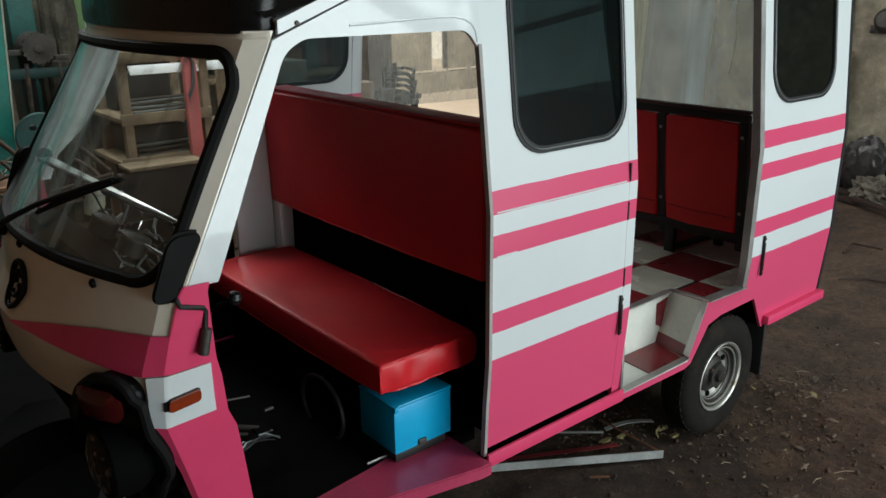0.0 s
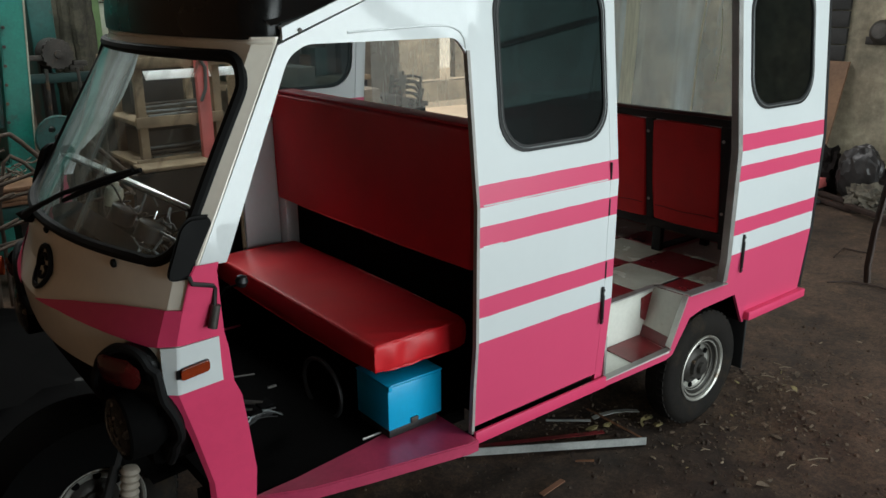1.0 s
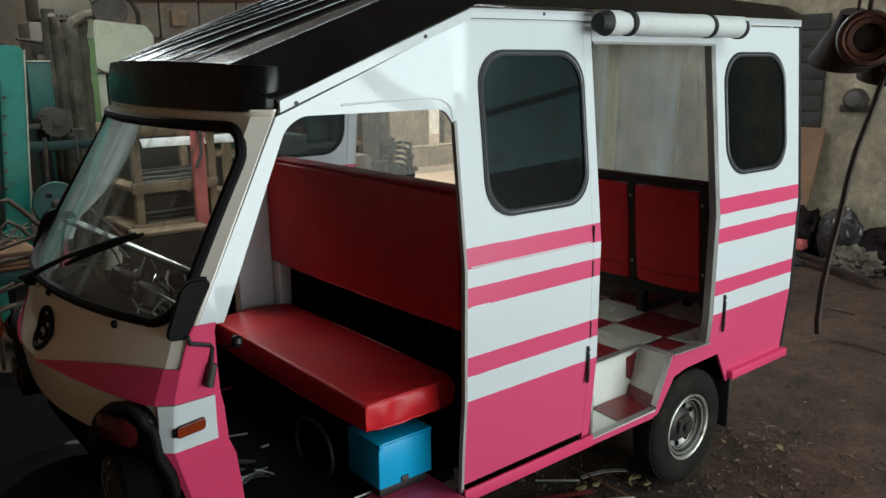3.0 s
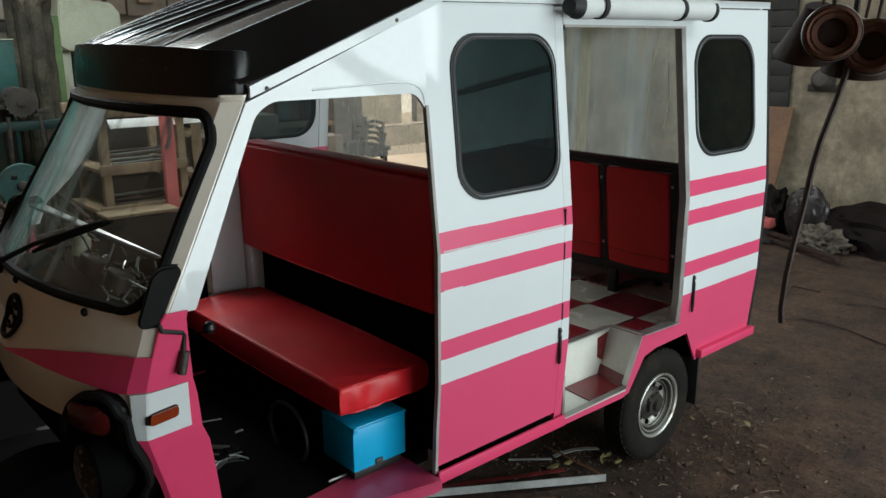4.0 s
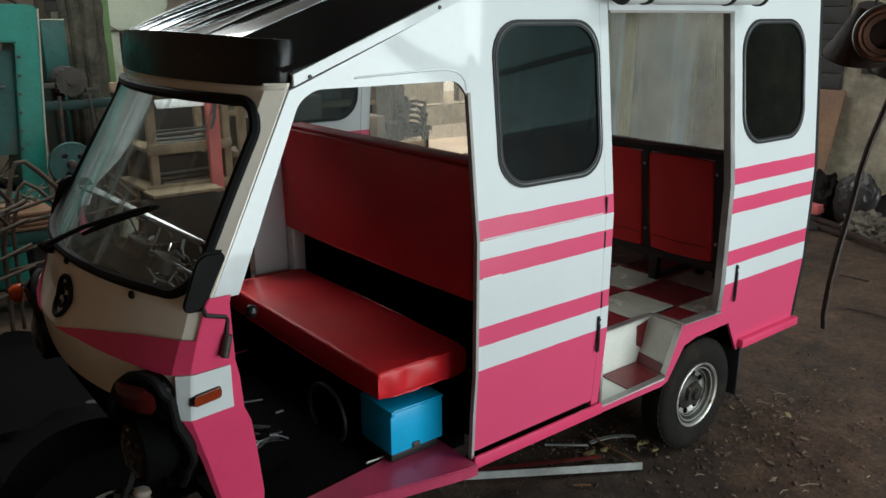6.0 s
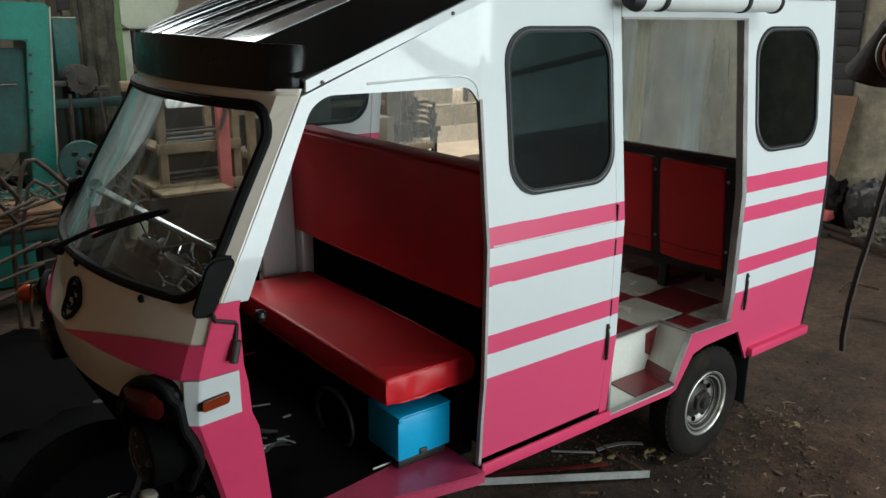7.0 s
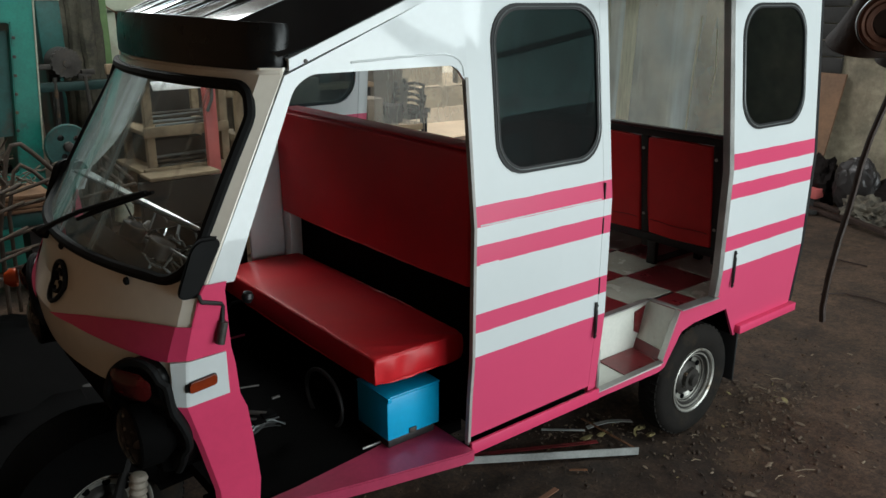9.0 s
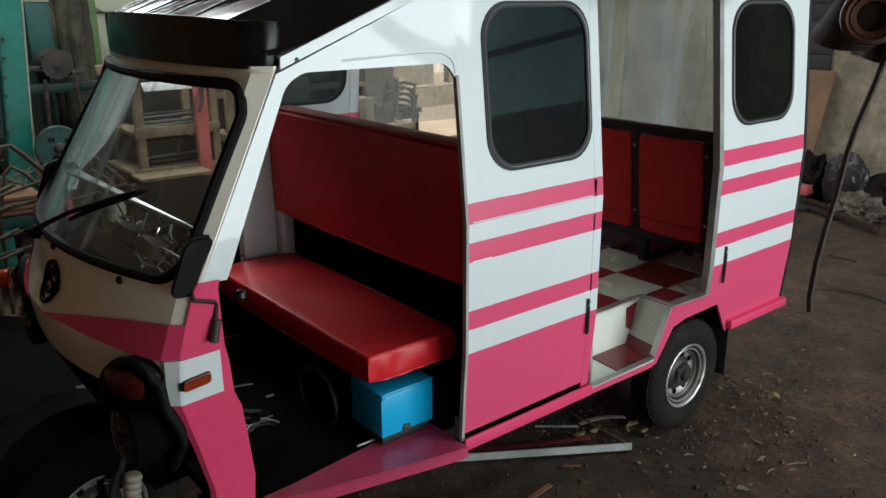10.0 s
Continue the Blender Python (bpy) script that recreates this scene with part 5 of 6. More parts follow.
def build_under():
    part("mud_flap", box(B(), 2.312, 2.325, 0.012, 0.21, 0.170, 0.418, 0.004), "rubber", van, "black rubber mud flap")
    part("mud_flap", box(B(), 2.305, 2.318, 1.22, 1.40, 0.17, 0.54, 0.004), "rubber", van, "black rubber mud flap")
    part("rear_axle", tube(B(), [(2.022, 0.1, 0.257), (2.022, 1.32, 0.257)], 0.035, 12), "black_steel", van)
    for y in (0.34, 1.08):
        part("chassis_rail", box(B(), -0.1, 2.76, y - 0.03, y + 0.03, 0.33, 0.385), "shaded_black", van)
    part("underbody", box(B(), 0.80, 2.74, 0.26, 1.40, 0.54, 0.585), "shaded_black", van)
    part("wheel_arch", box(B(), 2.296, 2.306, 0.035, 0.26, 0.405, 0.56), "shaded_black", van)
    part("wheel_arch", box(B(), 1.79, 2.31, 0.25, 0.262, 0.20, 0.54), "shaded_black", van)
    bm = sheet([(0, 0), (1, 0), (1, 1), (0, 1)], [], lambda a, b: Vector((-0.320 - 0.315 * math.cos(radians(18 + 150 * a)), CY - 0.11 + 0.22 * b, 0.262 + 0.315 * math.sin(radians(18 + 150 * a)) + 0.02 * (1 - (2 * b - 1) ** 2))), lambda a, b: Vector((-0.320 - 0.309 * math.cos(radians(18 + 150 * a)), CY - 0.11 + 0.22 * b, 0.262 + 0.309 * math.sin(radians(18 + 150 * a)) + 0.02 * (1 - (2 * b - 1) ** 2))), steps(0, 1, 0.06), steps(0, 1, 0.12))
    part("front_mudguard", bm, "shaded_black", van, "black front mudguard", 50)
    for y in (CY - 0.112, CY + 0.112):
        arc = [(-0.320 - 0.315 * math.cos(radians(t)), 0.262 + 0.315 * math.sin(radians(t))) for t in steps(10, 170, 8)]
        arc += [(-0.320 - 0.165 * math.cos(radians(t)), 0.262 + 0.165 * math.sin(radians(t))) for t in steps(165, 15, 10)]
        part("mudguard_side", sheet(arc, [], lambda a, b: Vector((a, y, b)), lambda a, b: Vector((a, y + 0.005, b))), "shaded_black", van)
    for y in (CY - 0.10, CY + 0.10):
        part("fork_arm", tube(B(), [(-0.320, y, 0.262), (-0.22, y, 0.52), (-0.18, CY, 0.62)], 0.016, 8), "black_steel", van)
    prof = []
    for k in range(13):
        prof.append((0.012 * k, 0.030 if k % 2 else 0.024))
    part("rubber_boot", lathe(B(), [(0, 0.0), *prof, (0.15, 0.0)], (-0.250, CY - 0.135, 0.265), (0.15, 0, 1), 18), "boot", van, "ribbed beige rubber boot")
    part("nose_underside", box(B(), -0.27, -0.08, 0.20, 1.22, 0.60, 0.86, 0.03), "shaded_black", van)


build_under()


def build_steps():
    """Step well at the passenger door, with its riser and sloping side."""
    well = part("step_well", sheet([(1.345, 0.024), (1.765, 0.024), (1.803, 0.20), (1.345, 0.20)], [], lambda a, b: Vector((a, b, 0.418)), lambda a, b: Vector((a, b, 0.408))), "step_cream", van, "cream vinyl step")
    part("riser", sheet([(1.345, 0.42), (1.803, 0.42), (1.872, 0.62), (1.345, 0.62)], [], lambda a, b: Vector((a, 0.20, b)), lambda a, b: Vector((a, 0.21, b))), "step_cream", van, "cream riser of the step")
    part("riser_band", sheet([(1.790, 0.500), (1.822, 0.480), (1.858, 0.603), (1.786, 0.590)], [], lambda a, b: Vector((a, 0.196, b)), lambda a, b: Vector((a, 0.1985, b))), "tile_red", van)
    bm = B()
    q = [(1.765, 0.024, 0.420), (1.835, 0.008, 0.640), (1.872, 0.20, 0.622), (1.803, 0.20, 0.420)]
    bm.faces.new([bm.verts.new(p) for p in q])
    part("sloping_side", bm, "step_cream", van, "cream sloping side of the step")
    flat = lambda h: (lambda a, b: Vector((a, b, h)))
    part("step_mat", sheet([(1.550, 0.038), (1.752, 0.040), (1.790, 0.197), (1.567, 0.195)], [], flat(0.4225), flat(0.419)), "tile_red", van, "dark red vinyl patch on the step")
    def slope(off):
        def place(a, b):
            p = Vector((1.765, 0.024, 0.420)).lerp(Vector((1.803, 0.20, 0.420)), a)
            q = Vector((1.835, 0.008, 0.640)).lerp(Vector((1.872, 0.20, 0.622)), a)
            return p.lerp(q, b) + Vector((-off * 0.95, off * 0.15, off * 0.28))
        return place
    part("slope_band", sheet([(0.10, -0.02), (0.99, -0.02), (0.99, 0.21), (0.10, 0.20)], [], slope(0.005), slope(0.001)), "tile_red", van, "dark red lower half of the sloping side")
    def strip(pts, w, h, lab="bright aluminium edge strip"):
        bm = B()
        for p, q in zip(pts, pts[1:]):
            p, q = Vector(p), Vector(q)
            d = (q - p).normalized()
            side = Vector((-d.y, d.x, 0)).normalized() if math.hypot(d.x, d.y) > 0.1 else Vector((0, 1, 0))
            up = d.cross(side) * -1
            ring = [[bm.verts.new(e + side * a * w + up * b * h) for a, b in ((0, 0), (1, 0), (1, 1), (0, 1))] for e in (p, q)]
            for k in range(4):
                bm.faces.new((ring[0][k], ring[0][(k + 1) % 4], ring[1][(k + 1) % 4], ring[1][k]))
            bm.faces.new(ring[0][::-1])
            bm.faces.new(ring[1])
        bmesh.ops.recalc_face_normals(bm, faces=bm.faces)
        part("edge_strip", bm, "alu", van, lab)
    strip([(1.350, 0.012, 0.4235), (1.764, 0.012, 0.4275)], 0.028, 0.003)
    strip([(1.838, -0.006, 0.649), (2.100, -0.006, 0.642)], 0.045, 0.006)
    strip([(1.345, 0.186, 0.622), (1.872, 0.186, 0.626)], 0.030, 0.006)
    part("edge_strip", box(B(), 1.342, 1.354, 0.014, 0.034, 0.430, 0.60, 0.002), "alu", van, "bright aluminium edge strip")
    strip([(1.876, 0.205, 0.628), (1.840, 0.0, 0.648)], 0.022, 0.006)
    part("edge_strip", sheet([(0.0, 0.0), (1, 0.0), (1, 1), (0, 1)], [], lambda a, b: Vector((1.758 + 0.072 * b + 0.009 * a, 0.018 - 0.016 * b + 0.030 * a, 0.432 + 0.212 * b)), lambda a, b: Vector((1.763 + 0.072 * b + 0.009 * a, 0.018 - 0.016 * b + 0.030 * a, 0.429 + 0.212 * b))), "alu", van, "bright aluminium edge strip")


build_steps()


def build_rear_bench():
    """Bench across the passenger space: black frame with red backrest pads."""
    bench = part("rear_bench_frame", box(B(), 2.306, 2.334, 0.15, 1.34, 1.262, 1.294, 0.004), "black_steel", van, "black steel bench frame")
    part("top_cap", box(B(), 2.304, 2.340, 0.15, 1.34, 1.2955, 1.310, 0.004), "dark_cap", bench, "dark maroon cap strip on the frame")
    for y in (0.170, 0.566, 0.950, 1.32):
        part("upright", box(B(), 2.306, 2.334, y - 0.021, y + 0.021, 0.70, 1.261, 0.003), "black_steel", bench)
        for z in (1.20, 0.872):
            part("bolt", lathe(B(), [(0, 0.008), (0.004, 0.007), (0.006, 0.0)], (2.305, y + 0.004, z), (-1, 0, 0), 10), "alu", bench, "small bright bolt")
    part("lower_rail", box(B(), 2.300, 2.336, 0.15, 1.34, 0.735, 0.776, 0.003), "black_steel", bench)
    for y0, y1 in ((0.194, 0.540), (0.592, 0.925), (0.976, 1.296)):
        pad = cushion("back_pad", 2.300, 2.328, y0, y1, 0.779, 1.256, "pad_vinyl", bench, "red vinyl backrest pad", 0.006, 0.008, 0.002)
        part("pad_seam", tube(B(), [(2.2985 - 0.004 * math.sin(math.pi * k / 8), y0 + 0.012 + (y1 - y0 - 0.024) * k / 8, 0.846 + 0.003 * math.sin(k * 1.1)) for k in range(9)], 0.0016, 6), "seam_red", pad, "dark stitched seam")
    for y in (0.520, 1.20):
        part("leg", box(B(), 2.304, 2.334, y - 0.024, y + 0.024, 0.6175, 0.734, 0.003), "black_steel", bench)
        part("brace", tube(B(), [(2.33, y - 0.02, 0.640), (2.56, y - 0.10, 0.680)], 0.015, 6), "black_steel", bench)
        part("rear_leg", box(B(), 2.55, 2.58, y - 0.12, y - 0.08, 0.6175, 0.97, 0.003), "black_steel", bench)
    part("seat_board", box(B(), 2.345, 2.66, 0.22, 1.32, 0.98, 1.03, 0.01), "dark_vinyl", bench)
    # the backrest leans forward at its top
    for ob in [bench, *bench.children_recursive]:
        if not ob.name.startswith(("leg", "brace", "rear_leg", "seat_board")):
            for v in ob.data.vertices:
                v.co.x -= 0.12 * ((ob.matrix_world @ v.co).z - 0.75)


build_rear_bench()


def build_floor_tiles():
    base = part("passenger_floor", box(B(), 0.82, 2.745, 0.213, 1.385, 0.586, 0.612), "black_steel", van, "floor with red and cream vinyl squares")
    part("floor_edge", box(B(), 1.876, 2.745, 0.03, 0.211, 0.586, 0.612), "black_steel", van)
    d = 0.285
    x0, y0 = 2.066 - 5 * d, 0.480 - 2 * d
    for i in range(8):
        for j in range(6):
            a0, a1 = max(x0 + i * d, 0.84), min(x0 + (i + 1) * d, 2.735)
            b0, b1 = max(y0 + j * d, 0.02), min(y0 + (j + 1) * d, 1.375)
            if a1 - a0 < 0.03 or b1 - b0 < 0.03:
                continue
            red = (i + j) % 2 == 0
            if b0 < 0.21 and a0 < 1.875:
                if a1 > 1.875 and b1 < 0.30:
                    a0 = 1.872
                elif b1 > 0.23:
                    b0 = 0.215
                else:
                    continue
            bm = box(B(), a0 + 0.001, a1 - 0.001, b0 + 0.001, b1 - 0.001, 0.612, 0.6165)
            part("floor_tile", bm, "tile_red" if red else "tile_white", base, smooth=False)


build_floor_tiles()


def build_box():
    ob = thing("battery_box", (0.56, 0.28, 0.428), "bright blue painted metal box on the foot board", "box")
    part("body", box(B(), 0.468, 0.686, 0.165, 0.350, 0.460, 0.612, 0.004), "blue", ob)
    part("lid", box(B(), 0.466, 0.688, 0.163, 0.352, 0.6135, 0.622, 0.003), "blue", ob)
    part("tray", box(B(), 0.474, 0.670, 0.172, 0.345, 0.429, 0.458, 0.003), "black_steel", ob, "black tray under the box")
    part("hasp", box(B(), 0.554, 0.584, 0.158, 0.166, 0.462, 0.482, 0.003), "iron", ob, "small metal hasp")
    part("corner_clip", box(B(), 0.466, 0.480, 0.157, 0.166, 0.604, 0.622, 0.002), "blue", ob)


build_box()


# ---- machines and stores behind the vehicle ----
def flat_y(y):
    return lambda a, b: Vector((a, y, b))


def plate(outline, holes, y0, y1):
    """An upright plate in the x-z plane, from y0 to y1."""
    return sheet(outline, holes, flat_y(y0), flat_y(y1))


def disc(cx, cz, r, n=28):
    return [(cx + r * math.cos(k * math.tau / n), cz + r * math.sin(k * math.tau / n)) for k in range(n)]


def build_press():
    ob = thing("machine_press", (0.0, 4.7, 0.0), "tall teal-painted steel machine frame standing on earth", "machine")
    outer = [(-0.95, 0.0), (0.40, 0.0), (0.43, 0.85), (0.505, 1.94), (0.46, 1.965), (-0.95, 1.985)]
    hole = [(-0.62, 0.70), (0.255, 0.70), (0.335, 1.715), (-0.62, 1.74)]
    bm = plate(outer, [hole], 4.40, 4.85)
    bmesh.ops.bevel(bm, geom=[e for e in bm.edges if e.calc_face_angle(0) > 0.6], offset=0.008, segments=2, affect="EDGES")
    part("frame", bm, "teal", ob, "bright teal frame")
    door = part("cover", plate([(-0.60, 0.95), (0.27, 0.95), (0.325, 1.665), (-0.60, 1.69)], [], 4.47, 4.50), "teal_dark", ob, "grimy dark teal cover")
    tube(bm := B(), [(0.10, 4.46, 1.42), (0.10, 4.44, 1.42), (0.24, 4.44, 1.42), (0.24, 4.46, 1.42)], 0.009, 6)
    part("cover_handle", bm, "iron", door)
    for k in range(6):
        z = 1.62 - 0.125 * k
        part("bolt", lathe(B(), [(0, 0.012), (0.012, 0.012), (0.014, 0.0)], (0.335 - 0.012 * k + 0.012, 4.40, z), (0, -1, 0), 6), "iron", ob)
    part("edge_strip", plate([(0.500, 1.935), (0.512, 1.94), (0.436, 0.85), (0.426, 0.85)], [], 4.392, 4.398), "pale", ob, "worn pale edge")
    shelf = part("lower_shelf", box(B(), -0.62, 0.26, 4.41, 4.84, 0.66, 0.70, 0.004), "wood", ob, "dusty wooden shelf")
    rng = random.Random(5)
    bm = B()
    for k in range(60):
        x, z, y = rng.uniform(-0.55, 0.2), 0.705 + rng.uniform(0, 0.16), rng.uniform(4.42, 4.7)
        a, l = rng.uniform(-0.6, 0.6), rng.uniform(0.10, 0.3)
        box(bm, -l / 2, l / 2, -0.012, 0.012, -0.003, 0.003, turn=Matrix.Translation((x, y, z)) @ Euler((rng.uniform(-1, 1), rng.uniform(-1.2, 1.2), a)).to_matrix().to_4x4())
    off = part("offcuts", bm, "rags", None)
    tagged(off, "pile of pale offcut strips on a wooden shelf", "offcuts", kind="stuff")


build_press()


def build_saw_motor():
    ob = thing("grinding_motor", (0.77, 4.95, 0.0), "grimy toothed machine wheel on a dark green bench rail", "machine")
    teeth = []
    for k in range(72):
        r = 0.114 if k % 4 < 2 else 0.104
        teeth.append((0.775 + r * math.cos(k * math.tau / 72), 1.405 + r * math.sin(k * math.tau / 72)))
    wheel = part("toothed_wheel", plate(teeth, [], 4.85, 4.885), "iron", ob, "toothed cast iron wheel")
    part("hub", lathe(B(), [(0, 0.03), (0.012, 0.028), (0.015, 0.0)], (0.775, 4.85, 1.405), (0, -1, 0), 20), "iron", wheel)
    part("motor_body", lathe(B(), [(0, 0.0), (0, 0.10), (0.03, 0.115), (0.22, 0.115), (0.25, 0.09), (0.26, 0.0)], (0.775, 4.89, 1.405), (0, 1, 0), 24), "dark", ob)
    part("rail", box(B(), 0.55, 1.35, 4.86, 4.94, 1.195, 1.265, 0.005), "rail_dark", ob, "grimy dark green bench rail")
    for x, t in ((0.68, -0.05), (0.90, 0.05), (1.25, 0.0)):
        part("leg", tube(B(), [(x, 4.87, 1.30), (x + t, 4.85, 0.0)], 0.016, 8), "iron", ob)
    part("cross_bar", tube(B(), [(0.58, 4.84, 0.86), (1.2, 4.84, 0.80)], 0.014, 8), "rust_dark", ob)
    for k, (x, z) in enumerate(((0.62, 1.38), (0.93, 1.33), (0.90, 1.30))):
        part("bracket", box(B(), x - 0.05, x + 0.05, 4.87, 4.93, z - 0.02, z + 0.02, 0.006), "iron", ob)


build_saw_motor()


def build_flywheel():
    ob = thing("flywheel", (0.52, 4.1, 0.0), "teal flywheel with round holes on an iron stand", "flywheel")
    holes = [disc(0.52 + 0.075 * math.cos(a), 0.905 + 0.075 * math.sin(a), 0.022, 14) for a in (radians(125), radians(40), radians(245), radians(325))]
    part("disc", plate(disc(0.52, 0.905, 0.145, 40), holes, 4.06, 4.085), "teal_dark", ob)
    part("rim", tube(B(), [(0.52 + 0.143 * math.cos(t), 4.07, 0.905 + 0.143 * math.sin(t)) for t in (k * math.tau / 40 for k in range(40))], 0.012, 8, True), "teal_dark", ob)
    part("hub", lathe(B(), [(0, 0.035), (0.03, 0.03), (0.04, 0.0)], (0.52, 4.06, 0.905), (0, -1, 0), 18), "iron", ob)
    part("stand", box(B(), 0.46, 0.58, 4.09, 4.30, 0.0, 0.98, 0.02), "dark", ob, "dark iron stand")


build_flywheel()


def build_back_machines():
    ob = thing("control_cabinet", (0.72, 5.15, 0.0), "grimy dark teal control box on a post", "cabinet")
    part("body", box(B(), 0.655, 0.83, 5.05, 5.25, 1.36, 1.86, 0.012), "teal_dark", ob)
    part("post", box(B(), 0.70, 0.78, 5.12, 5.20, 0.0, 1.36), "dark", ob)
    part("top_edge", box(B(), 0.66, 0.83, 5.045, 5.06, 1.862, 1.870), "pale", ob)

    ob = thing("machine_column", (1.05, 5.3, 0.0), "mossy brown machine column wrapped in thick ducts", "machine")
    for k, (x, y, r) in enumerate(((0.955, 5.24, 0.055), (1.045, 5.20, 0.060), (1.125, 5.23, 0.050), (0.90, 5.30, 0.05))):
        pts = [(x + 0.02 * noise.noise(Vector((z * 2.0, k, 0))), y + 0.02 * noise.noise(Vector((z * 2.0, k, 4))), z) for z in steps(0, 2.12 + 0.05 * k, 0.05)]
        rs = [r * (1 + 0.25 * noise.noise(Vector((z[2] * 9, k * 3, 1)))) for z in pts]
        part("duct", tube(B(), pts, rs, 10), "moss", ob)
    part("green_post", box(B(), 1.155, 1.225, 5.22, 5.32, 0.0, 2.05, 0.006), "green", ob, "green painted post")
    part("bent_duct", tube(B(), [(1.04, 5.2, 2.10), (1.06, 5.18, 2.17), (1.13, 5.14, 2.22), (1.20, 5.12, 2.24)], [0.05, 0.045, 0.04, 0.032], 10), "rags", ob, "pale dusty bent duct")
    part("bent_duct", tube(B(), [(0.96, 5.24, 2.08), (0.93, 5.2, 2.15), (0.90, 5.16, 2.22)], [0.05, 0.04, 0.03], 10), "rags", ob, "pale dusty bent duct")

    ob = thing("pale_machine", (1.6, 5.8, 0.0), "pale green enamelled machine housing with a narrow column", "machine")
    bm = plate([(1.29, 1.77), (1.66, 1.77), (1.66, 1.70), (1.84, 1.98), (1.84, 2.09), (1.77, 2.175), (1.34, 2.215)], [], 5.55, 5.95)
    bmesh.ops.bevel(bm, geom=[e for e in bm.edges if e.calc_face_angle(0) > 0.5], offset=0.012, segments=2, affect="EDGES")
    part("housing", bm, "pale", ob)
    part("column", box(B(), 1.24, 1.40, 5.58, 5.85, 0.0, 1.765, 0.01), "pale", ob)
    part("arm", box(B(), 1.40, 1.70, 5.62, 5.80, 1.40, 1.46, 0.01), "wood_red", ob)
    for x in (1.44, 1.50, 1.56, 1.62):
        part("spindle", tube(B(), [(x, 5.62, 1.46), (x, 5.62, 1.76)], 0.016, 8), "grey", ob)
    part("lever", tube(B(), [(1.30, 5.54, 1.82), (1.60, 5.50, 1.62)], 0.005, 6), "rust", ob)

    ob = thing("beige_machine", (1.2, 6.1, 0.0), "dusty beige machine head with a row of knobs", "machine")
    part("head", box(B(), 0.98, 1.42, 5.85, 6.3, 2.215, 2.55, 0.02), "rags_plain", ob)
    for k in range(6):
        part("knob", lathe(B(), [(0, 0.012), (0.02, 0.010), (0.022, 0.0)], (1.08 + 0.04 * k, 5.85, 2.25), (0, -1, 0), 8), "dark", ob)
    part("base", box(B(), 0.86, 1.10, 5.85, 6.3, 0.0, 1.36, 0.02), "teal_dark", ob)
    part("neck", box(B(), 0.90, 1.30, 5.9, 6.3, 1.36, 2.2, 0.02), "rags_plain", ob)
    part("dark_slot", box(B(), 0.90, 1.06, 5.87, 5.90, 1.93, 2.03), "dark", ob)
    part("drawer", box(B(), 0.92, 1.10, 5.82, 5.89, 1.86, 1.925, 0.006), "rags_plain", ob)
    part("cover", box(B(), 0.86, 1.04, 5.80, 5.89, 1.42, 1.78, 0.01), "teal_dark", ob)
    for k, pts in enumerate(([(0.75, 5.7, 2.05), (0.95, 5.75, 2.02), (1.1, 5.8, 1.98)], [(1.34, 5.6, 2.36), (1.50, 5.6, 2.45), (1.70, 5.7, 2.42), (1.80, 5.8, 2.30), (1.82, 5.85, 2.2)], [(0.62, 5.5, 1.55), (0.64, 5.5, 1.9), (0.60, 5.5, 2.0), (0.40, 5.5, 2.08)])):
        part("hose", tube(B(), pts, 0.022 if k == 1 else 0.014, 8), "iron", ob)
    ob = thing("round_lathe_chuck", (1.62, 6.2, 0.0), "dark round machine head behind the pale housing", "machine")
    part("head", lathe(B(), [(0, 0.0), (0, 0.16), (0.05, 0.18), (0.25, 0.18), (0.27, 0.0)], (1.62, 6.0, 2.34), (0, 1, 0), 24), "iron", ob)
    part("stand", box(B(), 1.52, 1.72, 6.05, 6.25, 0.0, 2.2), "dark", ob)


M["rags_plain"] = surface("dusty_beige_enamel", (0.17, 0.155, 0.12), 0.6, var=0.3, scale=3, fine=40, bump=0.1, second=(0.17, 0.14, 0.11), amount=0.4)
build_back_machines()


def build_north_side():
    bm = B()
    for k in range(9):
        box(bm, 1.6 + 0.45 * k, 2.03 + 0.45 * k, 7.10, 7.19, 2.12 + 0.01 * (k % 2), 2.72, 0.006)
    tagged(part("wall_boards", bm, "plaster_dim"), "dark brown boards on the far wall", "wall boards", kind="structure")
    ob = thing("junction_box", (2.68, 7.05, 2.2), "small yellowed box fixed on the dark wall", "box")
    part("body", box(B(), 2.60, 2.77, 7.03, 7.098, 2.25, 2.41, 0.01), "wood", ob)
    bm = B()
    tube(bm, [(1.5, 7.066, 2.50), (4.6, 7.066, 2.62)], 0.035, 8)
    tagged(part("pipe_run", bm, "rust"), "rusty pipe along the wall", "pipe")
    ob = thing("storage_bench", (2.8, 6.7, 0.0), "long dark bench heaped with grimy parts", "bench")
    part("top", box(B(), 1.9, 4.6, 6.4, 7.1, 0.86, 0.92, 0.01), "wood", ob)
    for x in (1.95, 3.2, 4.5):
        part("leg", box(B(), x, x + 0.08, 6.45, 7.05, 0.0, 0.86), "dark", ob)
    rng = random.Random(3)
    for k in range(14):
        x = 2.0 + 0.18 * k
        h = rng.uniform(0.12, 0.6)
        bm = box(B(), x, x + rng.uniform(0.1, 0.17), 6.5 + rng.uniform(0, 0.2), 6.95, 0.921, 0.92 + h, 0.012)
        tagged(part("machine_part", bm, rng.choice(("iron", "dark", "rust", "rags_plain", "teal_dark"))), "grimy machine part on the bench", "machine part", "parts on the bench")


build_north_side()


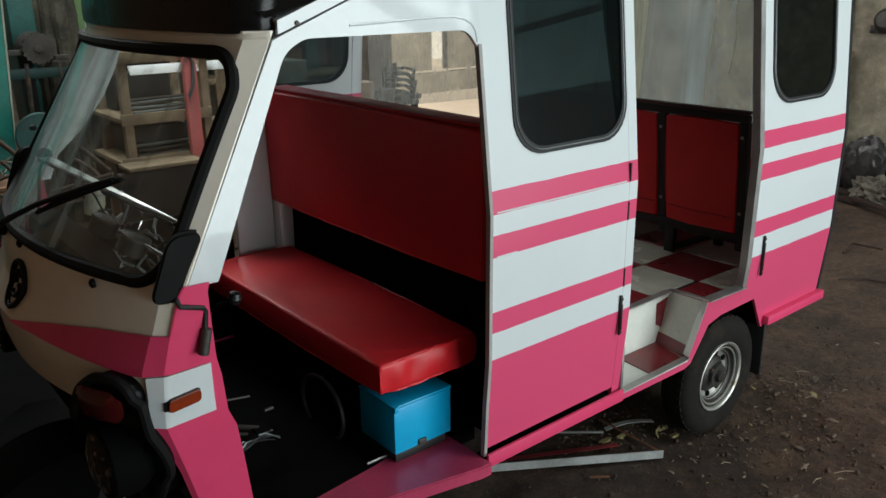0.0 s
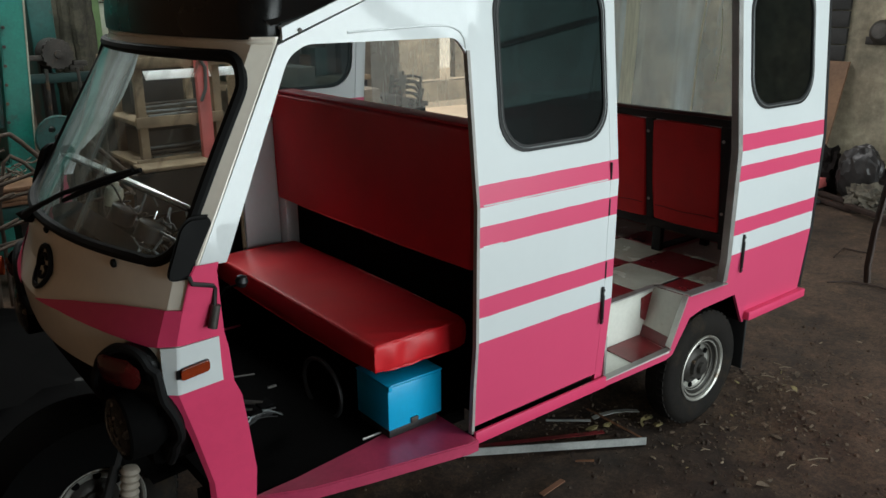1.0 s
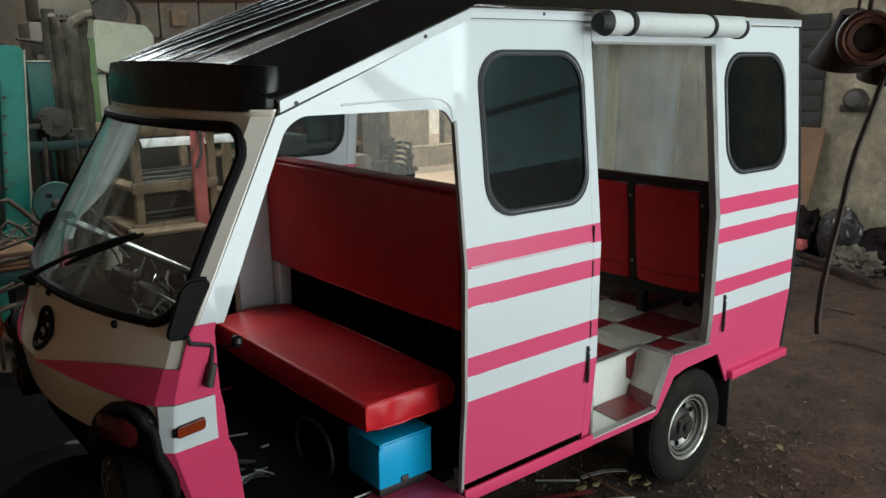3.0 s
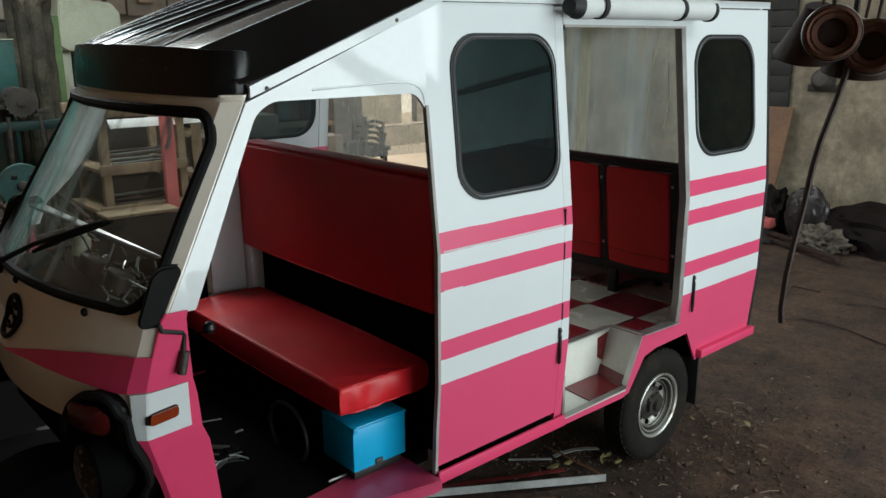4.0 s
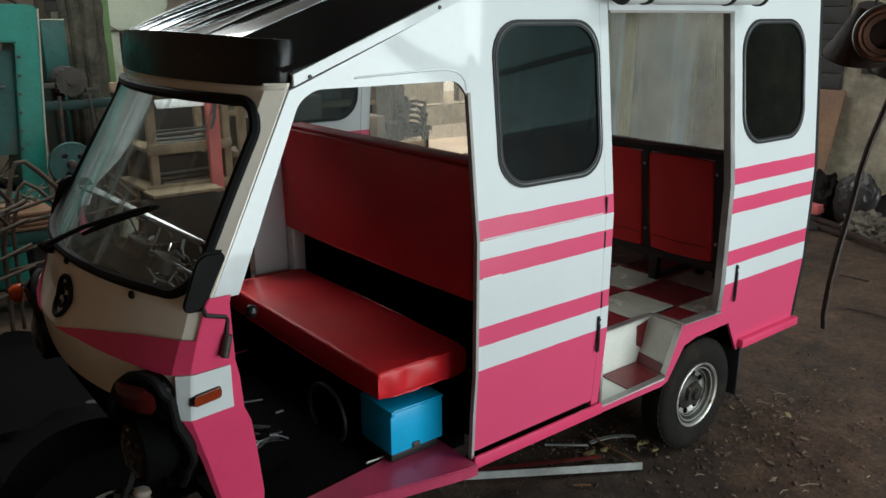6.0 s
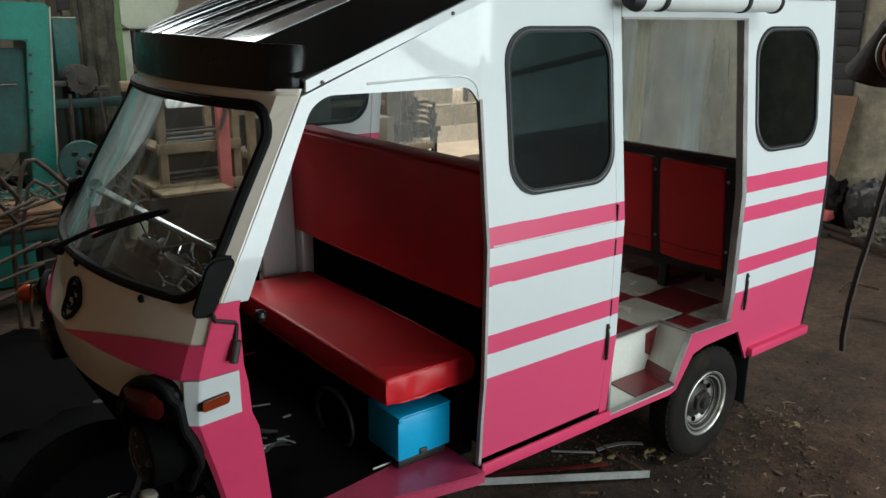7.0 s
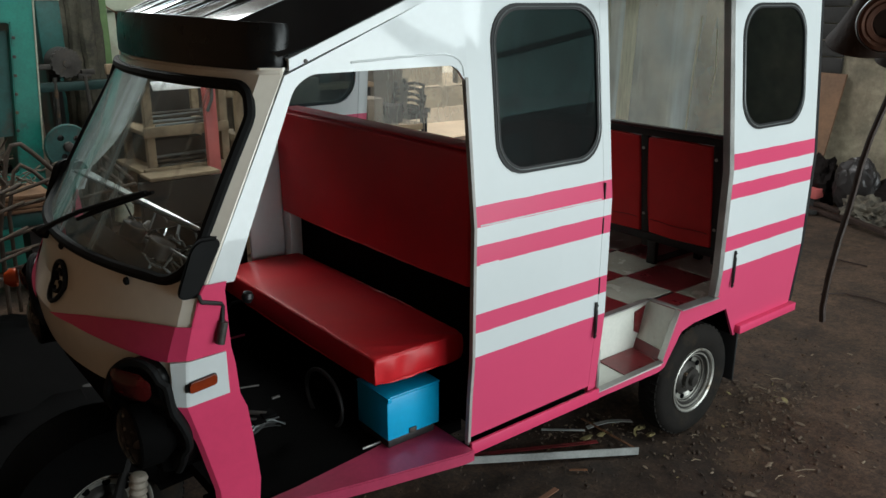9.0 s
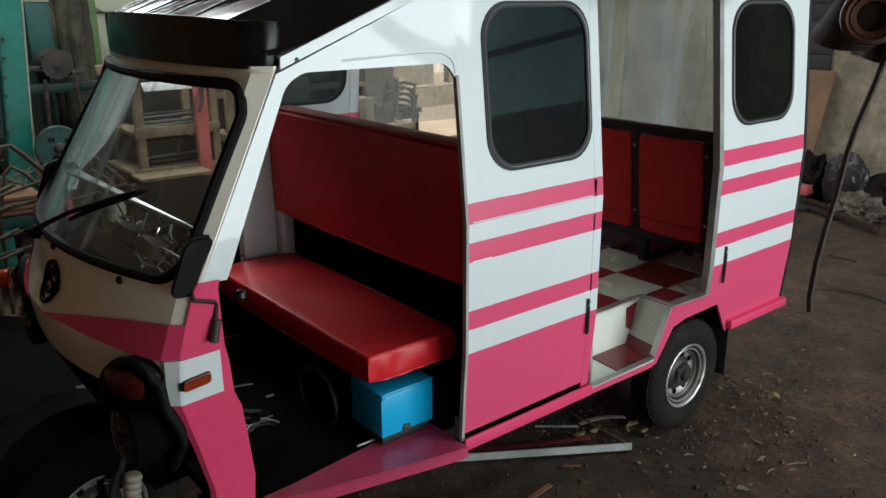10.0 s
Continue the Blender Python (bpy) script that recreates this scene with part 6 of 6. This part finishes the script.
def build_rack():
    """Timber rack with sheets and bars, seen through the windscreen."""
    ob = thing("timber_rack", (1.2, 3.9, 0.0), "weathered timber rack loaded with bars and sheets", "rack")
    for x, y in ((0.905, 3.60), (1.43, 3.60), (0.93, 4.15), (1.45, 4.15), (1.60, 3.70)):
        part("upright", box(B(), x, x + 0.055, y, y + 0.055, 0.0, 1.44, 0.004), "wood", ob)
    for z, x0, x1 in ((1.40, 0.86, 1.70), (1.02, 0.88, 1.48), (0.745, 0.86, 1.48)):
        part("shelf_rail", box(B(), x0, x1, 3.575, 3.60, z - 0.035, z + 0.035, 0.004), "wood", ob)
        if z < 1.3:
            part("shelf_board", box(B(), x0, x1, 3.61, 4.20, z - 0.02, z + 0.01, 0.003), "wood", ob)
        else:
            part("back_rail", box(B(), x0, x1, 4.16, 4.20, z - 0.035, z + 0.035, 0.004), "wood", ob)
    part("back_panel", box(B(), 0.88, 1.75, 4.22, 4.24, 0.2, 1.42), "dark", ob)
    part("front_chest", box(B(), 0.80, 1.44, 3.50, 3.57, 0.25, 0.70, 0.006), "dark", ob)
    part("table_board", box(B(), 0.82, 1.30, 3.36, 3.57, 0.735, 0.760, 0.006), "wood", ob)
    post = thing("red_post", (1.33, 3.54, 0.0), "faded red painted upright post against the rack", "post")
    part("shaft", box(B(), 1.290, 1.375, 3.515, 3.560, 0.0, 1.55, 0.005), "red_post", post)
    part("hook_strap", tube(B(), [(1.31, 3.50, 1.42), (1.345, 3.495, 1.36), (1.335, 3.495, 1.22), (1.30, 3.50, 1.14)], 0.012, 8), "grey", post)
    sheet_ob = thing("zinc_sheet", (1.3, 3.7, 1.30), "zinc sheet on the rack with its bright glint put in as white", "sheet metal")
    bm = sheet([(0, 0), (1, 0), (1, 1), (0, 1)], [], lambda a, b: Vector((0.985 + 0.66 * a, 3.61 + 0.05 * b, 1.292 + 0.053 * b)), lambda a, b: Vector((0.985 + 0.66 * a, 3.615 + 0.05 * b, 1.288 + 0.053 * b)))
    part("strip", bm, "glint_white", sheet_ob)
    rng = random.Random(8)
    for z0, n in ((1.035, 6), (0.76, 5)):
        for k in range(n):
            z = z0 + 0.018 + 0.022 * (k % 3)
            y = 3.63 + 0.06 * k
            bm = tube(B(), [(0.97 + rng.uniform(0, 0.05), y, z), (1.44, y + 0.01, z + rng.uniform(-0.003, 0.01))], 0.011, 8)
            tagged(part("steel_bar", bm, rng.choice(("grey", "iron", "rust_dark"))), "thin steel bar stored on the rack", "steel bar", "bars on the rack")
    ob = thing("stored_crate", (1.1, 3.95, 0.76), "dark crate on the rack shelf", "crate")
    part("body", box(B(), 0.98, 1.38, 3.80, 4.15, 0.76, 0.93, 0.008), "dark", ob)
    ob = thing("stored_crate", (1.1, 3.95, 1.03), "dark crate on the rack shelf", "crate")
    part("body", box(B(), 0.98, 1.36, 3.95, 4.18, 1.035, 1.27, 0.008), "dark", ob)
    # cluttered bench beside the rack
    ob = thing("work_bench", (2.3, 4.0, 0.0), "grimy work bench with dark clutter", "bench")
    part("top", box(B(), 1.75, 3.3, 3.7, 4.4, 0.80, 0.86, 0.008), "wood", ob)
    for x in (1.80, 3.2):
        for y in (3.74, 4.3):
            part("leg", box(B(), x, x + 0.07, y, y + 0.07, 0.0, 0.80), "wood", ob)
    for k in range(7):
        x = 1.8 + 0.2 * k
        bm = box(B(), x, x + rng.uniform(0.12, 0.19), 3.8, 4.1 + rng.uniform(0, 0.2), 0.861, 0.86 + rng.uniform(0.1, 0.45), 0.012)
        tagged(part("tool_box", bm, rng.choice(("iron", "dark", "dark", "plaster_dim"))), "grimy tool box on the work bench", "box", "boxes on the work bench")


build_rack()


def build_frames():
    """Rusty tubular seat frames piled behind the nose."""
    ob = thing("rusty_seat_frame", (0.05, 3.4, 0.0), "dusty brown bent-tube seat frame standing on earth", "seat frame", "rusty seat frames")
    arch = [(-0.10, 3.40, 0.0), (-0.08, 3.40, 0.55), (0.02, 3.40, 1.00), (0.05, 3.40, 1.055), (0.10, 3.40, 1.06), (0.16, 3.41, 1.00), (0.28, 3.45, 0.86)]
    part("arch", tube(B(), arch, 0.014, 8), "dusty_tube", ob)
    part("arch", tube(B(), [(-0.02, 3.5, 0.0), (0.0, 3.5, 0.62), (0.06, 3.5, 0.88), (0.10, 3.5, 0.92), (0.17, 3.5, 0.87), (0.30, 3.52, 0.70)], 0.012, 8), "dusty_tube", ob)
    for z, d in ((0.80, 0.06), (0.72, 0.03), (0.55, 0.05), (0.46, 0.01), (0.36, 0.0)):
        part("rung", tube(B(), [(-0.07, 3.41, z - 0.05), (0.32, 3.36, z + d)], 0.011, 8), "dusty_tube", ob)
    copy_thing(ob, pose(-0.22, 3.15, 0.0, 0, 0, 25))
    copy_thing(ob, pose(0.35, 3.0, 0.0, 0, 0, -30))
    ob = thing("plank_stack", (-0.4, 3.9, 0.0), "stack of dusty planks on a teal trestle", "planks")
    for k in range(4):
        part("plank", box(B(), -1.0, 0.30, 3.75, 4.15, 0.56 + 0.03 * k, 0.585 + 0.03 * k, 0.003), "old_board", ob)
    part("trestle", box(B(), -0.95, 0.28, 3.76, 4.1, 0.47, 0.555, 0.006), "teal_dark", ob)
    for x in (-0.9, 0.15):
        part("leg", box(B(), x, x + 0.08, 3.8, 4.05, 0.0, 0.47), "dark", ob)

    rng = random.Random(77)
    bm = B()
    for k in range(70):
        p = Vector((rng.uniform(-0.75, 0.22), rng.uniform(3.72, 4.05), rng.uniform(0.69, 0.80)))
        pts = [p]
        a = rng.uniform(0, math.tau)
        for i in range(4):
            a += rng.uniform(-0.7, 0.7)
            pts.append(pts[-1] + Vector((0.06 * math.cos(a), 0.04 * math.sin(a), rng.uniform(-0.03, 0.035))))
        tube(bm, pts, rng.uniform(0.003, 0.008), 5)
    tagged(part("wood_shavings", bm, "rags"), "tangled pale wood shavings on the plank stack", "wood shavings", kind="stuff")


build_frames()


def build_chairs():
    """Dark bentwood chairs beyond the far side of the vehicle."""
    ob = thing("stacked_chair", (5.3, 6.8, 0.0), "dark slatted chair standing on earth", "chair", "dark chairs")
    for x in (5.04, 5.50):
        for y in (6.62, 7.0):
            part("leg", tube(B(), [(x, y, 0.0), (x, y, 0.42)], 0.020, 8), "black_steel", ob)
    part("seat", box(B(), 5.00, 5.56, 6.58, 7.04, 0.38, 0.44, 0.008), "black_steel", ob)
    for k in range(5):
        z = 0.50 + 0.075 * k
        part("back_slat", tube(B(), [(5.02, 6.66 - 0.02 * k, z), (5.16, 6.60 - 0.02 * k, z + 0.015), (5.36, 6.61 - 0.02 * k, z - 0.03), (5.52, 6.68, z - 0.10), (5.60, 6.78, z - 0.20)], 0.021, 6), "black_steel", ob)
    for x, y in ((5.02, 6.62), (5.58, 6.76)):
        part("back_post", tube(B(), [(x, y, 0.42), (x + 0.01, y - 0.05, 0.88 if x < 5.3 else 0.60)], 0.030, 8), "black_steel", ob)
    copy_thing(ob, pose(5.62, 7.15, 0.0, 0, 0, 12))


build_chairs()


# ---- along the east wall ----
def build_east():
    ob = thing("dark_plank_screen", (6.85, 1.88, 1.2), "dark sooty boards fixed on the plastered wall", "boards")
    for k in range(7):
        part("board", box(B(), 6.955, 6.992, 1.93, 2.24, 1.20 + 0.155 * k, 1.345 + 0.155 * k, 0.004), "dark", ob)
    ob = thing("leaning_board", (6.7, 1.85, 0.0), "reddish plywood board leaning on the wall", "board")
    bm = sheet([(0, 0), (1, 0), (1, 1), (0, 1)], [], lambda a, b: Vector((6.60 + 0.33 * b, 2.14 - 0.27 * a - 0.02 * b, 0.0 + 1.20 * b)), lambda a, b: Vector((6.62 + 0.33 * b, 2.14 - 0.27 * a - 0.02 * b, 0.0 + 1.20 * b)))
    part("sheet", bm, "old_board", ob)
    ob = thing("wall_cap", (6.95, 1.62, 1.45), "dusty grey domed cap fixed on the wall", "cap")
    part("dome", lathe(B(), [(0.0, 0.115), (0.05, 0.105), (0.09, 0.07), (0.105, 0.0)], (6.996, 1.62, 1.47), (-1, 0, 0.2), 20), "iron", ob)
    part("plate", box(B(), 6.975, 6.998, 1.48, 1.76, 1.36, 1.43, 0.006), "iron", ob)
    tagged(part("silver_sack", lump((6.50, 1.42, 0.25), (0.11, 0.20, 0.27), 0.13, 3.4, 4, 2, 0.0), "foil", angle=18), "crumpled silver film sack lying on a junk heap", "sack")
    tagged(part("dark_sack", lump((6.62, 1.82, 0.20), (0.16, 0.17, 0.22), 0.35, 2.4, 4, 5, 0.0), "tarp", angle=25), "black plastic sack against the wall", "sack")
    tagged(part("cloth_lump", lump((6.33, 1.20, 0.06), (0.15, 0.21, 0.14), 0.55, 4.0, 4, 9, 0.0), "rags", angle=25), "heap of pale dusty rags on the ground", "rags")
    tagged(part("tarpaulin", lump((6.62, 0.80, 0.14), (0.26, 0.55, 0.26), 0.3, 2.0, 4, 3, 0.0), "tarp", angle=30), "dark dusty tarpaulin heap by the wall", "tarpaulin")
    ob = thing("red_crate", (6.45, 1.80, 0.0), "small faded red crate on the ground", "crate")
    part("body", box(B(), 6.36, 6.50, 1.70, 1.95, 0.10, 0.19, 0.006), "red_post", ob)
    part("skid", box(B(), 6.37, 6.49, 1.72, 1.93, 0.0, 0.098), "dark", ob)
    rng = random.Random(11)
    for k in range(9):
        x, y = 6.0 + rng.uniform(0, 0.55), 1.2 + rng.uniform(-0.2, 0.8)
        l, a = rng.uniform(0.25, 0.7), rng.uniform(-0.5, 0.5) + 1.2
        bm = box(B(), -l / 2, l / 2, -0.03, 0.03, 0, 0.035, 0.003, turn=Matrix.Translation((x, y, 0.002 + 0.036 * (k % 2))) @ Matrix.Rotation(a, 4, "Z"))
        tagged(part("scrap_timber", bm, rng.choice(("wood", "dark", "rust_dark"))), "short scrap timber lying on the ground", "timber", "scrap timber")


build_east()


# ---- near things ----
def build_hanging():
    ob = thing("hanging_cup", (0.21, -1.30, 1.84), "rusty brown bell-shaped metal cup hung on wires", "metal cup", "hanging cups")
    apex, rim = Vector((0.245, -1.299, 1.882)), Vector((0.245, -1.288, 1.822))
    ax = rim - apex
    L = ax.length
    part("bell", lathe(B(), [(-0.004, 0.0), (-0.004, 0.016), (0.006, 0.020), (L * 0.45, 0.031), (L * 0.8, 0.042), (L, 0.050), (L + 0.002, 0.0495), (L * 0.8, 0.040), (0.010, 0.017)], apex, ax + Vector((0.020, 0.0, 0.0)), 36), "rust_dark", ob, "dark rusty flared bell")
    face = Vector((0.214, -1.335, 1.85))
    out = Vector((-0.90, -0.43, 0.02)).normalized()
    part("drum", lathe(B(), [(-0.034, 0.0), (-0.034, 0.030), (-0.010, 0.0355), (-0.002, 0.0355)], face, out, 36), "rust_dark", ob, "dark rusty drum")
    part("mouth_ring", lathe(B(), [(-0.006, 0.0352), (0.002, 0.0340), (0.004, 0.0300), (0.001, 0.0265), (0.002, 0.0245), (0.000, 0.0190), (-0.006, 0.0175)], face, out, 36), "rust_cup", ob, "orange-brown rusty face with turned grooves")
    part("dark_core", lathe(B(), [(-0.006, 0.0185), (-0.005, 0.0)], face, out, 6), "rust_dark", ob, "dark six-sided recess")
    part("bright_rim", lathe(B(), [(-0.016, 0.0338), (-0.013, 0.0372), (-0.008, 0.0362)], face, out, 32), "alu", ob, "worn bright rim")
    for dx, dy in ((0.0, 0.0), (0.008, -0.012), (0.016, -0.006)):
        part("wire", tube(B(), [(0.208 + dx, -1.322 + dy, 1.885), (0.212 + dx, -1.326 + dy, 2.2), (0.225, -1.335, 3.95)], 0.0022, 6), "rust_dark", ob)
    copy_thing(ob, pose(0.21 + 0.046, -1.30 - 0.036, 1.84 - 0.016, 0, 8, -14))
    rod = thing("hanging_rod", (0.215, -1.36, 1.47), "thin dark wire rod hanging with a bent end", "rod")
    pts = [(0.300, -1.34, 3.95), (0.275, -1.34, 2.1), (0.268, -1.34, 1.86), (0.259, -1.34, 1.797), (0.238, -1.341, 1.765), (0.203, -1.340, 1.708), (0.189, -1.340, 1.675), (0.173, -1.341, 1.623), (0.159, -1.340, 1.579), (0.147, -1.340, 1.534), (0.143, -1.340, 1.490), (0.146, -1.341, 1.470)]
    part("shaft", tube(B(), pts, 0.0042, 8), "rust_dark", rod)


build_hanging()


def build_ground_things():
    ob = thing("angle_bar", (1.3, 0.3, 0.0), "weathered galvanised steel angle bar lying on the ground", "steel bar")
    d = Vector((1.685, 0.045, 0)) - Vector((0.90, 0.545, 0))
    t = Matrix.Translation((0.90, 0.545, 0.004)) @ Matrix.Rotation(math.atan2(d.y, d.x), 4, "Z")
    part("flange", box(B(), 0, d.length, 0.0, 0.034, 0.0, 0.004, turn=t), "zinc", ob)
    part("web", box(B(), 0, d.length, -0.005, 0.0, 0.0, 0.034, turn=t), "zinc", ob)
    bars = (((1.12, 0.475), (1.605, 0.205), 0.011, "red_strip", "dark red painted strip lying beside the angle bar"), ((1.719, 0.399), (1.697, 0.075), 0.006, "rust", "thin rusty strip lying on the ground"), ((1.50, 0.445), (1.645, 0.314), 0.006, "zinc", "short pale metal strip on the ground"), ((1.085, 0.066), (1.216, 0.078), 0.011, "wood_red", "reddish splinter of wood on the ground"), ((1.395, 0.191), (1.357, 0.142), 0.006, "rust_dark", "dark bracket strip lying on the ground"), ((1.357, 0.142), (1.416, 0.094), 0.005, "rust", "dark bracket strip lying on the ground"))
    for (a, b), (c, e), w, m, lab in bars:
        d = Vector((c - a, e - b, 0))
        t = Matrix.Translation((a, b, 0.006)) @ Matrix.Rotation(math.atan2(d.y, d.x), 4, "Z") @ Matrix.Rotation(-0.02, 4, "Y")
        tagged(part("scrap_strip", box(B(), 0, d.length, -w, w, 0, 0.004, turn=t), m), lab, "metal strip")
    curved = [(1.672, 0.325), (1.72, 0.322), (1.789, 0.304), (1.84, 0.275), (1.881, 0.238)]
    bm = B()
    edge = [[bm.verts.new((x + o * 0.4, y + o, 0.008 + h)) for o, h in ((-0.011, 0.0), (0.011, 0.0), (0.011, 0.003), (-0.011, 0.003))] for x, y in curved]
    for a, b in zip(edge, edge[1:]):
        for k in range(4):
            bm.faces.new((a[k], a[(k + 1) % 4], b[(k + 1) % 4], b[k]))
    bm.faces.new(edge[0][::-1])
    bm.faces.new(edge[-1])
    bmesh.ops.recalc_face_normals(bm, faces=bm.faces)
    tagged(part("scrap_strip", bm, "zinc"), "pale curved metal strip lying on the ground", "metal strip")
    for line in (((4.215, 0.537), (4.353, 0.442), (4.386, 0.304), (4.364, 0.147), (4.278, -0.079), (4.20, -0.3)), ((4.765, 0.764), (5.036, 0.826), (5.051, 0.616)), ((4.89, 0.363), (4.965, 0.261), (4.993, 0.15), (5.0, -0.1))):
        tagged(part("rope", tube(B(), [(x, y, 0.006) for x, y in line], 0.006, 6), "rust_dark"), "dark dusty cord lying on the earth floor", "rope", "cords on the floor")
    for k, (x, y, s) in enumerate(((1.611, 0.272, 0.032), (1.683, 0.251, 0.028), (1.872, 0.18, 0.030), (1.858, 0.111, 0.026), (2.42, -0.16, 0.016), (2.52, 0.02, 0.018), (2.36, -0.32, 0.015), (2.85, -0.35, 0.014))):
        tagged(part("crumpled_leaf", lump((x, y, 0.006), (s, s * 0.45, 0.005), 0.7, 9, 2, k), "leaf" if k < 4 else "chip", angle=20), "crumpled dry leaf on the earth floor", "leaf", "crumpled leaves")
    # single twigs and shavings by the rear wheel
    for (xa, ya), (xb, yb) in (((2.822, 0.124), (2.821, 0.051)), ((2.793, 0.072), (2.838, 0.029)), ((2.641, 0.08), (2.673, 0.024)), ((2.576, -0.085), (2.624, -0.108)), ((2.761, -0.165), (2.8, -0.173)), ((2.091, -0.447), (2.17, -0.498)), ((1.968, -0.427), (2.023, -0.43)), ((2.056, -0.476), (2.082, -0.491)), ((1.819, -0.131), (1.853, -0.153)), ((1.988, -0.008), (2.02, -0.027))):
        tagged(part("twig", tube(B(), [(xa, ya, 0.006), ((xa + xb) / 2, (ya + yb) / 2 + 0.004, 0.010), (xb, yb, 0.006)], [0.0018, 0.0024, 0.0013], 6), "chip_pale"), "pale dry twig on the earth floor", "twig", "twigs on the floor")
    for k, (x, y, s) in enumerate(((2.362, -0.029, 0.016), (2.479, -0.261, 0.02), (2.164, -0.272, 0.022), (2.051, -0.351, 0.026), (2.581, -0.053, 0.008), (3.142, 0.237, 0.012), (3.249, 0.088, 0.012), (2.814, -0.349, 0.012), (1.594, -0.098, 0.014), (1.81, -0.236, 0.01), (1.626, -0.039, 0.012), (2.223, -0.18, 0.016), (2.105, -0.243, 0.012), (3.422, -0.038, 0.014), (2.225, -0.094, 0.012), (2.383, -0.59, 0.012))):
        tagged(part("wood_chip", lump((x, y, 0.005), (s * 0.4, s * 0.95, 0.0025) if k % 3 else (s, s * 0.35, 0.0025), 0.8, 5, 2, 40 + k), "chip" if k % 3 == 2 else "chip_pale", angle=15), "pale wood chip on the earth floor", "wood chip", "wood chips by the wheel")
    rng = random.Random(21)
    chips, leaves = B(), B()
    heaps = [(rng.gauss(2.2, 0.5), rng.gauss(-0.1, 0.35)) for k in range(16)] + [(1.72, 0.30), (1.80, 0.22), (1.55, 0.40), (2.55, 0.15), (2.62, -0.05)] * 2
    for k in range(700):
        if k < 460:
            hx, hy = heaps[k % len(heaps)]
            x, y = rng.gauss(hx, 0.10), rng.gauss(hy, 0.07)
        else:
            x, y = rng.uniform(0.2, 6.6), rng.uniform(-1.6, 3.0)
        s = rng.uniform(0.0015, 0.0055) * (2.6 if rng.random() < 0.07 else 1)
        bm = leaves if rng.random() < 0.05 else chips
        m = Matrix.Translation((x, y, 0.004 + s * 0.25)) @ Euler((rng.uniform(-0.5, 0.5), rng.uniform(-0.5, 0.5), rng.uniform(0, 6.3))).to_matrix().to_4x4()
        l = s * rng.uniform(1.0, 3.2)
        q = [m @ Vector(v) for v in ((-l, -s * 0.6, 0), (0, -s, s * 0.35), (l, -s * 0.2, 0), (0.1 * l, s, s * 0.3), (-0.6 * l, s * 0.7, 0.1 * s))]
        vs = [bm.verts.new(v) for v in q] + [bm.verts.new(v - Vector((0, 0, 0.002))) for v in q]
        bm.faces.new(vs[:5])
        bm.faces.new(vs[5:][::-1])
        for i in range(5):
            bm.faces.new((vs[i], vs[5 + i], vs[5 + (i + 1) % 5], vs[(i + 1) % 5]))
    tagged(part("wood_chips", chips, "chip", smooth=False), "scattered wood chips and litter on the earth floor", "litter", kind="stuff")
    tagged(part("dry_leaves", leaves, "leaf", smooth=False), "scattered yellowed dry leaves on the earth floor", "leaves", kind="stuff")
    clods = B()
    for k in range(3200):
        x, y = (rng.uniform(0.6, 3.4), rng.uniform(-1.0, 0.5)) if k >= 1500 else (rng.gauss(2.35, 0.25), rng.gauss(-0.10, 0.16)) if k > 1250 else (rng.gauss(2.2, 0.8), rng.gauss(0.0, 0.5)) if k < 700 else (rng.uniform(0, 6.5), rng.uniform(-1.6, 3))
        r = rng.uniform(0.002, 0.006) * (2.2 if rng.random() < 0.08 else 1)
        c = Vector((x, y, r * 0.3))
        rings = [[clods.verts.new(c + Vector((r * f * rng.uniform(0.7, 1.2) * math.cos(a), r * f * rng.uniform(0.7, 1.2) * math.sin(a), h * r))) for a in (i * math.tau / 5 for i in range(5))] for f, h in ((1, -0.4), (0.9, 0.3))]
        top = clods.verts.new(c + Vector((0, 0, r * 0.8)))
        for i in range(5):
            clods.faces.new((rings[0][i], rings[0][(i + 1) % 5], rings[1][(i + 1) % 5], rings[1][i]))
            clods.faces.new((rings[1][i], rings[1][(i + 1) % 5], top))
    tagged(part("earth_clods", clods, "earth"), "loose crumbs of dark earth on the floor", "earth", kind="stuff")


build_ground_things()


def build_scrap():
    """Dark scrap behind the nose, made near-black to put in the shade on the ground."""
    rng = random.Random(31)
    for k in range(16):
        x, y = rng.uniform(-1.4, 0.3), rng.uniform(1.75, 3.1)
        tagged(part("scrap_lump", lump((x, y, 0.03), (rng.uniform(0.12, 0.3), rng.uniform(0.12, 0.28), rng.uniform(0.05, 0.14)), 0.4, 2.5, 3, k, 0.0), rng.choice(("shaded_black", "dark", "shaded_black"))), "dark scrap lump, near-black for the shaded ground behind the nose", "scrap", "dark scrap heaps")


build_scrap()
# two near-black masses added to darken the shaded ground by the nose
tagged(part("black_tarpaulin", lump((-1.02, 1.28, 0.10), (0.50, 0.78, 0.50), 0.22, 1.8, 4, 12, 0.0), "shaded_black", angle=40), "near-black mass added for the dark area in front of the wheel", "tarpaulin")

tagged(part("oily_mound", lump((-0.45, 2.35, 0.0), (0.80, 0.95, 0.13), 0.35, 2.2, 4, 17, 0.0), "shaded_black", angle=40), "low near-black mound added for the shaded ground", "sawdust mound")
